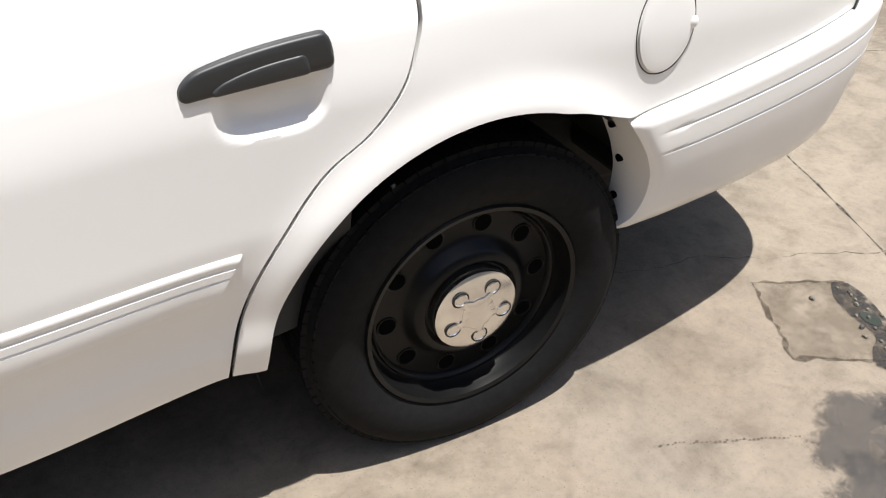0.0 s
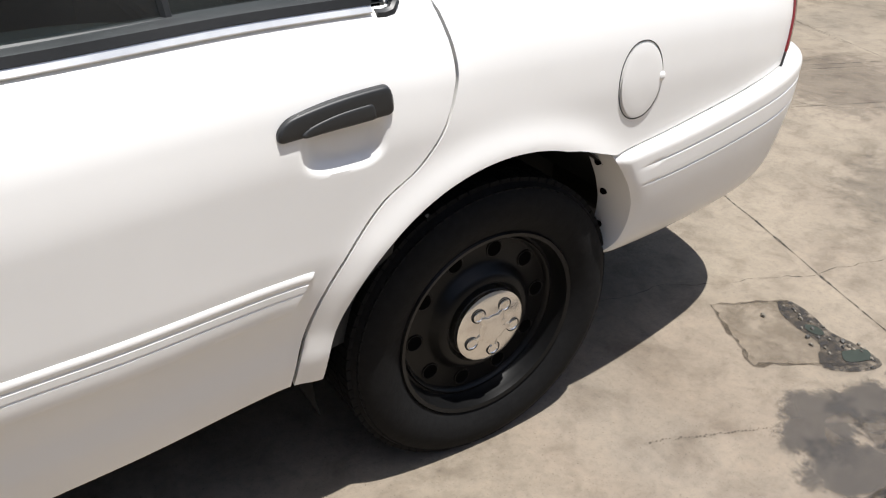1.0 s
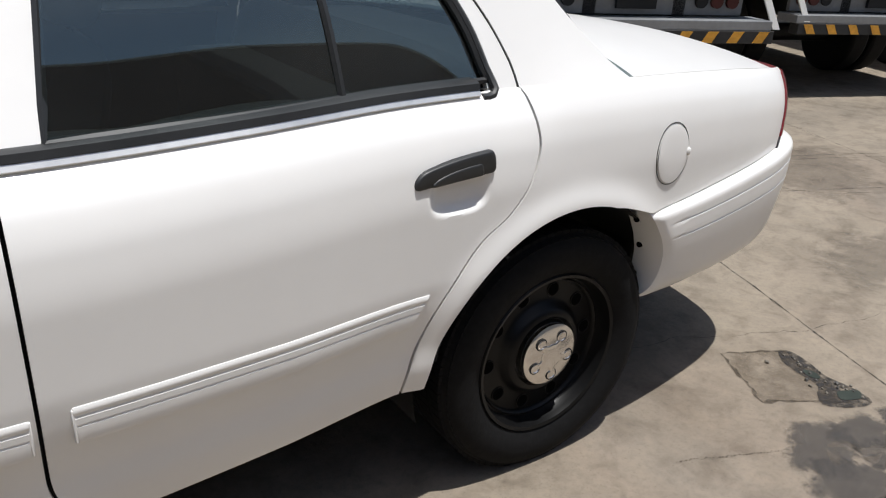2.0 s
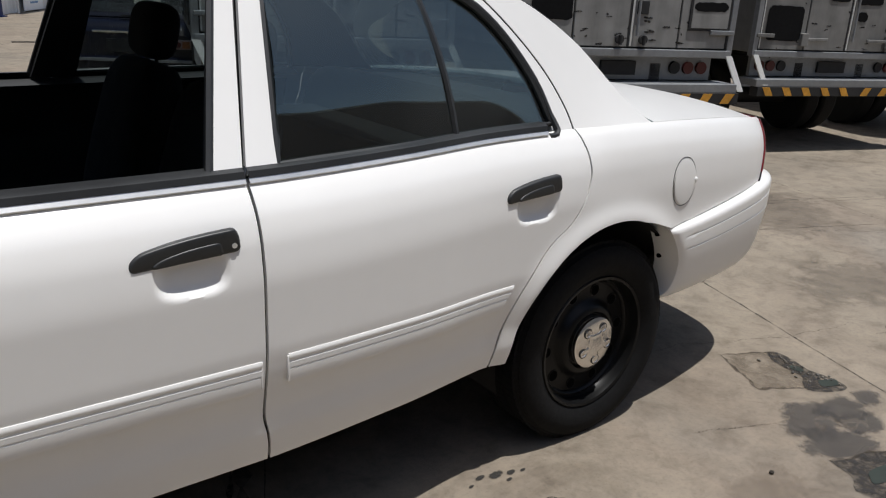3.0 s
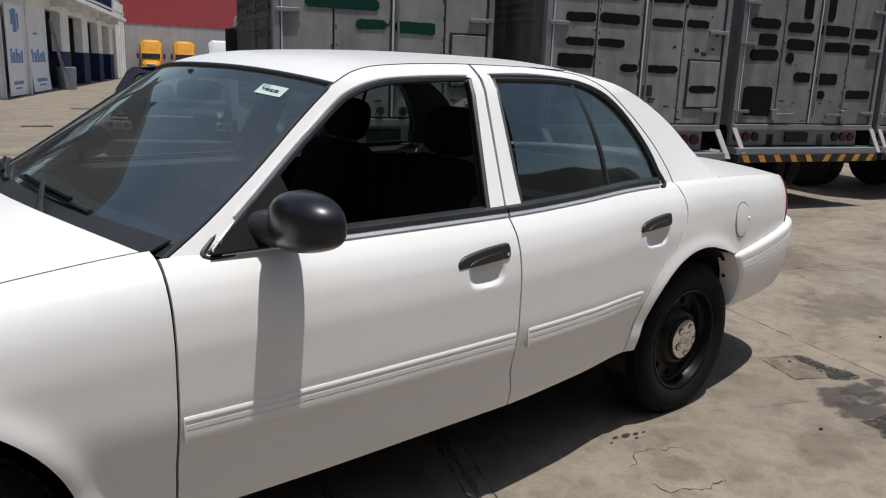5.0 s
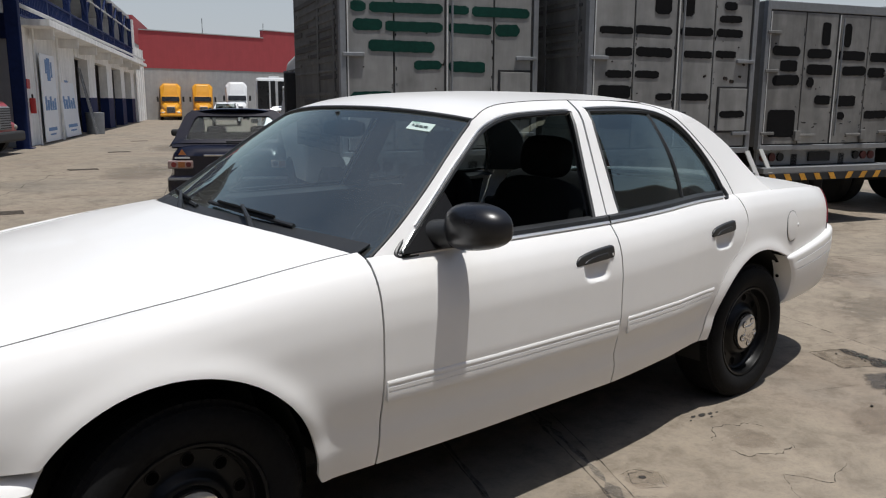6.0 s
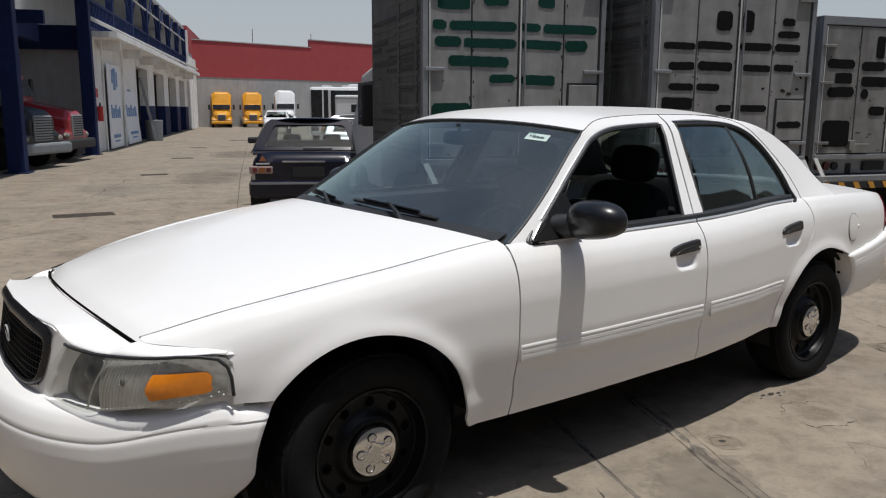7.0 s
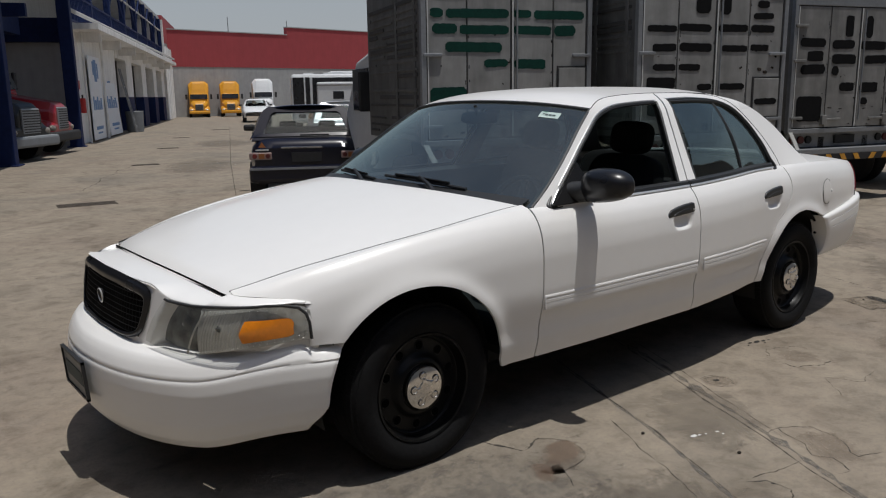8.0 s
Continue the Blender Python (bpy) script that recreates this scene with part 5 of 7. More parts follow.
    fuel = obj("fuel_door", vs, fs, WHITE, car, "round white fuel door")
    bm = bmesh.new()
    bmesh.ops.create_uvsphere(bm, u_segments=14, v_segments=10, radius=0.009, matrix=Matrix.Translation((cx + 0.060, -side_y(cx + 0.060, cz) - 0.004, cz)) @ Matrix.Diagonal((1, 0.7, 1.2, 1)))
    bm_obj("finger_notch", bm, WHITE, fuel)
    # door mirrors: a bowed shell, a flat glass at its back and a swelling foot on the door
    # the far one is folded back against the window
    for s in (-1, 1):
        turn = Matrix.Translation((-2.045, 0.955, 0)) @ Matrix.Rotation(radians(-62 if s > 0 else 0), 4, "Z") @ Matrix.Translation((2.045, -0.955, 0))

        def shell(u, v, s=s, turn=turn):
            a, b = u * 2 * math.pi, (v - 0.5) * math.pi
            d = (math.cos(b) * math.cos(a), math.sin(b), math.cos(b) * math.sin(a))
            r = sum(abs(c) ** 2.8 for c in d) ** (-1 / 2.8)
            x, y, z = (c * r for c in d)
            high = 0.074 - 0.010 * max(y, 0) ** 2 - 0.012 * max(-y, 0) ** 3 + 0.004 * y
            low = 0.076 - 0.022 * y
            return turn @ Vector((-2.016 + 0.0625 * x - 0.0225 * x * x - 0.012 * y - 0.014 * (1 - y * y), s * (1.074 + 0.138 * y), 1.100 + (0.5 * (high + low) * z + 0.5 * (high - low) * abs(z))))
        m = obj("door_mirror", *grid(shell, 72, 48), GLOSSBLACK, car, "black plastic door mirror")

        def foot(u, v, s=s):
            q = path2([(-2.062, 0.850), (-2.058, 0.890), (-2.048, 0.930), (-2.036, 0.985)])(u)
            k = 1 - u
            a = 2 * math.pi * v
            return (q.x + (0.046 + 0.034 * k**1.6) * math.cos(a), s * q.y, 1.066 - 0.016 * k + (0.047 + 0.004 * k) * math.sin(a))
        obj("mirror_foot", *grid(foot, 16, 18), BLACK, m)
        bm = bmesh.new()
        add_box(bm, -1.999, -1.984, s * 1.12, s * 1.0, 1.06, 1.142, turn)
        bm_obj("mirror_glass", bm, CHROME, m, bevel=0.001)


def build_inside():
    # floor, sills and wheel housings
    bm = bmesh.new()
    add_box(bm, -3.45, 0.7, -0.55, 0.55, 0.20, 0.37)
    add_box(bm, -2.46, -0.42, -0.865, 0.865, 0.362, 0.40)
    bm_obj("underbody", bm, DARK, car, smooth=False)
    for nm, q in (("engine_bay", (-3.60, -2.42, -0.56, 0.56, 0.3, 0.76)), ("luggage_tub", (-0.50, 1.0, -0.56, 0.56, 0.3, 0.93)), ("rear_panel_inner", (0.44, 1.0, -0.74, 0.74, 0.43, 0.84)), ("bumper_beam_rear", (0.98, 1.16, -0.58, 0.58, 0.44, 0.90)),
                  ("bumper_beam_front", (-3.84, -3.58, -0.50, 0.50, 0.29, 0.56)), ("lamp_carrier", (-3.62, -3.44, -0.68, 0.68, 0.30, 0.60))):
        box(nm, *q, DARK, car, bevel=0.02)
    for c, name in ((ARCH_F, "wheel_housing"), (ARCH_R, "wheel_housing")):
        for s in (-1, 1):
            def wh(u, v, c=c, s=s):
                a = math.pi * (1.08 - (1.12 if c is ARCH_F else 0.93) * u)
                r = c[2] + 0.012
                y = 0.55 + 0.31 * v if c is ARCH_F else 0.55 + 0.34 * v
                return (c[0] + r * math.cos(a), s * y, c[1] + r * math.sin(a))
            obj(name, *grid(wh, 30, 3), DARK, car)
    bm = bmesh.new()
    tube(bm, (0.16, -0.60, 0.62), (0.30, -0.80, 0.50), 0.018, 8)
    bm_obj("bumper_bracket", bm, STEEL, car)
    # trim panels behind the doors
    for s in (-1, 1):
        def lining(u, v, s=s):
            x, z = -2.36 + 2.12 * u, 0.40 + (shoulder(-1.2) - 0.42) * v
            return (x, s * (side_y(x, z) - 0.05 - 0.015 * abs(math.sin(v * 9))), z)
        obj("door_lining", *grid(lining, 30, 16), TRIM, car, "dark door lining")
        def ledge(u, v, s=s):
            x = -2.12 + 1.90 * u
            return (x, s * (cab_y(x, 1.03) - 0.006 - 0.075 * v), shoulder(x) + 0.002 - 0.02 * v * v)
        obj("window_ledge", *grid(ledge, 20, 3), TRIM, car, "dark window ledge")
    # dashboard
    def dash(u, v):
        p = path2([(-2.47, 1.015), (-2.30, 1.02), (-2.16, 1.0), (-2.08, 0.95), (-2.06, 0.86), (-2.10, 0.76), (-2.14, 0.55)])(u)
        k = 2 * v - 1
        return (p.x - 0.05 * (1 - k * k) + 0.0, 0.80 * k, p.y + 0.02 * math.exp(-(((k * 0.8 + 0.38) / 0.2) ** 2)) * math.sin(min(u * 2, 1) * math.pi))
    obj("dashboard", *grid(dash, 30, 30), TRIM, car, "dark grey dashboard")
    bm = bmesh.new()
    m = pose(-1.93, -0.38, 0.90, 0, -62, 0)
    ring = [m @ Vector((0.19 * math.cos(2 * math.pi * k / 32), 0.19 * math.sin(2 * math.pi * k / 32), 0)) for k in range(33)]
    for a, b in zip(ring, ring[1:]):
        tube(bm, a, b, 0.015, 8)
    for k in (0, 12, 20):
        tube(bm, m @ Vector((0, 0, -0.02)), ring[k], 0.016, 8)
    tube(bm, m @ Vector((0, 0, -0.05)), m @ Vector((0, 0, 0.02)), 0.06, 16)
    tube(bm, m @ Vector((0, 0, -0.02)), m @ Vector((0, 0, -0.25)), 0.03, 10)
    bm_obj("steering_wheel", bm, BLACK, car, "black steering wheel")

    def cushion(bm, m, sx, sy, sz, p=0.45):
        n, k = 20, 14
        vs = []
        for i in range(n):
            for j in range(k + 1):
                a, b = 2 * math.pi * i / n, (j / k - 0.5) * math.pi
                e = lambda c, q: math.copysign(abs(c) ** q, c)
                vs.append(bm.verts.new(m @ Vector((sx * e(math.cos(b), p) * e(math.cos(a), p), sy * e(math.cos(b), p) * e(math.sin(a), p), sz * e(math.sin(b), p)))))
        for i in range(n):
            for j in range(k):
                q = (vs[i * (k + 1) + j], vs[((i + 1) % n) * (k + 1) + j], vs[((i + 1) % n) * (k + 1) + j + 1], vs[i * (k + 1) + j + 1])
                bm.faces.new(q)

    for y in (-0.37, 0.37):
        seat = empty("front_seat")
        seat.parent = car
        seat["label"] = "black cloth front seat"
        bm = bmesh.new()
        cushion(bm, pose(-1.38, y, 0.56, 0, -6, 0), 0.27, 0.26, 0.09)
        bm_obj("seat_cushion", bm, CLOTH, seat)
        bm = bmesh.new()
        cushion(bm, pose(-1.07, y, 0.86, 0, 17, 0), 0.085, 0.25, 0.29)
        bm_obj("backrest", bm, CLOTH, seat)
        bm = bmesh.new()
        cushion(bm, pose(-0.965, y, 1.235, 0, 12, 0), 0.06, 0.14, 0.095, 0.6)
        bm_obj("headrest", bm, CLOTH, seat)
        bm = bmesh.new()
        pipe(bm, [(-0.99, y - 0.05, 1.05), (-0.97, y - 0.05, 1.2), (-0.97, y + 0.05, 1.2), (-0.99, y + 0.05, 1.05)], 0.007, 8)
        bm_obj("headrest_stay", bm, STEEL, seat)
    bench = empty("rear_seat")
    bench.parent = car
    bm = bmesh.new()
    cushion(bm, pose(-0.55, 0, 0.56), 0.28, 0.68, 0.10, 0.3)
    bm_obj("seat_cushion", bm, CLOTH, bench)
    bm = bmesh.new()
    cushion(bm, pose(-0.22, 0, 0.82, 0, 18, 0), 0.09, 0.68, 0.27, 0.3)
    bm_obj("backrest", bm, CLOTH, bench)
    def shelf(u, v):
        return (-0.18 + 0.5 * u, (2 * v - 1) * (0.72 - 0.04 * u), 1.03)
    obj("parcel_shelf", *grid(shelf, 6, 8), TRIM, car)
    bm = bmesh.new()
    cushion(bm, pose(-1.83, 0.0, 1.37, 0, 10, 12), 0.02, 0.12, 0.035, 0.5)
    tube(bm, (-1.86, 0, 1.44), (-1.84, 0, 1.38), 0.01, 8)
    bm_obj("rear_view_mirror", bm, BLACK, car, "black inside mirror")
    for y in (-0.36, 0.36):
        bm = bmesh.new()
        m = pose(-1.60, y, 1.43, 0, 14, 0)
        add_box(bm, -0.05, 0.07, -0.18, 0.18, -0.008, 0.008, m)
        bm_obj("sun_visor", bm, TRIM, car, bevel=0.006)


def build_screen_details():
    scr = screen2(RAIL_F[:7], -0.15, -0.10, 0.03, 0.042)
    def at(u, v, out=0.0):
        i, j = u * 20, v * 28
        i0, j0 = min(int(i), 19), min(int(j), 27)
        p = lambda a, b: Vector(scr[0][a * 29 + b])
        q = p(i0, j0).lerp(p(i0 + 1, j0), i - i0).lerp(p(i0, j0 + 1).lerp(p(i0 + 1, j0 + 1), i - i0), j - j0)
        nrm = (p(i0 + 1, j0) - p(i0, j0)).cross(p(i0, j0 + 1) - p(i0, j0)).normalized()
        if nrm.z < 0:
            nrm = -nrm
        return q + nrm * out
    # black band and rubber round the windscreen
    bm = bmesh.new()
    ring = [at(k / 24, 0.0, 0.003) for k in range(25)] + [at(1, k / 24, 0.003) for k in range(1, 25)] + [at(1 - k / 24, 1.0, 0.003) for k in range(1, 25)]
    pipe(bm, ring, 0.008, 6)
    bm_obj("windscreen_seal", bm, BLACK, car)
    def cowl(u, v):
        p, q = at(0.0, 0.02 + 0.96 * u, 0.004), at(0.07, 0.02 + 0.96 * u, 0.004)
        f = Vector((p.x - 0.05, p.y, p.z - 0.012))
        return tuple(f.lerp(q, v))
    obj("cowl_grille", *grid(cowl, 30, 3), BLACK, car, "black plastic cowl", thick=0.006)
    # wipers, each with an arm, a spine and a rubber blade
    for (u0, v0), (u1, v1), vp in (((0.105, 0.555), (0.070, 0.205), 0.275), ((0.110, 0.885), (0.055, 0.590), 0.600)):
        w = empty("wiper")
        w.parent = car
        line = [at(u0 + (u1 - u0) * k / 12, v0 + (v1 - v0) * k / 12, 0.016 + 0.004 * math.sin(math.pi * k / 12)) for k in range(13)]
        bm = bmesh.new()
        pipe(bm, line, 0.0085, 6)
        bm_obj("blade", bm, BLACK, w)
        bm = bmesh.new()
        pipe(bm, [p + Vector((-0.003, 0, 0.014)) for p in line[2:11]], 0.0065, 6)
        bm_obj("spine", bm, GRILLE, w)
        p0, p1 = at(0.0, vp, 0.010) + Vector((-0.03, 0, 0.004)), line[6] + Vector((-0.004, 0, 0.022))
        mid = p0.lerp(p1, 0.35) + Vector((0, 0, 0.012))
        bm = bmesh.new()
        tube(bm, p0, mid, 0.015, 10, 0.010)
        tube(bm, mid, p1, 0.010, 8, 0.007)
        bm_obj("arm", bm, BLACK, w)
    # paper sticker on the glass
    a, b, c, d = at(0.855, 0.088, 0.003), at(0.855, 0.165, 0.003), at(0.918, 0.165, 0.003), at(0.918, 0.088, 0.003)
    st = obj("sticker", [a, b, c, d], [(0, 1, 2, 3)], PAPER, car, "pale green-white paper sticker", thick=0.001)
    for k, (u0, u1, x0, x1, m) in enumerate(((0.907, 0.911, 0.135, 0.160, BARGREEN), (0.877, 0.889, 0.102, 0.114, INK), (0.877, 0.889, 0.117, 0.128, INK), (0.879, 0.892, 0.131, 0.142, INK), (0.884, 0.894, 0.146, 0.153, INK))):
        obj("sticker_bar", [at(u0, x0, 0.006), at(u0, x1, 0.006), at(u1, x1, 0.006), at(u1, x0, 0.006)], [(0, 1, 2, 3)], m, st)
    # number plate on the front bumper, plain
    m = pose(-4.008, 0.0, 0.42, 0, -4, 0)
    plate = box("number_plate", -0.006, 0.0, -0.15, 0.15, -0.075, 0.075, PLATE, car, "grey front number plate in a black frame", 0.002, m)
    bm = bmesh.new()
    for y0, y1, z0, z1 in ((-0.158, 0.158, 0.072, 0.082), (-0.158, 0.158, -0.082, -0.072), (-0.158, -0.148, -0.082, 0.082), (0.148, 0.158, -0.082, 0.082)):
        add_box(bm, -0.012, 0.002, y0, y1, z0, z1, m)
    bm_obj("plate_frame", bm, BLACK, plate, smooth=False)
    box("plate_bar", -0.0085, -0.006, -0.12, 0.12, -0.03, 0.03, INK, plate, m=m)


PAPER = plain("pale_paper", (0.50, 0.61, 0.57), 0.6, grain=0.05, scale=60)
PLATE = plain("dull_grey_plate", (0.22, 0.22, 0.21), 0.5, grain=0.15, scale=40)
INK = plain("dark_ink", (0.04, 0.06, 0.06), 0.6)
BARGREEN = plain("green_ink", (0.12, 0.36, 0.26), 0.6)
build_trim()
build_inside()
build_screen_details()


# ---- yard: box trucks ----
GREYPAINT = plain("worn_grey_white_panel", (0.27, 0.268, 0.258), 0.6, grain=0.24, scale=7, bump=0.05, streak=0.25, spec=0.25)
TRUCKSIDE = plain("grimy_truck_side", (0.13, 0.13, 0.126), 0.65, grain=0.35, scale=7, bump=0.1, streak=0.4)
TRUCKGRIME = plain("dark_grimy_slat", (0.055, 0.055, 0.052), 0.75, grain=0.4, scale=12, bump=0.1)
ALU = plain("dull_aluminium", (0.27, 0.28, 0.29), 0.5, 0.4, grain=0.15, scale=25)
OVERPAINT = plain("black_overpaint", (0.008, 0.008, 0.0085), 0.8, grain=0.3, scale=40, spec=0.12)
GREYDARK = plain("grimy_grey_panel", (0.215, 0.212, 0.202), 0.6, grain=0.28, scale=7, bump=0.05, streak=0.3, spec=0.25)
GREENPAINT = plain("dark_green_overpaint", (0.006, 0.042, 0.031), 0.7, grain=0.3, scale=30, spec=0.15)
STRIPE = plain("orange_yellow_stripe", (0.55, 0.27, 0.03), 0.6, grain=0.3, scale=30)
FRAMEBLACK = plain("chassis_black", (0.02, 0.02, 0.021), 0.7, grain=0.3, scale=20)
REFLECT = plain("worn_white_reflector", (0.62, 0.62, 0.60), 0.4, grain=0.1, scale=60)
LAMPRED = plain("dark_red_lamp", (0.09, 0.012, 0.012), 0.35, grain=0.2, scale=50)
TRUCKTYRE = plain("truck_tyre", (0.014, 0.014, 0.014), 0.85, grain=0.3, scale=40)
WHITEPAINT = plain("white_painted_metal", (0.66, 0.67, 0.67), 0.4, grain=0.08, scale=8)


RUST = glaze_mat("rust_spot", (0.035, 0.022, 0.014), 0.3, 1.0, 60.0)
SCUFF = glaze_mat("dark_scuff", (0.03, 0.027, 0.024), 0.1, 0.85, 45.0)


def patch(name, m, x0, x1, z0, z1, mat, parent, seed, y=-0.0085):
    """A hand-painted bar with uneven ends and edges, a few millimetres proud of its panel."""
    rnd = random.Random(seed)
    n = max(int((x1 - x0) / 0.03), 4)
    h = z1 - z0
    hr = min(h, 0.12)
    a, b, drift = rnd.uniform(0.10, 0.35), rnd.uniform(0.10, 0.35), rnd.uniform(-0.008, 0.008)
    top, low = [], []
    for k in range(n + 1):
        q = k / n
        x = x0 + (x1 - x0) * q
        end = max(0, 1 - min(q * (x1 - x0) / (0.35 * hr), 1)) ** 2 * a + max(0, 1 - min((1 - q) * (x1 - x0) / (0.35 * hr), 1)) ** 2 * b
        top.append((x, z1 - hr * end + drift * (q - 0.5) + rnd.uniform(-0.003, 0.003)))
        low.append((x, z0 + hr * end + drift * (q - 0.5) + rnd.uniform(-0.003, 0.003)))
    ring = top + low[::-1]
    return obj(name, [m @ Vector((x, y, z)) for x, z in ring], [tuple(range(len(ring)))], mat, parent, smooth=False, thick=0.001)


def box_truck(name, x, y, heading, width, zs, top, length, bars, paint, label, seams, hatch, ribbed, panel=None, levers=False):
    """Rear face along local x from 0 to width, the truck running away along local y; zs is the height of the door sill."""
    m = pose(x, y, 0, 0, 0, -heading)
    t = empty(name, None, label=label, category="truck", group="parked box trucks")
    W = width
    panel = panel or GREYPAINT
    # cargo box: side walls, roof, front, with thickness
    bm = bmesh.new()
    add_box(bm, 0.0, W, 0.03, length, zs - 0.02, top, m)
    bm_obj("cargo_box", bm, TRUCKSIDE if ribbed else panel, t, smooth=False, bevel=0.01)
    if ribbed:
        for k in range(int((length - 0.2) / 0.62)):
            box("side_rib", -0.016, 0.002, 0.15 + 0.62 * k, 0.21 + 0.62 * k, zs + 0.05, top - 0.08, TRUCKSIDE, t, bevel=0.006, m=m)
        rnd = random.Random(int(x * 100))
        for k in range(int((top - zs) / 0.075)):
            a = 0.1
            while a < length - 0.15:
                b = min(a + rnd.uniform(0.7, 2.2), length - 0.1)
                if rnd.random() < 0.72:
                    z = zs + 0.05 + 0.075 * k + rnd.uniform(-0.01, 0.01)
                    box("side_slat", -0.012, 0.002, a, b, z, z + rnd.uniform(0.02, 0.05), rnd.choice((TRUCKSIDE, TRUCKGRIME)), t, bevel=0.004, m=m)
                a = b + rnd.uniform(0.0, 0.25)
    # rear frame
    for x0, x1 in ((0.0, 0.055), (W - 0.055, W)):
        box("corner_post", x0, x1, -0.02, 0.05, zs - 0.05, top, ALU, t, "dull aluminium corner post", 0.006, m)
    box("rear_header", 0.055, W - 0.055, -0.015, 0.04, top - 0.10, top, ALU, t, "", 0.006, m)
    box("door_sill", 0.02, W - 0.02, -0.03, 0.06, zs - 0.06, zs, ALU, t, "dull aluminium sill", 0.006, m)
    # door leaves with their gaps
    xs = [0.062] + list(seams) + [W - 0.062]
    for k, (a, b) in enumerate(zip(xs, xs[1:])):
        box("door_panel", a + 0.008, b - 0.008, -0.008, 0.012, zs + 0.014, top - 0.112, panel, t, bevel=0.004, m=m)
    box("door_rubber", 0.056, W - 0.056, 0.008, 0.034, zs, top - 0.10, FRAMEBLACK, t, "black rubber behind the door leaves", m=m)
    # scuffed paint along the seams and low on the leaves
    rub = random.Random(int(x * 37) + 5)
    for k in range(26):
        xe = rub.choice(xs[1:-1]) + rub.choice((-1, 1)) * rub.uniform(0.012, 0.03)
        ze, hh = rub.uniform(zs + 0.05, top - 0.3), rub.uniform(0.02, 0.12)
        patch("scuff", m, xe - rub.uniform(0.003, 0.008), xe + rub.uniform(0.003, 0.008), ze, ze + hh, SCUFF, t, k + 300, -0.0092)
    for k in range(16):
        xe, ze = rub.uniform(0.1, W - 0.1), zs + 0.02 + rub.uniform(0, 0.25)
        patch("scuff", m, xe - rub.uniform(0.01, 0.05), xe + rub.uniform(0.01, 0.05), ze, ze + rub.uniform(0.006, 0.02), SCUFF, t, k + 400, -0.0092)
    # bright edge trims either side of the middle gap
    mid = seams[len(seams) // 2]
    box("door_edge", mid + 0.008, mid + 0.024, -0.016, -0.007, zs + 0.02, top - 0.12, REFLECT, t, "pale door edge strip", m=m)
    box("door_gap_seal", mid - 0.012, mid + 0.006, -0.012, -0.004, zs + 0.012, top - 0.11, FRAMEBLACK, t, m=m)
    box("door_edge", 0.066, 0.078, -0.016, -0.007, zs + 0.02, top - 0.12, REFLECT, t, m=m)
    for xe in (0.058, W - 0.072):
        box("door_gap_seal", xe - 0.004, xe + 0.010, -0.012, -0.004, zs + 0.012, top - 0.11, FRAMEBLACK, t, m=m)
    # hinges
    for z in (zs + 0.14, zs + 0.86, top - 0.35):
        for x0, x1 in ((0.02, 0.22), (W - 0.24, W - 0.02)):
            h = box("hinge", x0, x1, -0.034, -0.008, z - 0.018, z + 0.018, panel if levers else ALU, t, "dull strap hinge", 0.006, m)
    # latch handles and lock box by the middle gap
    for xl in (mid - 0.42, mid + 0.40) if levers else ():
        lever = box("lever", xl - 0.16, xl + 0.16, -0.045, -0.022, zs + 0.10, zs + 0.13, panel, t, "grey door lever", 0.006, m)
        box("lever_keeper", xl + (0.08 if xl > mid else -0.16), xl + (0.16 if xl > mid else -0.08), -0.05, -0.008, zs + 0.05, zs + 0.17, panel, lever, bevel=0.006, m=m)
    for xl in () if levers else (mid - 0.09, mid + 0.12):
        bm = bmesh.new()
        tube(bm, m @ Vector((xl, -0.012, zs + 0.07)), m @ Vector((xl, -0.04, zs + 0.07)), 0.035, 14)
        tube(bm, m @ Vector((xl, -0.045, zs + 0.03)), m @ Vector((xl, -0.045, zs + 0.10)), 0.014, 8)
        bm_obj("latch", bm, FRAMEBLACK, t, "dark round latch")
    if not levers:
        box("lock_plate", mid + 0.05, mid + 0.15, -0.02, -0.007, zs + 0.26, zs + 0.36, FRAMEBLACK, t, bevel=0.004, m=m)
    bm = bmesh.new()
    tube(bm, m @ Vector((mid + 0.055, -0.035, zs + 0.1)), m @ Vector((mid + 0.055, -0.035, top - 0.15)), 0.011, 8)
    bm_obj("lock_rod", bm, ALU, t)
    if hatch:
        hx0, hx1, hz0, hz1 = hatch
        h = box("hatch", hx0, hx1, -0.022, -0.006, hz0, hz1, panel, t, "small square hatch", 0.004, m)
        bm = bmesh.new()
        for a, b, c, d in ((hx0 - 0.02, hx1 + 0.02, hz1, hz1 + 0.02), (hx0 - 0.02, hx1 + 0.02, hz0 - 0.02, hz0), (hx0 - 0.02, hx0, hz0, hz1), (hx1, hx1 + 0.02, hz0, hz1)):
            add_box(bm, a, b, -0.018, -0.006, c, d, m)
        bm_obj("hatch_seal", bm, FRAMEBLACK, h, smooth=False)
    for k, (a, b, c, d) in enumerate(bars):
        patch("painted_bar", m, a, b, c, d, paint, t, k + int(x * 100), -0.024 if hatch and a > hatch[0] - 0.05 and b < hatch[1] + 0.05 and d < hatch[3] else -0.0125)
    # light panel and bumper under the sill
    zl = zs - 0.06
    box("light_panel", 0.10, W - 0.10, 0.10, 0.14, zl - 0.19, zl, ALU, t, "grey panel with round lamps", 0.004, m)
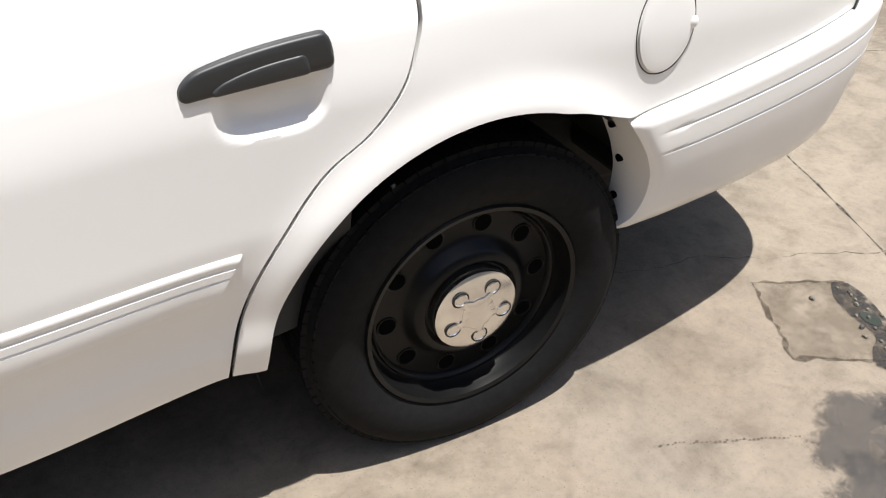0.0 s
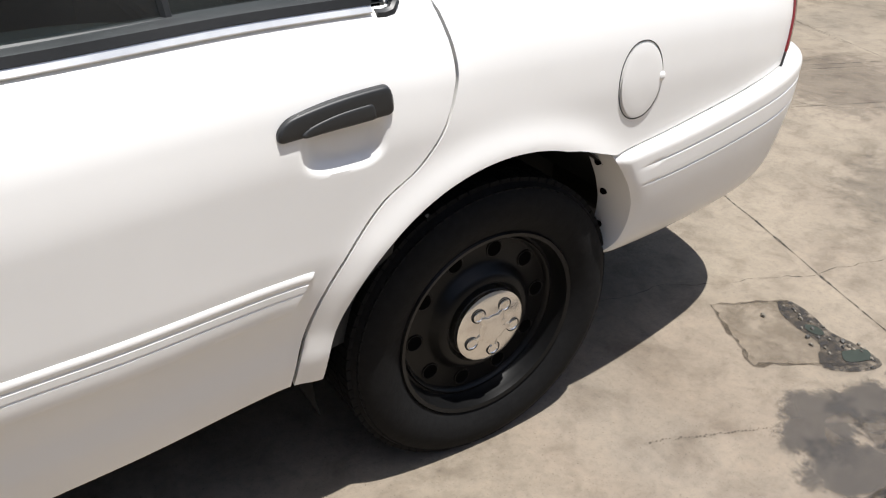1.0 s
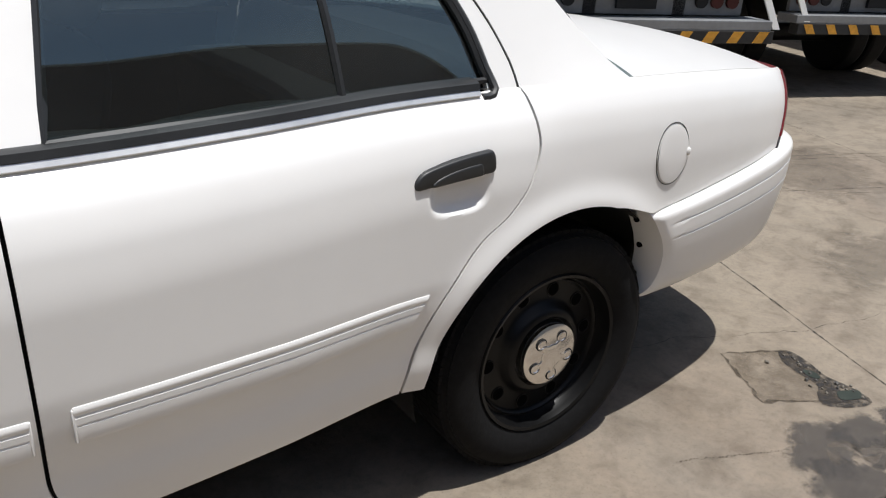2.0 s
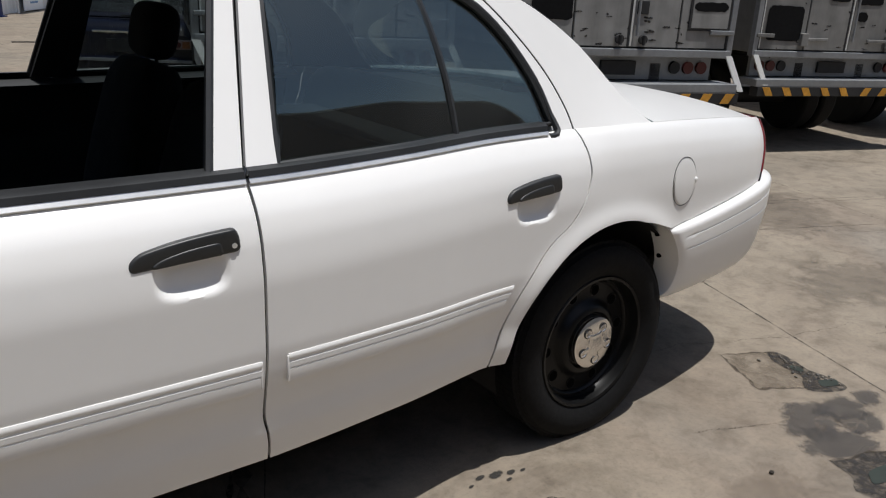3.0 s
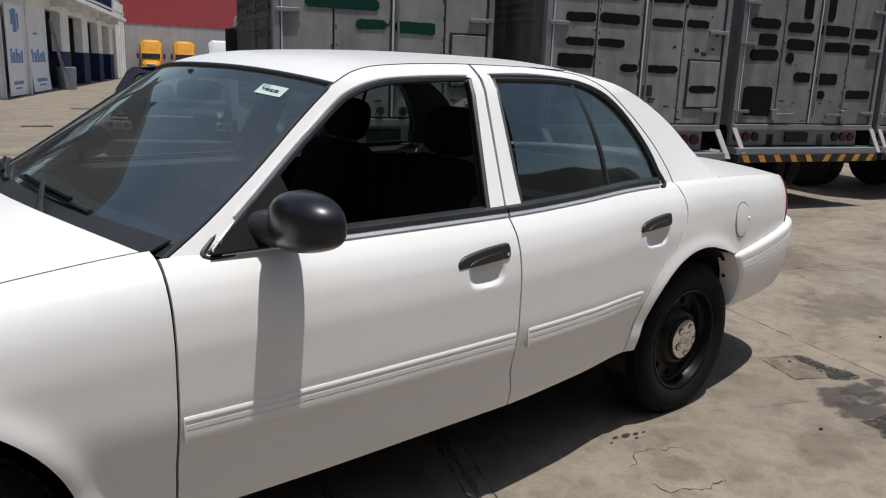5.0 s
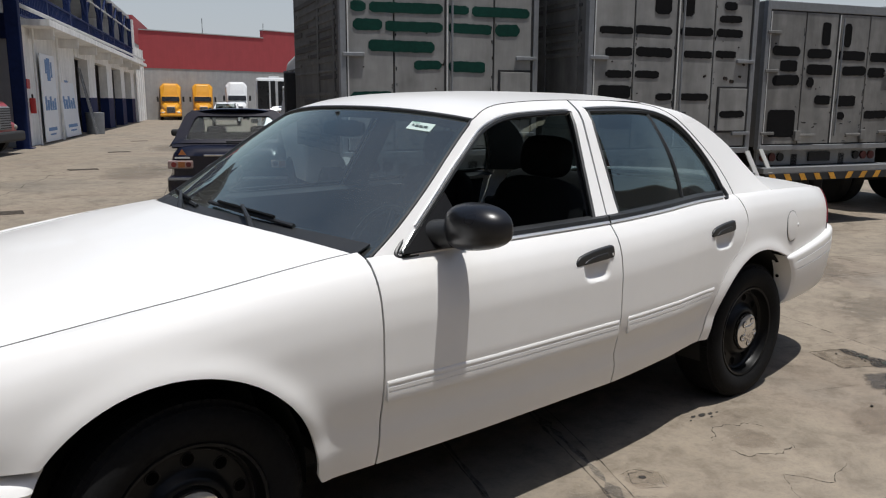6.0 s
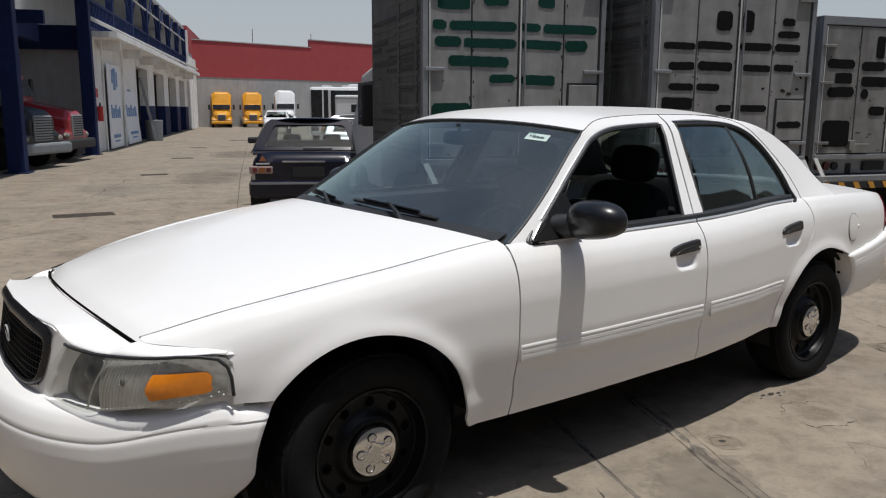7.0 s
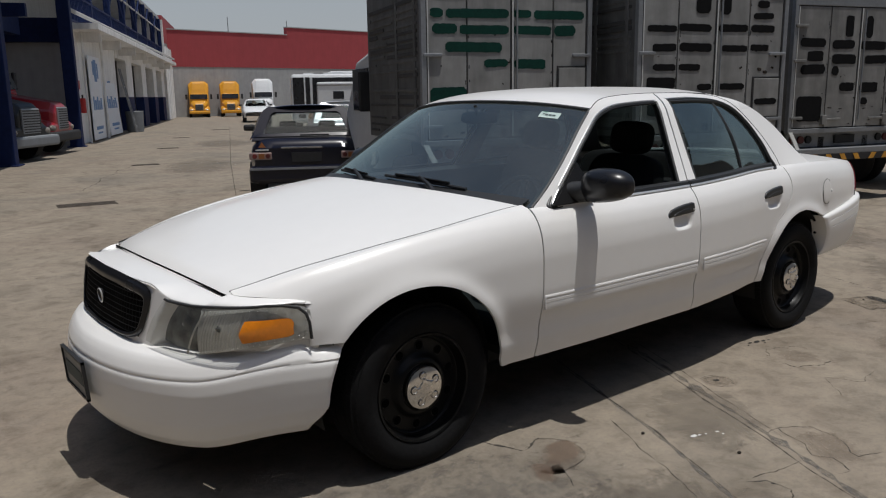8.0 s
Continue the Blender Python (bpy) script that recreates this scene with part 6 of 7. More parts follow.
    for xl in (0.20, 0.33, 0.46, W - 0.46, W - 0.33, W - 0.20):
        bm = bmesh.new()
        tube(bm, m @ Vector((xl, 0.10, zl - 0.09)), m @ Vector((xl, 0.075, zl - 0.09)), 0.05, 18)
        bm_obj("round_lamp", bm, LAMPRED if abs(xl - W / 2) > W / 2 - 0.4 else FRAMEBLACK, t, "dark red round lamp")
    box("plate_holder", W * 0.42, W * 0.58, 0.07, 0.10, zl - 0.15, zl - 0.04, FRAMEBLACK, t, bevel=0.004, m=m)
    box("bumper_step", 0.04, W + 0.04, -0.10, 0.16, zl - 0.27, zl - 0.20, ALU, t, "dull bumper step", 0.006, m)
    bar = box("bumper", 0.06, W + 0.06, -0.11, 0.0, zl - 0.36, zl - 0.27, FRAMEBLACK, t, "black bumper with yellow stripes", 0.004, m)
    for k in range(9):
        xc = 0.16 + (W - 0.15) * k / 8.6
        s = 0.05 if k < 4.5 else -0.05
        obj("stripe", [m @ Vector(p) for p in ((xc, -0.113, zl - 0.355), (xc + 0.085, -0.113, zl - 0.355), (xc + 0.085 - s, -0.113, zl - 0.275), (xc - s, -0.113, zl - 0.275))], [(0, 1, 2, 3)], STRIPE, bar, smooth=False, thick=0.003)
    for xe, d in ((0.0, 0.12), (W - 0.06, 0.12)):
        obj("corner_reflector", [m @ Vector(p) for p in ((xe, -0.03, zl + 0.02), (xe + 0.06, -0.03, zl + 0.02), (xe + 0.06 + d, -0.09, zl - 0.26), (xe + d, -0.09, zl - 0.26))], [(0, 1, 2, 3)], REFLECT, t, "worn white slanted strip", smooth=False, thick=0.012)
    # chassis, axle and twin wheels
    bm = bmesh.new()
    for xc in (W * 0.32, W * 0.68):
        add_box(bm, xc - 0.05, xc + 0.05, 0.1, length + 1.6, zl - 0.32, zl - 0.06, m)
    bm_obj("chassis_rail", bm, FRAMEBLACK, t, smooth=False)
    r = 0.40
    for xc in (0.22, 0.47, W - 0.47, W - 0.22):
        bm = bmesh.new()
        tube(bm, m @ Vector((xc - 0.10, 1.25, r)), m @ Vector((xc + 0.10, 1.25, r)), r, 32)
        bm_obj("tyre", bm, TRUCKTYRE, t, bevel=0.03)
    bm = bmesh.new()
    tube(bm, m @ Vector((0.3, 1.25, r)), m @ Vector((W - 0.3, 1.25, r)), 0.09, 12)
    bm_obj("axle", bm, FRAMEBLACK, t)
    # cab ahead of the box
    c = length + 0.12
    prof = [(c, 0.55), (c, 1.95), (c + 0.2, 2.05), (c + 0.9, 1.95), (c + 1.45, 1.35), (c + 1.6, 1.2), (c + 1.65, 0.55)]
    vs = [m @ Vector((xx, yy, zz)) for xx in (0.1, W - 0.1) for yy, zz in prof]
    n = len(prof)
    fs = [tuple(range(n)), tuple(range(2 * n - 1, n - 1, -1))] + [(k, (k + 1) % n, n + (k + 1) % n, n + k) for k in range(n)]
    obj("cab", vs, fs, WHITEPAINT, t, "white truck cab", smooth=False, bevel=0.04)
    box("cab_side_window", 0.085, 0.105, c + 0.25, c + 1.05, 1.30, 1.85, GLOSSBLACK, t, bevel=0.004, m=m)
    box("cab_mirror", -0.10, 0.06, c - 0.02, c + 0.05, 1.30, 1.80, FRAMEBLACK, t, "black truck mirror", 0.02, m)
    bm = bmesh.new()
    tube(bm, m @ Vector((0.1, c + 0.2, 1.35)), m @ Vector((0.0, c + 0.02, 1.40)), 0.015, 8)
    tube(bm, m @ Vector((0.1, c + 0.2, 1.75)), m @ Vector((0.0, c + 0.02, 1.75)), 0.015, 8)
    bm_obj("mirror_bracket", bm, FRAMEBLACK, t)
    for xc in (0.2, W - 0.2):
        bm = bmesh.new()
        tube(bm, m @ Vector((xc - 0.11, c + 0.9, r)), m @ Vector((xc + 0.11, c + 0.9, r)), r, 28)
        bm_obj("tyre", bm, TRUCKTYRE, t, bevel=0.03)
    return t


GREEN_BARS = [(0.10, 0.24, 2.26, 2.35), (0.27, 0.97, 2.26, 2.35), (1.02, 1.23, 2.27, 2.35), (1.26, 1.86, 2.26, 2.35), (0.12, 0.39, 2.10, 2.20), (0.42, 0.97, 2.10, 2.19), (1.02, 1.46, 2.10, 2.19), (1.5, 1.76, 2.09, 2.20), (0.26, 0.89, 1.92, 2.02), (0.69, 0.96, 1.77, 1.85), (1.03, 1.40, 1.75, 1.85), (0.09, 0.49, 1.41, 1.57), (0.15, 0.48, 2.45, 2.58), (0.62, 0.88, 2.50, 2.62), (1.2, 1.38, 2.50, 2.62)]
BLACK_BARS = [(0.12, 0.49, 2.11, 2.18), (0.52, 0.94, 2.12, 2.20), (1.03, 1.43, 2.12, 2.20), (1.47, 1.80, 2.12, 2.20), (0.19, 0.49, 1.91, 1.99), (0.53, 0.95, 1.91, 2.0), (1.08, 1.43, 1.91, 1.98), (1.48, 1.73, 1.92, 1.99), (0.20, 0.49, 1.71, 1.78), (0.53, 0.81, 1.71, 1.78), (0.13, 0.49, 1.52, 1.64), (0.78, 0.97, 1.50, 1.57), (1.06, 1.42, 1.50, 1.57), (0.73, 0.92, 2.31, 2.50), (1.05, 1.19, 2.30, 2.52), (1.55, 1.71, 2.38, 2.46), (1.50, 1.78, 2.26, 2.33), (1.56, 1.88, 1.33, 1.40), (0.15, 0.49, 1.23, 1.45)]
FAR_BARS = [(0.12, 0.54, 2.02, 2.13), (0.65, 1.03, 2.00, 2.11), (1.14, 1.58, 1.99, 2.10), (1.67, 2.03, 1.98, 2.09), (0.25, 0.51, 1.84, 1.97), (0.66, 1.07, 1.81, 1.93), (1.23, 1.62, 1.81, 1.92), (1.65, 1.95, 1.79, 1.91), (0.15, 0.56, 1.68, 1.80), (0.67, 0.79, 1.66, 1.78), (0.82, 1.07, 1.46, 1.57), (1.17, 1.49, 1.44, 1.57), (1.21, 1.33, 1.28, 1.37), (1.66, 2.05, 1.29, 1.39), (0.12, 0.54, 1.08, 1.40), (0.86, 0.99, 2.15, 2.42), (1.21, 1.33, 2.14, 2.42)]
box_truck("box_truck", 0.16, 3.2, 18, 1.96, 1.03, 3.0, 2.0, GREEN_BARS, GREENPAINT, "grey box truck with dark green painted-over bars", (0.50, 1.0, 1.49), (1.56, 1.88, 1.33, 1.76), True)
box_truck("box_truck", 2.145, 2.075, 18, 1.98, 1.03, 3.0, 3.6, BLACK_BARS, OVERPAINT, "grey box truck with black painted-over bars", (0.51, 1.0, 1.45), (1.55, 1.90, 1.20, 1.62), True)
box_truck("box_truck", 5.1, 1.95, 18, 2.16, 0.985, 2.63, 3.6, FAR_BARS, OVERPAINT, "grey box truck with black bars and striped bumper", (0.605, 1.115, 1.625), None, False, GREYDARK, True)


def chips(truck, x, y, heading, spots):
    m = pose(x, y, 0, 0, 0, -heading)
    for k, (cx, cz, r) in enumerate(spots):
        patch("rust_spot", m, cx - r, cx + r, cz - r * 0.6, cz + r * 0.6, RUST, truck, 40 + k, -0.0095)


rusty = random.Random(8)
chips(bpy.data.objects["box_truck"], 0.16, 3.2, 18, [(rusty.uniform(0.1, 1.85), rusty.uniform(1.1, 2.2), rusty.uniform(0.006, 0.014)) for k in range(14)])
chips(bpy.data.objects["box_truck.001"], 2.145, 2.075, 18, [(1.62, 1.72, 0.03), (1.70, 1.69, 0.03), (1.80, 1.74, 0.02), (1.84, 1.86, 0.016), (1.36, 1.74, 0.02), (1.56, 1.92, 0.012)] + [(rusty.uniform(0.1, 1.85), rusty.uniform(1.1, 2.2), rusty.uniform(0.006, 0.012)) for k in range(14)])
chips(bpy.data.objects["box_truck.002"], 5.1, 1.95, 18, [(rusty.uniform(0.1, 2.0), rusty.uniform(0.9, 2.2), rusty.uniform(0.006, 0.014)) for k in range(12)])
box_truck("box_truck", 7.75, 1.45, 18, 2.1, 0.95, 2.75, 3.4, FAR_BARS[4:9], OVERPAINT, "grey box truck at the end of the row", (0.48, 1.02, 1.47), None, True)


# ---- yard: workshop building along its far side ----
BLUE = plain("dark_blue_painted_steel", (0.009, 0.019, 0.075), 0.7, grain=0.25, scale=8, spec=0.2)
WALLGREY = plain("grey_plaster_wall", (0.38, 0.38, 0.375), 0.85, grain=0.12, scale=3, bump=0.05, streak=0.1)
WALLWHITE = plain("dirty_white_plaster", (0.78, 0.77, 0.75), 0.8, grain=0.12, scale=4, bump=0.04, streak=0.15)
REDWALL = plain("faded_red_wall_paint", (0.36, 0.055, 0.062), 0.8, grain=0.10, scale=1.5, bump=0.03, streak=0.07)
# the shade deep inside the bays is put into this colour
BAYSHADE = plain("shade_dark_bay_wall", (0.06, 0.06, 0.065), 0.9, grain=0.2, scale=3)
BROWNWALL = plain("dark_brown_wall", (0.085, 0.062, 0.055), 0.85, grain=0.2, scale=2, bump=0.03)
BANNER = plain("white_banner_vinyl", (0.80, 0.83, 0.86), 0.5, grain=0.05, scale=3)
BANNERBLUE = plain("blue_banner_print", (0.10, 0.24, 0.48), 0.5, grain=0.1, scale=6)
YELLOW = plain("orange_yellow_truck_paint", (0.68, 0.31, 0.015), 0.35, grain=0.1, scale=4, coat=0.4)
TRUCKRED = plain("deep_red_truck_paint", (0.32, 0.012, 0.02), 0.3, grain=0.1, scale=4, coat=0.5)
TRUCKDARK = plain("near_black_truck_paint", (0.008, 0.009, 0.011), 0.35, grain=0.1, scale=4, coat=0.15, spec=0.3)
NAVY = plain("dark_navy_car_paint", (0.007, 0.008, 0.018), 0.2, grain=0.1, scale=5, spec=0.35, coat=0.2)
SILVER = plain("silver_car_paint", (0.52, 0.53, 0.54), 0.3, 0.3, grain=0.05, scale=5, coat=0.4)
EXTRED = plain("extinguisher_red", (0.42, 0.02, 0.02), 0.4, grain=0.1, scale=10)
GREYBIN = plain("grey_drum_plastic", (0.18, 0.19, 0.20), 0.6, grain=0.15, scale=8)
BM = pose(1.96, 24.16, 0, 0, 0, -24.5)


def bld(name, x0, x1, y0, y1, z0, z1, mat, parent=None, label="", bevel=0.0):
    return box(name, x0, x1, y0, y1, z0, z1, mat, parent, label, bevel, BM)


def workshop():
    b = empty("workshop_building", None, label="long two-storey workshop with blue posts and open bays", category="building")
    # open truck bay with two blue posts, back wall and a ceiling coloured dark for shade
    for y, dx in ((-7.5, -0.08), (0.0, 0.0)):
        post = bld("post", -0.22 + dx, 0.16 + dx, y - 0.16, y + 0.16, 0.0, 8.5, BLUE, b, "dark blue steel post", 0.02)
        bld("base_plate", -0.30 + dx, 0.24 + dx, y - 0.24, y + 0.24, 0.0, 0.03, BLUE, post)
    bld("bay_back_wall", -9.3, -9.0, -16, 1.2, 0.0, 4.0, WALLGREY, b, "grey bay wall")
    bld("bay_side_wall", -9.0, -0.35, 0.9, 1.2, 0.0, 3.35, WALLGREY, b, "grey bay wall")
    bld("bay_beam", -1.6, -1.3, -16, -0.2, 3.5, 4.1, BLUE, b, "dark blue beam")
    bld("bay_beam", -9.0, -0.3, 0.55, 1.2, 3.35, 4.1, BLUE, b)
    # roof carried forward past the posts to keep the tractors in shade
    bld("bay_roof", -9.3, 0.9, -16, 0.9, 7.0, 7.2, BAYSHADE, b, "bay roof coloured dark for shade")
    bld("bay_upper_wall", -9.3, -9.0, -16, 1.2, 4.0, 7.0, BAYSHADE, b)
    bld("bay_wall_band", -8.99, -8.95, -16, 0.9, 3.3, 4.1, BLUE, b, "blue painted band")
    for y in (-14.0, -3.5):
        bld("roof_truss", -9.0, -0.3, y - 0.1, y + 0.1, 3.75, 4.1, BLUE, b)
    # ground floor with piers and openings, upper slab and gallery
    bld("front_wall", -0.45, -0.15, 1.2, 10.4, 0.0, 3.8, WALLWHITE, b, "dirty white wall")
    piers = [(13.4, 15.5), (19.4, 21.4), (25.2, 27.0), (30.4, 32.2)]
    for k, (a, c) in enumerate(piers):
        p = bld("pier", -0.5, -0.1, a, c, 0.0, 3.3, WALLWHITE, b, "white pier with a blue base")
        bld("pier_base", -0.515, -0.085, a - 0.015, c + 0.015, 0.0, 1.6, BLUE, b, "blue painted pier base")
    bld("lintel", -0.5, -0.1, 10.4, 33.0, 3.3, 3.8, WALLWHITE, b, "white lintel")
    bld("bay_back_wall", -8.3, -8.0, 1.2, 33, 0.0, 4.0, BAYSHADE, b)
    for y in (10.3, 15.4, 21.3, 26.9):
        bld("bay_divider", -8.0, -0.5, y - 0.1, y + 0.1, 0.0, 4.0, WALLGREY, b)
    bld("canopy", -8.3, 0.75, 1.2, 33, 3.8, 4.0, WALLWHITE, b, "white projecting slab")
    bld("end_wall", -8.3, 0.0, 33, 33.4, 0.0, 7.0, WALLWHITE, b)
    bld("gallery_wall", -4.3, -4.0, 1.2, 33, 4.0, 7.0, WALLGREY, b)
    bld("gallery_roof", -8.3, -0.2, 8.0, 33, 7.0, 7.2, WALLGREY, b)
    for k in range(8):
        bld("gallery_post", -0.35, -0.1, 1.0 + 4.5 * k, 1.25 + 4.5 * k, 4.0, 7.0, BLUE, b, "dark blue post")
    bld("handrail", -0.16, -0.1, 1.2, 33, 5.0, 5.07, BLUE, b, "blue handrail")
    bld("handrail", -0.16, -0.1, 1.2, 33, 4.10, 4.16, BLUE, b)
    for k in range(130):
        bld("baluster", -0.15, -0.11, 1.35 + 0.243 * k, 1.40 + 0.243 * k, 4.16, 5.0, BLUE, b)
    # raking struts, truss bars and pipes above the gallery and over the bay
    def strut(a, b, r, mat, lab=""):
        bm = bmesh.new()
        tube(bm, BM @ Vector(a), BM @ Vector(b), r, 8)
        bm_obj("strut", bm, mat, b_, lab)

    b_ = b
    for k in range(7):
        y = 1.4 + 4.5 * k
        strut((-0.22, y, 5.3), (-0.22, y + 2.2, 7.0), 0.06, BLUE)
        strut((-0.22, y + 4.3, 5.3), (-0.22, y + 2.2, 7.0), 0.06, BLUE)
        strut((-0.15, y, 6.2), (-0.15, y + 4.5, 6.2), 0.05, WALLGREY, "grey pipe")
        bld("slab_bracket", -0.1, 0.62, y + 1.0, y + 1.15, 3.45, 3.8, WALLWHITE, b)
    for k in range(8):
        strut((-8.8, -14 + 2 * k, 4.4), (-0.3, -14 + 2 * k, 5.3), 0.06, BLUE)
    strut((-0.2, -16, 5.3), (-0.2, 0.5, 5.3), 0.08, BLUE)
    strut((0.05, 0.4, 4.35), (0.6, 33, 4.25), 0.07, WALLGREY, "grey conduit")
    strut((0.02, 2.2, 0.0), (0.02, 2.2, 3.8), 0.04, WALLWHITE, "pale drain pipe")
    strut((0.02, 6.0, 0.0), (0.02, 6.0, 3.8), 0.05, WALLWHITE, "pale drain pipe")
    bm = bmesh.new()
    bmesh.ops.create_uvsphere(bm, u_segments=16, v_segments=10, radius=0.5, matrix=BM @ Matrix.Translation((0.5, 42.5, 4.7)) @ Matrix.Diagonal((1, 1, 0.6, 1)))
    bm_obj("yard_lamp", bm, WALLWHITE, b, "pale round yard lamp")
    strut((-0.3, 42.5, 4.9), (0.5, 42.5, 4.8), 0.06, WALLGREY)
    # the lower link building that runs on to the far wall
    bld("link_wall", -0.6, -0.2, 33.4, 47.5, 0.0, 5.6, WALLGREY, b, "grey link wall")
    bld("link_parapet", -0.62, -0.18, 35.0, 47.5, 5.6, 7.5, REDWALL, b, "faded red upper wall")
    for k in range(4):
        bm = bmesh.new()
        tube(bm, BM @ Vector((-0.05, 33.8 + 1.4 * k, 0)), BM @ Vector((-0.05, 33.8 + 1.4 * k, 5.2)), 0.12, 10)
        bm_obj("drain_pipe", bm, WALLWHITE, b, "pale drain pipe")


workshop()


def on_wall(name, y0, y1, z0, z1, lean, label):
    """A tall vinyl banner against the wall, its print as plain shapes."""
    m = BM @ pose(0.02, 0, 0, 0, lean, 0)
    t = box(name, -0.02, 0.02, y0, y1, z0, z1, BANNER, None, "", 0.01, m)
    tagged(t, label, "banner", "wall banners")
    h = z1 - z0
    for a, b, c, d in ((0.40, 0.62, 0.70, 0.96), (0.28, 0.38, 0.78, 0.94), (0.66, 0.76, 0.74, 0.92), (0.12, 0.22, 0.36, 0.52), (0.26, 0.40, 0.36, 0.48), (0.44, 0.56, 0.36, 0.52), (0.60, 0.72, 0.36, 0.47), (0.76, 0.88, 0.36, 0.50), (0.2, 0.8, 0.12, 0.16), (0.3, 0.7, 0.07, 0.09)):
        box("print", 0.022, 0.028, y0 + (y1 - y0) * a, y0 + (y1 - y0) * b, z0 + h * c, z0 + h * d, BANNERBLUE, t, m=m)
    return t


on_wall("banner", 2.9, 5.2, 0.05, 3.05, 0, "tall white vinyl banner with blue print")
on_wall("banner", 6.6, 9.7, 0.05, 3.1, -5, "white banner board leaning against the wall")


def drum(x, y):
    bm = bmesh.new()
    p = BM @ Vector((x, y, 0))
    tube(bm, p, p + Vector((0, 0, 0.95)), 0.36, 20, 0.40)
    t = bm_obj("waste_drum", bm, GREYBIN, bevel=0.02)
    tagged(t, "grey plastic waste drum beside the wall", "drum")


drum(0.35, 11.4)


def ladder():
    t = empty("step_ladder", None, label="dull aluminium ladder leaning on the wall", category="ladder")
    m = BM @ pose(0.5, 10.6, 0, 0, -11, 0)
    for y in (0.0, 0.42):
        box("rail", -0.03, 0.03, y - 0.02, y + 0.02, 0, 2.9, ALU, t, m=m)
    for k in range(9):
        box("rung", -0.02, 0.02, 0.02, 0.40, 0.28 + 0.3 * k, 0.31 + 0.3 * k, ALU, t, m=m)


ladder()


def extinguisher():
    t = empty("fire_extinguisher", None, label="red fire extinguisher hung on the white wall", category="extinguisher")
    bm = bmesh.new()
    p = BM @ Vector((-0.05, 1.75, 1.05))
    tube(bm, p, p + Vector((0, 0, 0.5)), 0.09, 14)
    bm_obj("cylinder", bm, EXTRED, t, bevel=0.02)
    bm = bmesh.new()
    tube(bm, p + Vector((0, 0, 0.5)), p + Vector((0, 0, 0.62)), 0.03, 8)
    bm_obj("valve", bm, FRAMEBLACK, t)
    s = bld("wall_sign", -0.15, -0.13, 1.55, 1.95, 1.85, 2.15, EXTRED)
    tagged(s, "small red sign plate on the white wall", "sign")


extinguisher()


LAMPGLASS = plain("dusty_lamp_glass", (0.22, 0.19, 0.16), 0.25, grain=0.4, scale=20, coat=0.3)


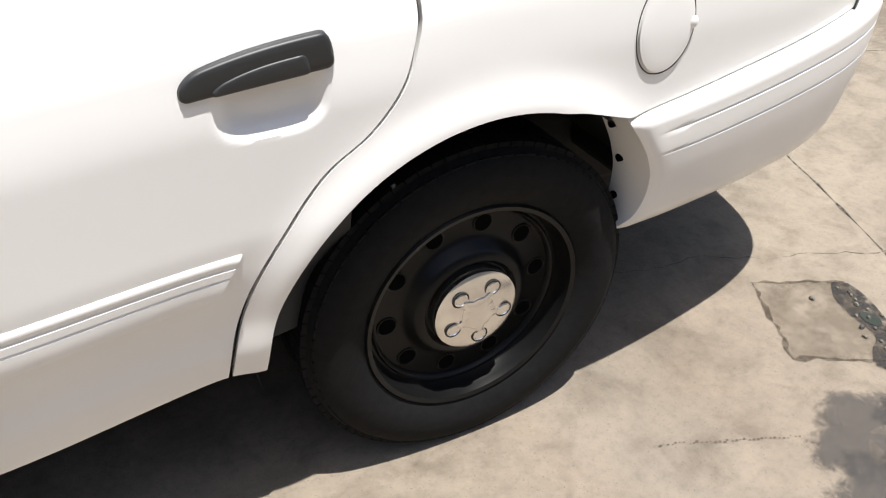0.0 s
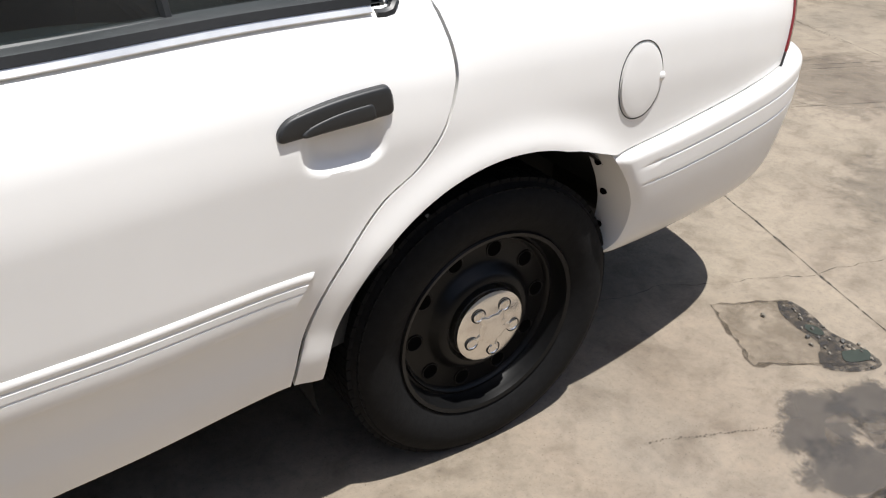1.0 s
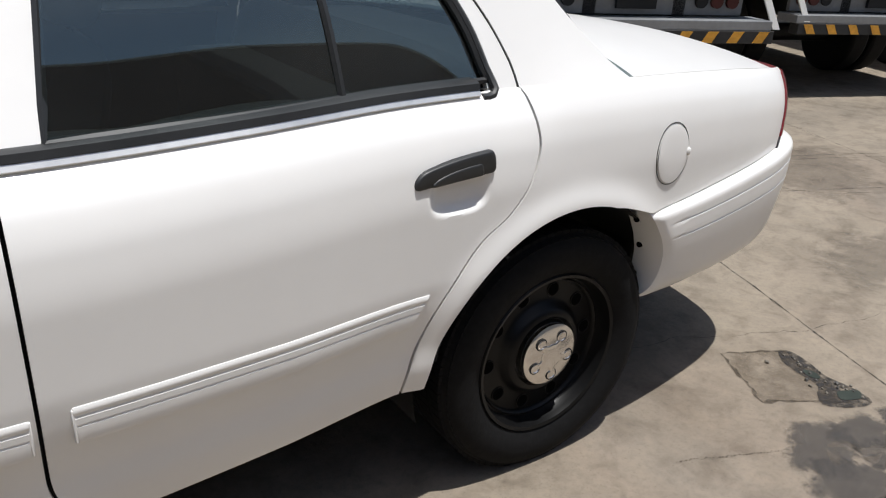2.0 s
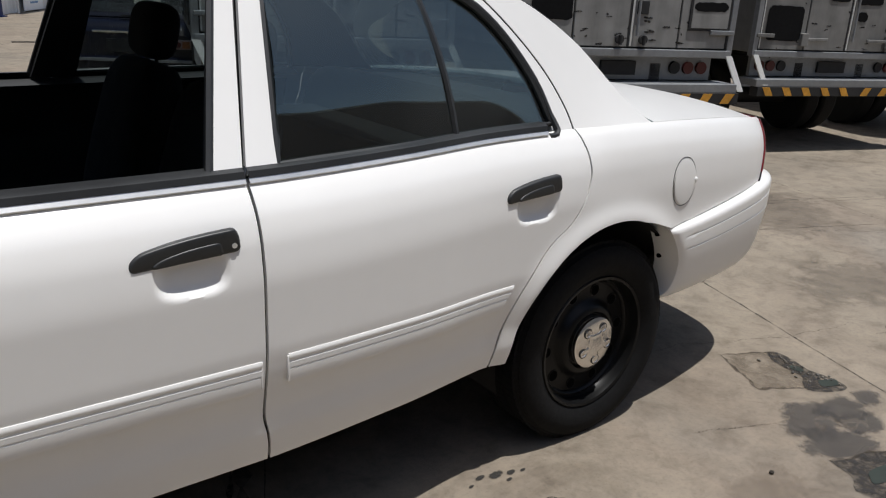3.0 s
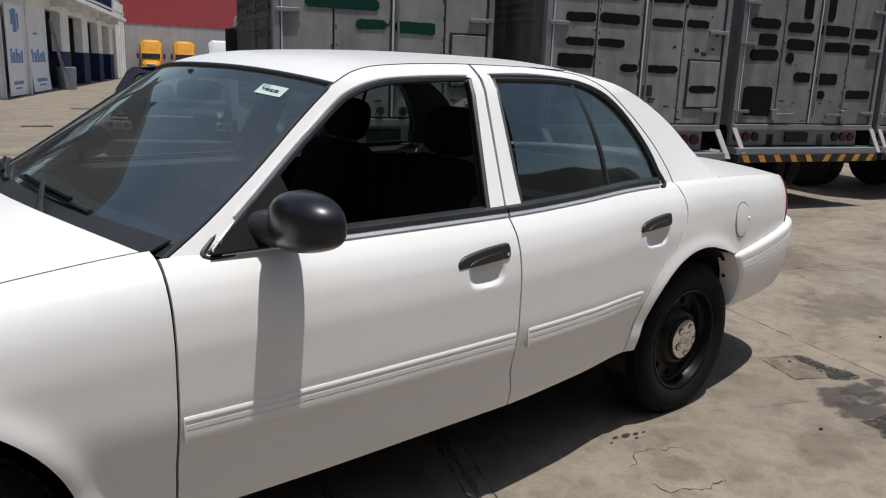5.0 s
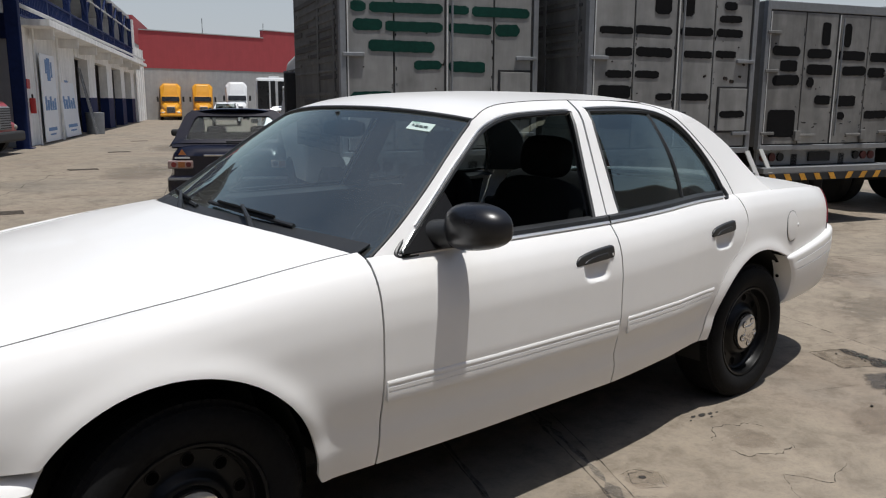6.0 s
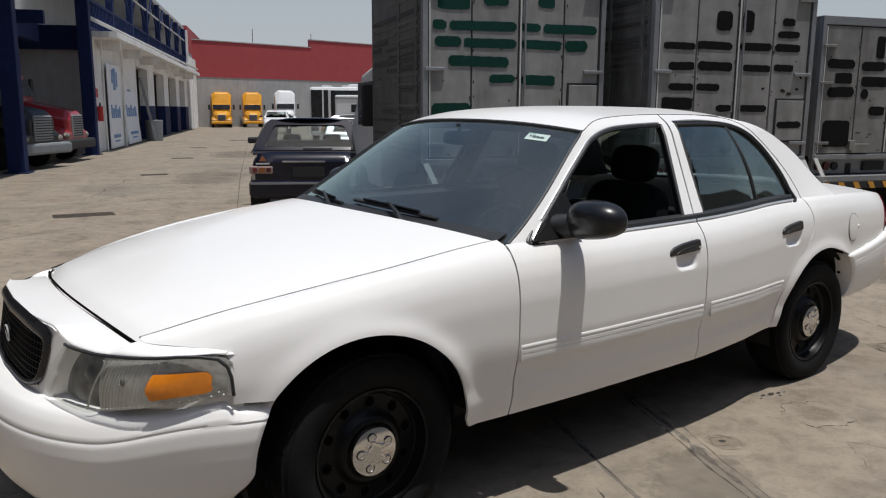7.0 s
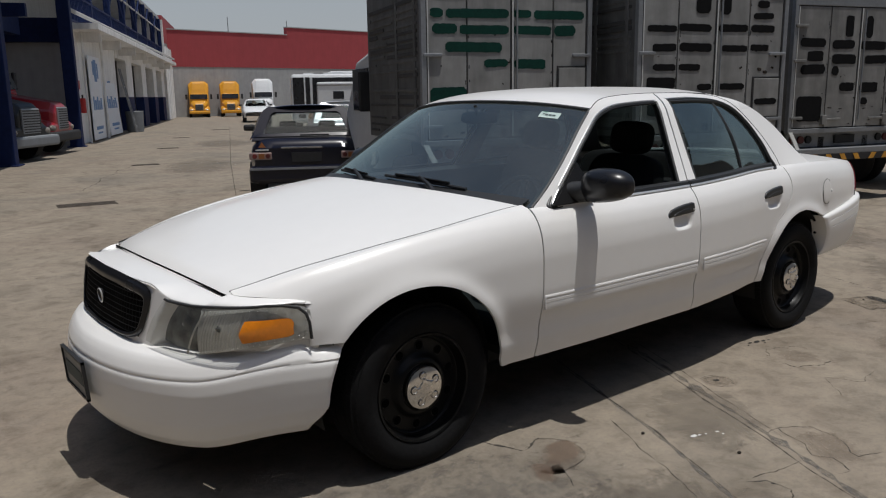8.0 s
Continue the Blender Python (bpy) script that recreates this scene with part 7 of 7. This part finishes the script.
def nose_truck(name, x, y, paint, label, flip_nose, z0=0.0, s=1.0, heading=-24.5 - 90, group="parked tractors", fairing=False):
    """A bonneted tractor unit; local +y is its front."""
    m = Matrix.Translation((x, y, z0)) @ pose(0, 0, 0, 0, 0, heading) @ Matrix.Diagonal((s, s, s, 1))
    t = empty(name, None, label=label, category="truck", group=group)

    def loft(nm, secs, mat, lab="", bev=0.05):
        vs, fs = [], []
        for yy, hw, za, zb, r in secs:
            ring = [(-hw, za), (-hw, zb - r), (-hw + r, zb), (hw - r, zb), (hw, zb - r), (hw, za)]
            vs += [m @ Vector((a, yy, b)) for a, b in ring]
        for k in range(len(secs) - 1):
            for i in range(6):
                fs.append((k * 6 + i, k * 6 + (i + 1) % 6, (k + 1) * 6 + (i + 1) % 6, (k + 1) * 6 + i))
        fs += [tuple(range(6)), tuple(range(len(secs) * 6 - 1, len(secs) * 6 - 7, -1))]
        return obj(nm, vs, fs, mat, t, lab, smooth=False, bevel=bev)

    if fairing:
        loft("cab", [(-3.6, 1.2, 0.9, 3.7, 0.3), (-2.6, 1.2, 0.9, 4.25, 0.4), (-2.15, 1.15, 0.9, 4.1, 0.5), (-1.8, 1.12, 0.9, 3.3, 0.4), (-1.6, 1.1, 0.9, 2.75, 0.25), (-1.25, 1.08, 0.9, 2.0, 0.2)], paint)
        box("visor", -1.0, 1.0, -1.58, -1.40, 2.62, 2.76, paint, t, "sun visor over the windscreen", 0.04, m)
    else:
        loft("cab", [(-3.6, 1.2, 0.9, 3.2, 0.3), (-2.6, 1.2, 0.9, 3.6, 0.3), (-1.75, 1.15, 0.9, 3.45, 0.3), (-1.25, 1.08, 0.9, 2.0, 0.2)], paint)
    loft("bonnet", [(-1.3, 1.02, 0.95, 1.98, 0.25), (-0.5, 0.92, 0.85, 1.82, 0.28), (0.25, 0.72, 0.8, 1.68, 0.25), (0.40, 0.62, 0.85, 1.55, 0.2)], paint)
    loft("wing", [(-1.2, 1.22, 0.75, 1.20, 0.15), (-0.5, 1.22, 0.72, 1.28, 0.2), (0.25, 1.12, 0.62, 1.08, 0.2), (0.42, 0.95, 0.62, 0.98, 0.15)], paint)
    g = box("grille", -0.46, 0.46, 0.36, 0.45, 0.80, 1.52, ALU, t, "bright barred grille", 0.03, m)
    for k in range(9):
        box("grille_bar", -0.42, 0.42, 0.445, 0.462, 0.84 + 0.075 * k, 0.87 + 0.075 * k, FRAMEBLACK, g, m=m)
    box("bumper", -1.2, 1.2, 0.25, 0.60, 0.42, 0.74, GREYBIN if paint is TRUCKDARK else (YELLOW if paint is YELLOW else FRAMEBLACK), t, "", 0.06, m)
    for sx in (-1, 1):
        bm = bmesh.new()
        bmesh.ops.create_uvsphere(bm, u_segments=14, v_segments=10, radius=1.0, matrix=m @ Matrix.Translation((sx * 0.86, 0.34, 0.86)) @ Matrix.Diagonal((0.2, 0.12, 0.11, 1)))
        bm_obj("headlamp", bm, REFLECTOR if fairing else LAMPGLASS, t)
        bm = bmesh.new()
        tube(bm, m @ Vector((sx * 1.18, -0.42, 0.5)), m @ Vector((sx * 0.88, -0.42, 0.5)), 0.5 * s, 24)
        bm_obj("tyre", bm, TRUCKTYRE, t)
        bm = bmesh.new()
        tube(bm, m @ Vector((sx * 1.18, -3.4, 0.5)), m @ Vector((sx * 0.7, -3.4, 0.5)), 0.5 * s, 24)
        bm_obj("tyre", bm, TRUCKTYRE, t)
        box("mirror", min(sx * 1.32, sx * 1.55), max(sx * 1.32, sx * 1.55), -1.55, -1.45, 2.1, 2.7, FRAMEBLACK, t, bevel=0.03, m=m)
    vs = [m @ Vector(p) for p in ((-1.0, -1.38, 2.08), (1.0, -1.38, 2.08), (0.98, -1.58, 2.62), (-0.98, -1.58, 2.62))]
    n = (m.to_3x3() @ Vector((0, 1, 0.36))).normalized() * 0.12
    obj("windscreen", [v + n for v in vs], [(0, 1, 2, 3)], GLOSSBLACK, t, "dark windscreen", smooth=False, thick=0.02)
    return t


p = BM @ Vector((-0.22, -6.0, 0))
nose_truck("tractor_unit", p.x, p.y, TRUCKDARK, "near-black bonneted tractor unit with bright grille", False, s=0.86, heading=-131)
p = BM @ Vector((-0.10, -3.1, 0))
nose_truck("tractor_unit", p.x, p.y, TRUCKRED, "deep red bonneted tractor unit in the bay", False, s=0.86, heading=-121)
for x, y in ((19.2, 57.4), (21.6, 56.9)):
    nose_truck("tractor_unit", x, y, YELLOW, "orange-yellow tractor unit with a tall roof fairing", False, s=0.66, heading=180 - 22, group="yellow tractors", fairing=True)
nose_truck("tractor_unit", 23.9, 55.6, WHITEPAINT, "white tractor unit by the far wall", False, s=0.70, heading=180 - 22, fairing=True)


# ---- walls that close the yard ----
def far_wall():
    m = pose(18.3, 59.2, 0, 0, 0, 7)
    w = empty("boundary_wall", None, label="tall grey wall with a faded red upper half", category="wall", kind="structure")
    box("lower_wall", -3, 60, 0, 0.4, 0, 3.95, WALLGREY, w, "grey plaster lower wall", m=m)
    box("upper_wall", -3, 10.5, -0.03, 0.4, 3.95, 6.75, REDWALL, w, "faded red upper wall", m=m)
    box("upper_wall", 10.5, 60, -0.03, 0.4, 3.95, 7.4, REDWALL, w, m=m)
    box("coping", -3, 10.5, -0.08, 0.45, 6.75, 6.83, WALLGREY, w, m=m)
    box("coping", 10.5, 60, -0.08, 0.45, 7.4, 7.48, WALLGREY, w, m=m)
    for x in (4.9, 10.7):
        bm = bmesh.new()
        tube(bm, m @ Vector((x, 0.2, 6.8)), m @ Vector((x, 0.2, 8.0)), 0.025, 6)
        bm_obj("mast", bm, FRAMEBLACK, w, "thin mast")


far_wall()


def near_side():
    w = empty("opposite_building", None, label="long plain grey building with a dark brown upper wall", category="building", kind="structure")
    m = pose(-20, -10.5, 0, 0, 0, -3)
    box("wall", -20, 70, -0.4, 0, 0, 4.6, WALLGREY, w, m=m)
    box("upper_wall", -20, 70, -0.4, 0.03, 4.6, 7.6, BROWNWALL, w, "dark brown upper wall", m=m)
    box("roof_edge", -20, 70, -0.6, 0.15, 7.6, 7.75, WALLGREY, w, m=m)


near_side()


# out-of-view wall, added to hold sky light off the sedan's front
def end_wall():
    w = empty("unseen_fill_blocker_wall", None, label="plain unseen wall added to hold back sky light", category="wall", kind="structure")
    m = pose(-11.5, -16, 0, 0, 0, 0)
    box("wall", -0.4, 0, 0, 34, 0, 4.6, WALLGREY, w, m=m)
    box("upper_wall", -0.4, 0.03, 0, 34, 4.6, 7.6, BROWNWALL, w, "dark brown upper wall", m=m)


end_wall()


# ---- other parked cars ----
def hatchback(x, y, heading, paint, label, s=1.0):
    """A small three-door hatchback; local y runs forward from the rear bumper, x from its left side."""
    m = pose(x, y, 0, 0, 0, -heading) @ Matrix.Diagonal((s, s, s, 1))
    t = empty("hatchback", None, label=label, category="car", group="cars in the yard")
    hw = curve1([(0.0, 0.72), (0.25, 0.79), (1.0, 0.83), (2.2, 0.83), (3.3, 0.80), (3.75, 0.66)])
    top = curve1([(0.0, 0.80), (0.08, 0.90), (0.2, 0.93), (1.2, 0.92), (2.5, 0.93), (3.3, 0.82), (3.75, 0.62)])

    def body(u, v):
        yy = 3.75 * u
        a = v * math.pi
        h, zt = hw(yy), top(yy)
        px = -math.copysign(abs(math.cos(a)) ** 0.25, math.cos(a)) * h
        pz = 0.30 + (zt - 0.30) * abs(math.sin(a)) ** 0.35
        lower = 0.05 * math.exp(-((pz - 0.35) / 0.12) ** 2)
        return m @ Vector((0.83 + px * (1 - lower), yy - (0.03 * math.sin((pz - 0.3) * 6) if u == 0 else 0), pz))

    vs, fs = grid(body, 50, 40)
    fs.append(tuple(range(41)))
    obj("body", vs, fs, paint, t)

    def cabin(u, v):
        yy = 0.18 + (2.55 - 0.18) * u
        prof = curve1([(0.0, 0.95), (0.10, 1.20), (0.2, 1.34), (0.3, 1.37), (0.62, 1.37), (0.72, 1.30), (1.0, 0.94)])
        zt = prof(u)
        a = v * math.pi
        k = abs(math.sin(a)) ** 0.4
        w = 0.79 - 0.20 * (zt - 0.92) / 0.45 * k
        return m @ Vector((0.83 - math.copysign(abs(math.cos(a)) ** 0.3, math.cos(a)) * w, yy, 0.90 + (zt - 0.90) * k))

    vs, fs = grid(cabin, 60, 48)
    inv = m.inverted()
    loc = [inv @ Vector(v) for v in vs]

    def is_open(f):
        c = sum((loc[k] for k in f), Vector()) / len(f)
        k = (c.z - 0.92) / 0.45
        if c.y < 0.62:
            return abs(c.x - 0.83) < 0.60 - 0.10 * k and 0.975 < c.z < 1.30
        return c.y > 1.85 and abs(c.x - 0.83) < 0.64 - 0.10 * k and c.z > 0.97 and c.z < 1.30

    obj("roof_shell", vs, [f for f in fs if not is_open(f)], paint, t)
    q = lambda pts, nm, mat, lab="", th=0.006: obj(nm, [m @ Vector(p) for p in pts], [tuple(range(len(pts)))], mat, t, lab, smooth=False, thick=th)
    q([(0.22, 0.215, 0.975), (1.44, 0.215, 0.975), (1.36, 0.50, 1.305), (0.30, 0.50, 1.305)], "rear_window", REARGLASS, "clear glass rear window")
    slope = lambda px, pz, d=0.0: m @ Vector((px, 0.165 + (pz - 0.91) * 0.76 + d, pz))
    rim = [(0.07, 0.90), (1.59, 0.90), (1.52, 1.12), (1.43, 1.31), (1.36, 1.36), (0.30, 1.36), (0.23, 1.31), (0.14, 1.12)]
    hole = [(0.25, 0.985), (1.41, 0.985), (1.375, 1.12), (1.325, 1.25), (1.28, 1.285), (0.38, 1.285), (0.335, 1.25), (0.285, 1.12)]
    obj("tailgate_frame", [slope(*p) for p in rim] + [slope(*p) for p in hole],
        [(k, (k + 1) % 8, 8 + (k + 1) % 8, 8 + k) for k in range(8)], paint, t, smooth=False, thick=0.03)
    def lip(u, v):
        k = 2 * u - 1
        a = 2 * math.pi * v
        w = 1 - 0.5 * abs(k) ** 6
        return m @ Vector((0.83 + 0.56 * k, 0.555 + 0.05 * k * k + 0.11 * w * math.cos(a), 1.372 - 0.055 * abs(k) ** 3 + 0.013 * w * math.sin(a)))
    obj("roof_spoiler", *grid(lip, 30, 16), paint, t, "dark curved roof spoiler")
    box("rear_seat", 0.22, 1.44, 0.60, 0.74, 0.90, 1.07, FRAMEBLACK, t, "dark rear seat back", 0.03, m)
    for sx in (0, 1):
        xx = lambda d: (0.83 + (d if sx else -d))
        q([(xx(0.785), 0.55, 0.97), (xx(0.79), 1.95, 0.97), (xx(0.68), 1.65, 1.28), (xx(0.65), 0.68, 1.28)], "side_window", GLASSGREY)
        a = box("tail_lamp", 0.04 if not sx else 1.31, 0.35 if not sx else 1.62, -0.035, 0.05, 0.64, 0.74, DULLLENS, t, "wide faded tail lamp with amber segment", 0.015, m)
        for d, mat in ((0.075, REDLENS), (0.255, LAMPRED)):
            cx = d + 0.04 if not sx else 1.62 - d
            bm = bmesh.new()
            tube(bm, m @ Vector((cx, -0.033, 0.69)), m @ Vector((cx, -0.043, 0.69)), 0.034, 18, 0.030)
            bm_obj("round_lamp", bm, mat, a)
        box("lamp_segment", min(xx(0.66), xx(0.58)), max(xx(0.66), xx(0.58)), -0.041, -0.03, 0.655, 0.725, DULLAMBER, a, m=m)
        box("door_mirror", min(xx(0.84), xx(1.02)), max(xx(0.84), xx(1.02)), 1.75, 1.85, 0.97, 1.07, FRAMEBLACK, t, bevel=0.03, m=m)
        for yy in (0.62, 3.0):
            bm = bmesh.new()
            tube(bm, m @ Vector((xx(0.83), yy, 0.29)), m @ Vector((xx(0.62), yy, 0.29)), 0.29, 28)
            w = bm_obj("wheel", bm, TRUCKTYRE, t)
            bm = bmesh.new()
            tube(bm, m @ Vector((xx(0.836), yy, 0.29)), m @ Vector((xx(0.80), yy, 0.29)), 0.17, 20)
            bm_obj("wheel_disc", bm, ALU, w)
    box("rear_bumper", 0.03, 1.63, -0.08, 0.15, 0.32, 0.55, paint, t, "", 0.05, m)
    box("bumper_strip", 0.05, 1.61, -0.088, -0.06, 0.50, 0.53, ALU, t, m=m)
    box("handle_strip", 0.48, 1.05, -0.012, 0.06, 0.79, 0.815, CHROME, t, "bright tailgate strip", 0.004, m)
    box("number_plate", 0.62, 1.04, -0.03, 0.03, 0.60, 0.73, FRAMEBLACK, t, "dark empty plate recess", m=m)
    box("wiper", 0.75, 1.15, 0.13, 0.16, 0.955, 0.975, FRAMEBLACK, t, m=m)
    for xx in (0.42, 1.0):
        box("seat_back", xx, xx + 0.26, 0.9, 1.05, 0.9, 1.14, CLOTH, t, bevel=0.04, m=m)
    obj("decal", [m @ Vector(p) for p in ((0.17, -0.012, 0.81), (0.27, -0.012, 0.81), (0.22, -0.005, 0.885))], [(0, 1, 2)], DULLAMBER, t, "small yellow triangular sticker", smooth=False, thick=0.004)
    box("decal_bar", 0.13, 0.31, -0.02, -0.012, 0.765, 0.785, REFLECT, t, m=m)
    return t


GLASSGREY = plain("grey_car_glass", (0.035, 0.038, 0.040), 0.12, grain=0.2, scale=3, spec=0.35)
REARGLASS = glass_mat("thin_car_glass", (0.72, 0.78, 0.78), 0.0, 0.01, 1.45)
DULLLENS = plain("faded_lamp_lens", (0.30, 0.22, 0.20), 0.3, grain=0.3, scale=25)
DULLAMBER = plain("dull_amber_lens", (0.30, 0.11, 0.03), 0.4, grain=0.2, scale=40)
hatchback(-0.05, 7.0, 30, NAVY, "dark navy three-door hatchback parked behind the sedan")
hatchback(4.1, 12.6, 26, SILVER, "silver car parked beyond the dark hatchback")
hatchback(18.5, 44.0, 204, WHITEPAINT, "small white car far down the yard")


def white_bus(x, y, heading):
    m = pose(x, y, 0, 0, 0, -heading)
    t = empty("white_bus", None, label="white bus with dark end windows parked in the yard", category="bus")
    box("body", 0, 2.9, 0, 7, 0.45, 2.36, WHITEPAINT, t, "", 0.12, m)
    box("end_window", 0.07, 0.74, -0.02, 0.02, 0.95, 2.24, GLOSSBLACK, t, "tall dark end window", 0.06, m)
    box("window_bar", 0.50, 0.56, -0.04, -0.018, 0.95, 2.24, WHITEPAINT, t, m=m)
    box("end_recess", 0.84, 2.84, -0.02, 0.02, 0.95, 2.22, GLOSSBLACK, t, "dark end opening", 0.03, m)
    c = box("white_cabinet", 1.0, 2.78, -0.40, -0.018, 1.02, 2.04, WHITEPAINT, t, "white box unit", 0.05, m)
    box("cabinet_lid", 1.0, 2.78, -0.42, -0.02, 1.90, 1.96, GREYPAINT, c, bevel=0.01, m=m)
    box("cabinet_window", 1.62, 2.05, -0.41, -0.39, 1.38, 1.68, GLOSSBLACK, c, bevel=0.01, m=m)
    for k in range(3):
        box("roof_bar", 0.5 + 0.8 * k, 0.9 + 0.8 * k, 0.3, 0.5, 2.34, 2.42, WHITEPAINT, t, bevel=0.02, m=m)
    for xx in (0.25, 2.75):
        for yy in (1.2, 5.4):
            bm = bmesh.new()
            tube(bm, m @ Vector((xx - 0.15, yy, 0.45)), m @ Vector((xx + 0.15, yy, 0.45)), 0.45, 24)
            bm_obj("tyre", bm, TRUCKTYRE, t)
    box("roof_unit", 1.6, 2.8, 1.0, 2.5, 2.35, 2.5, WHITEPAINT, t, bevel=0.04, m=m)


white_bus(10.35, 25.3, 27.5)
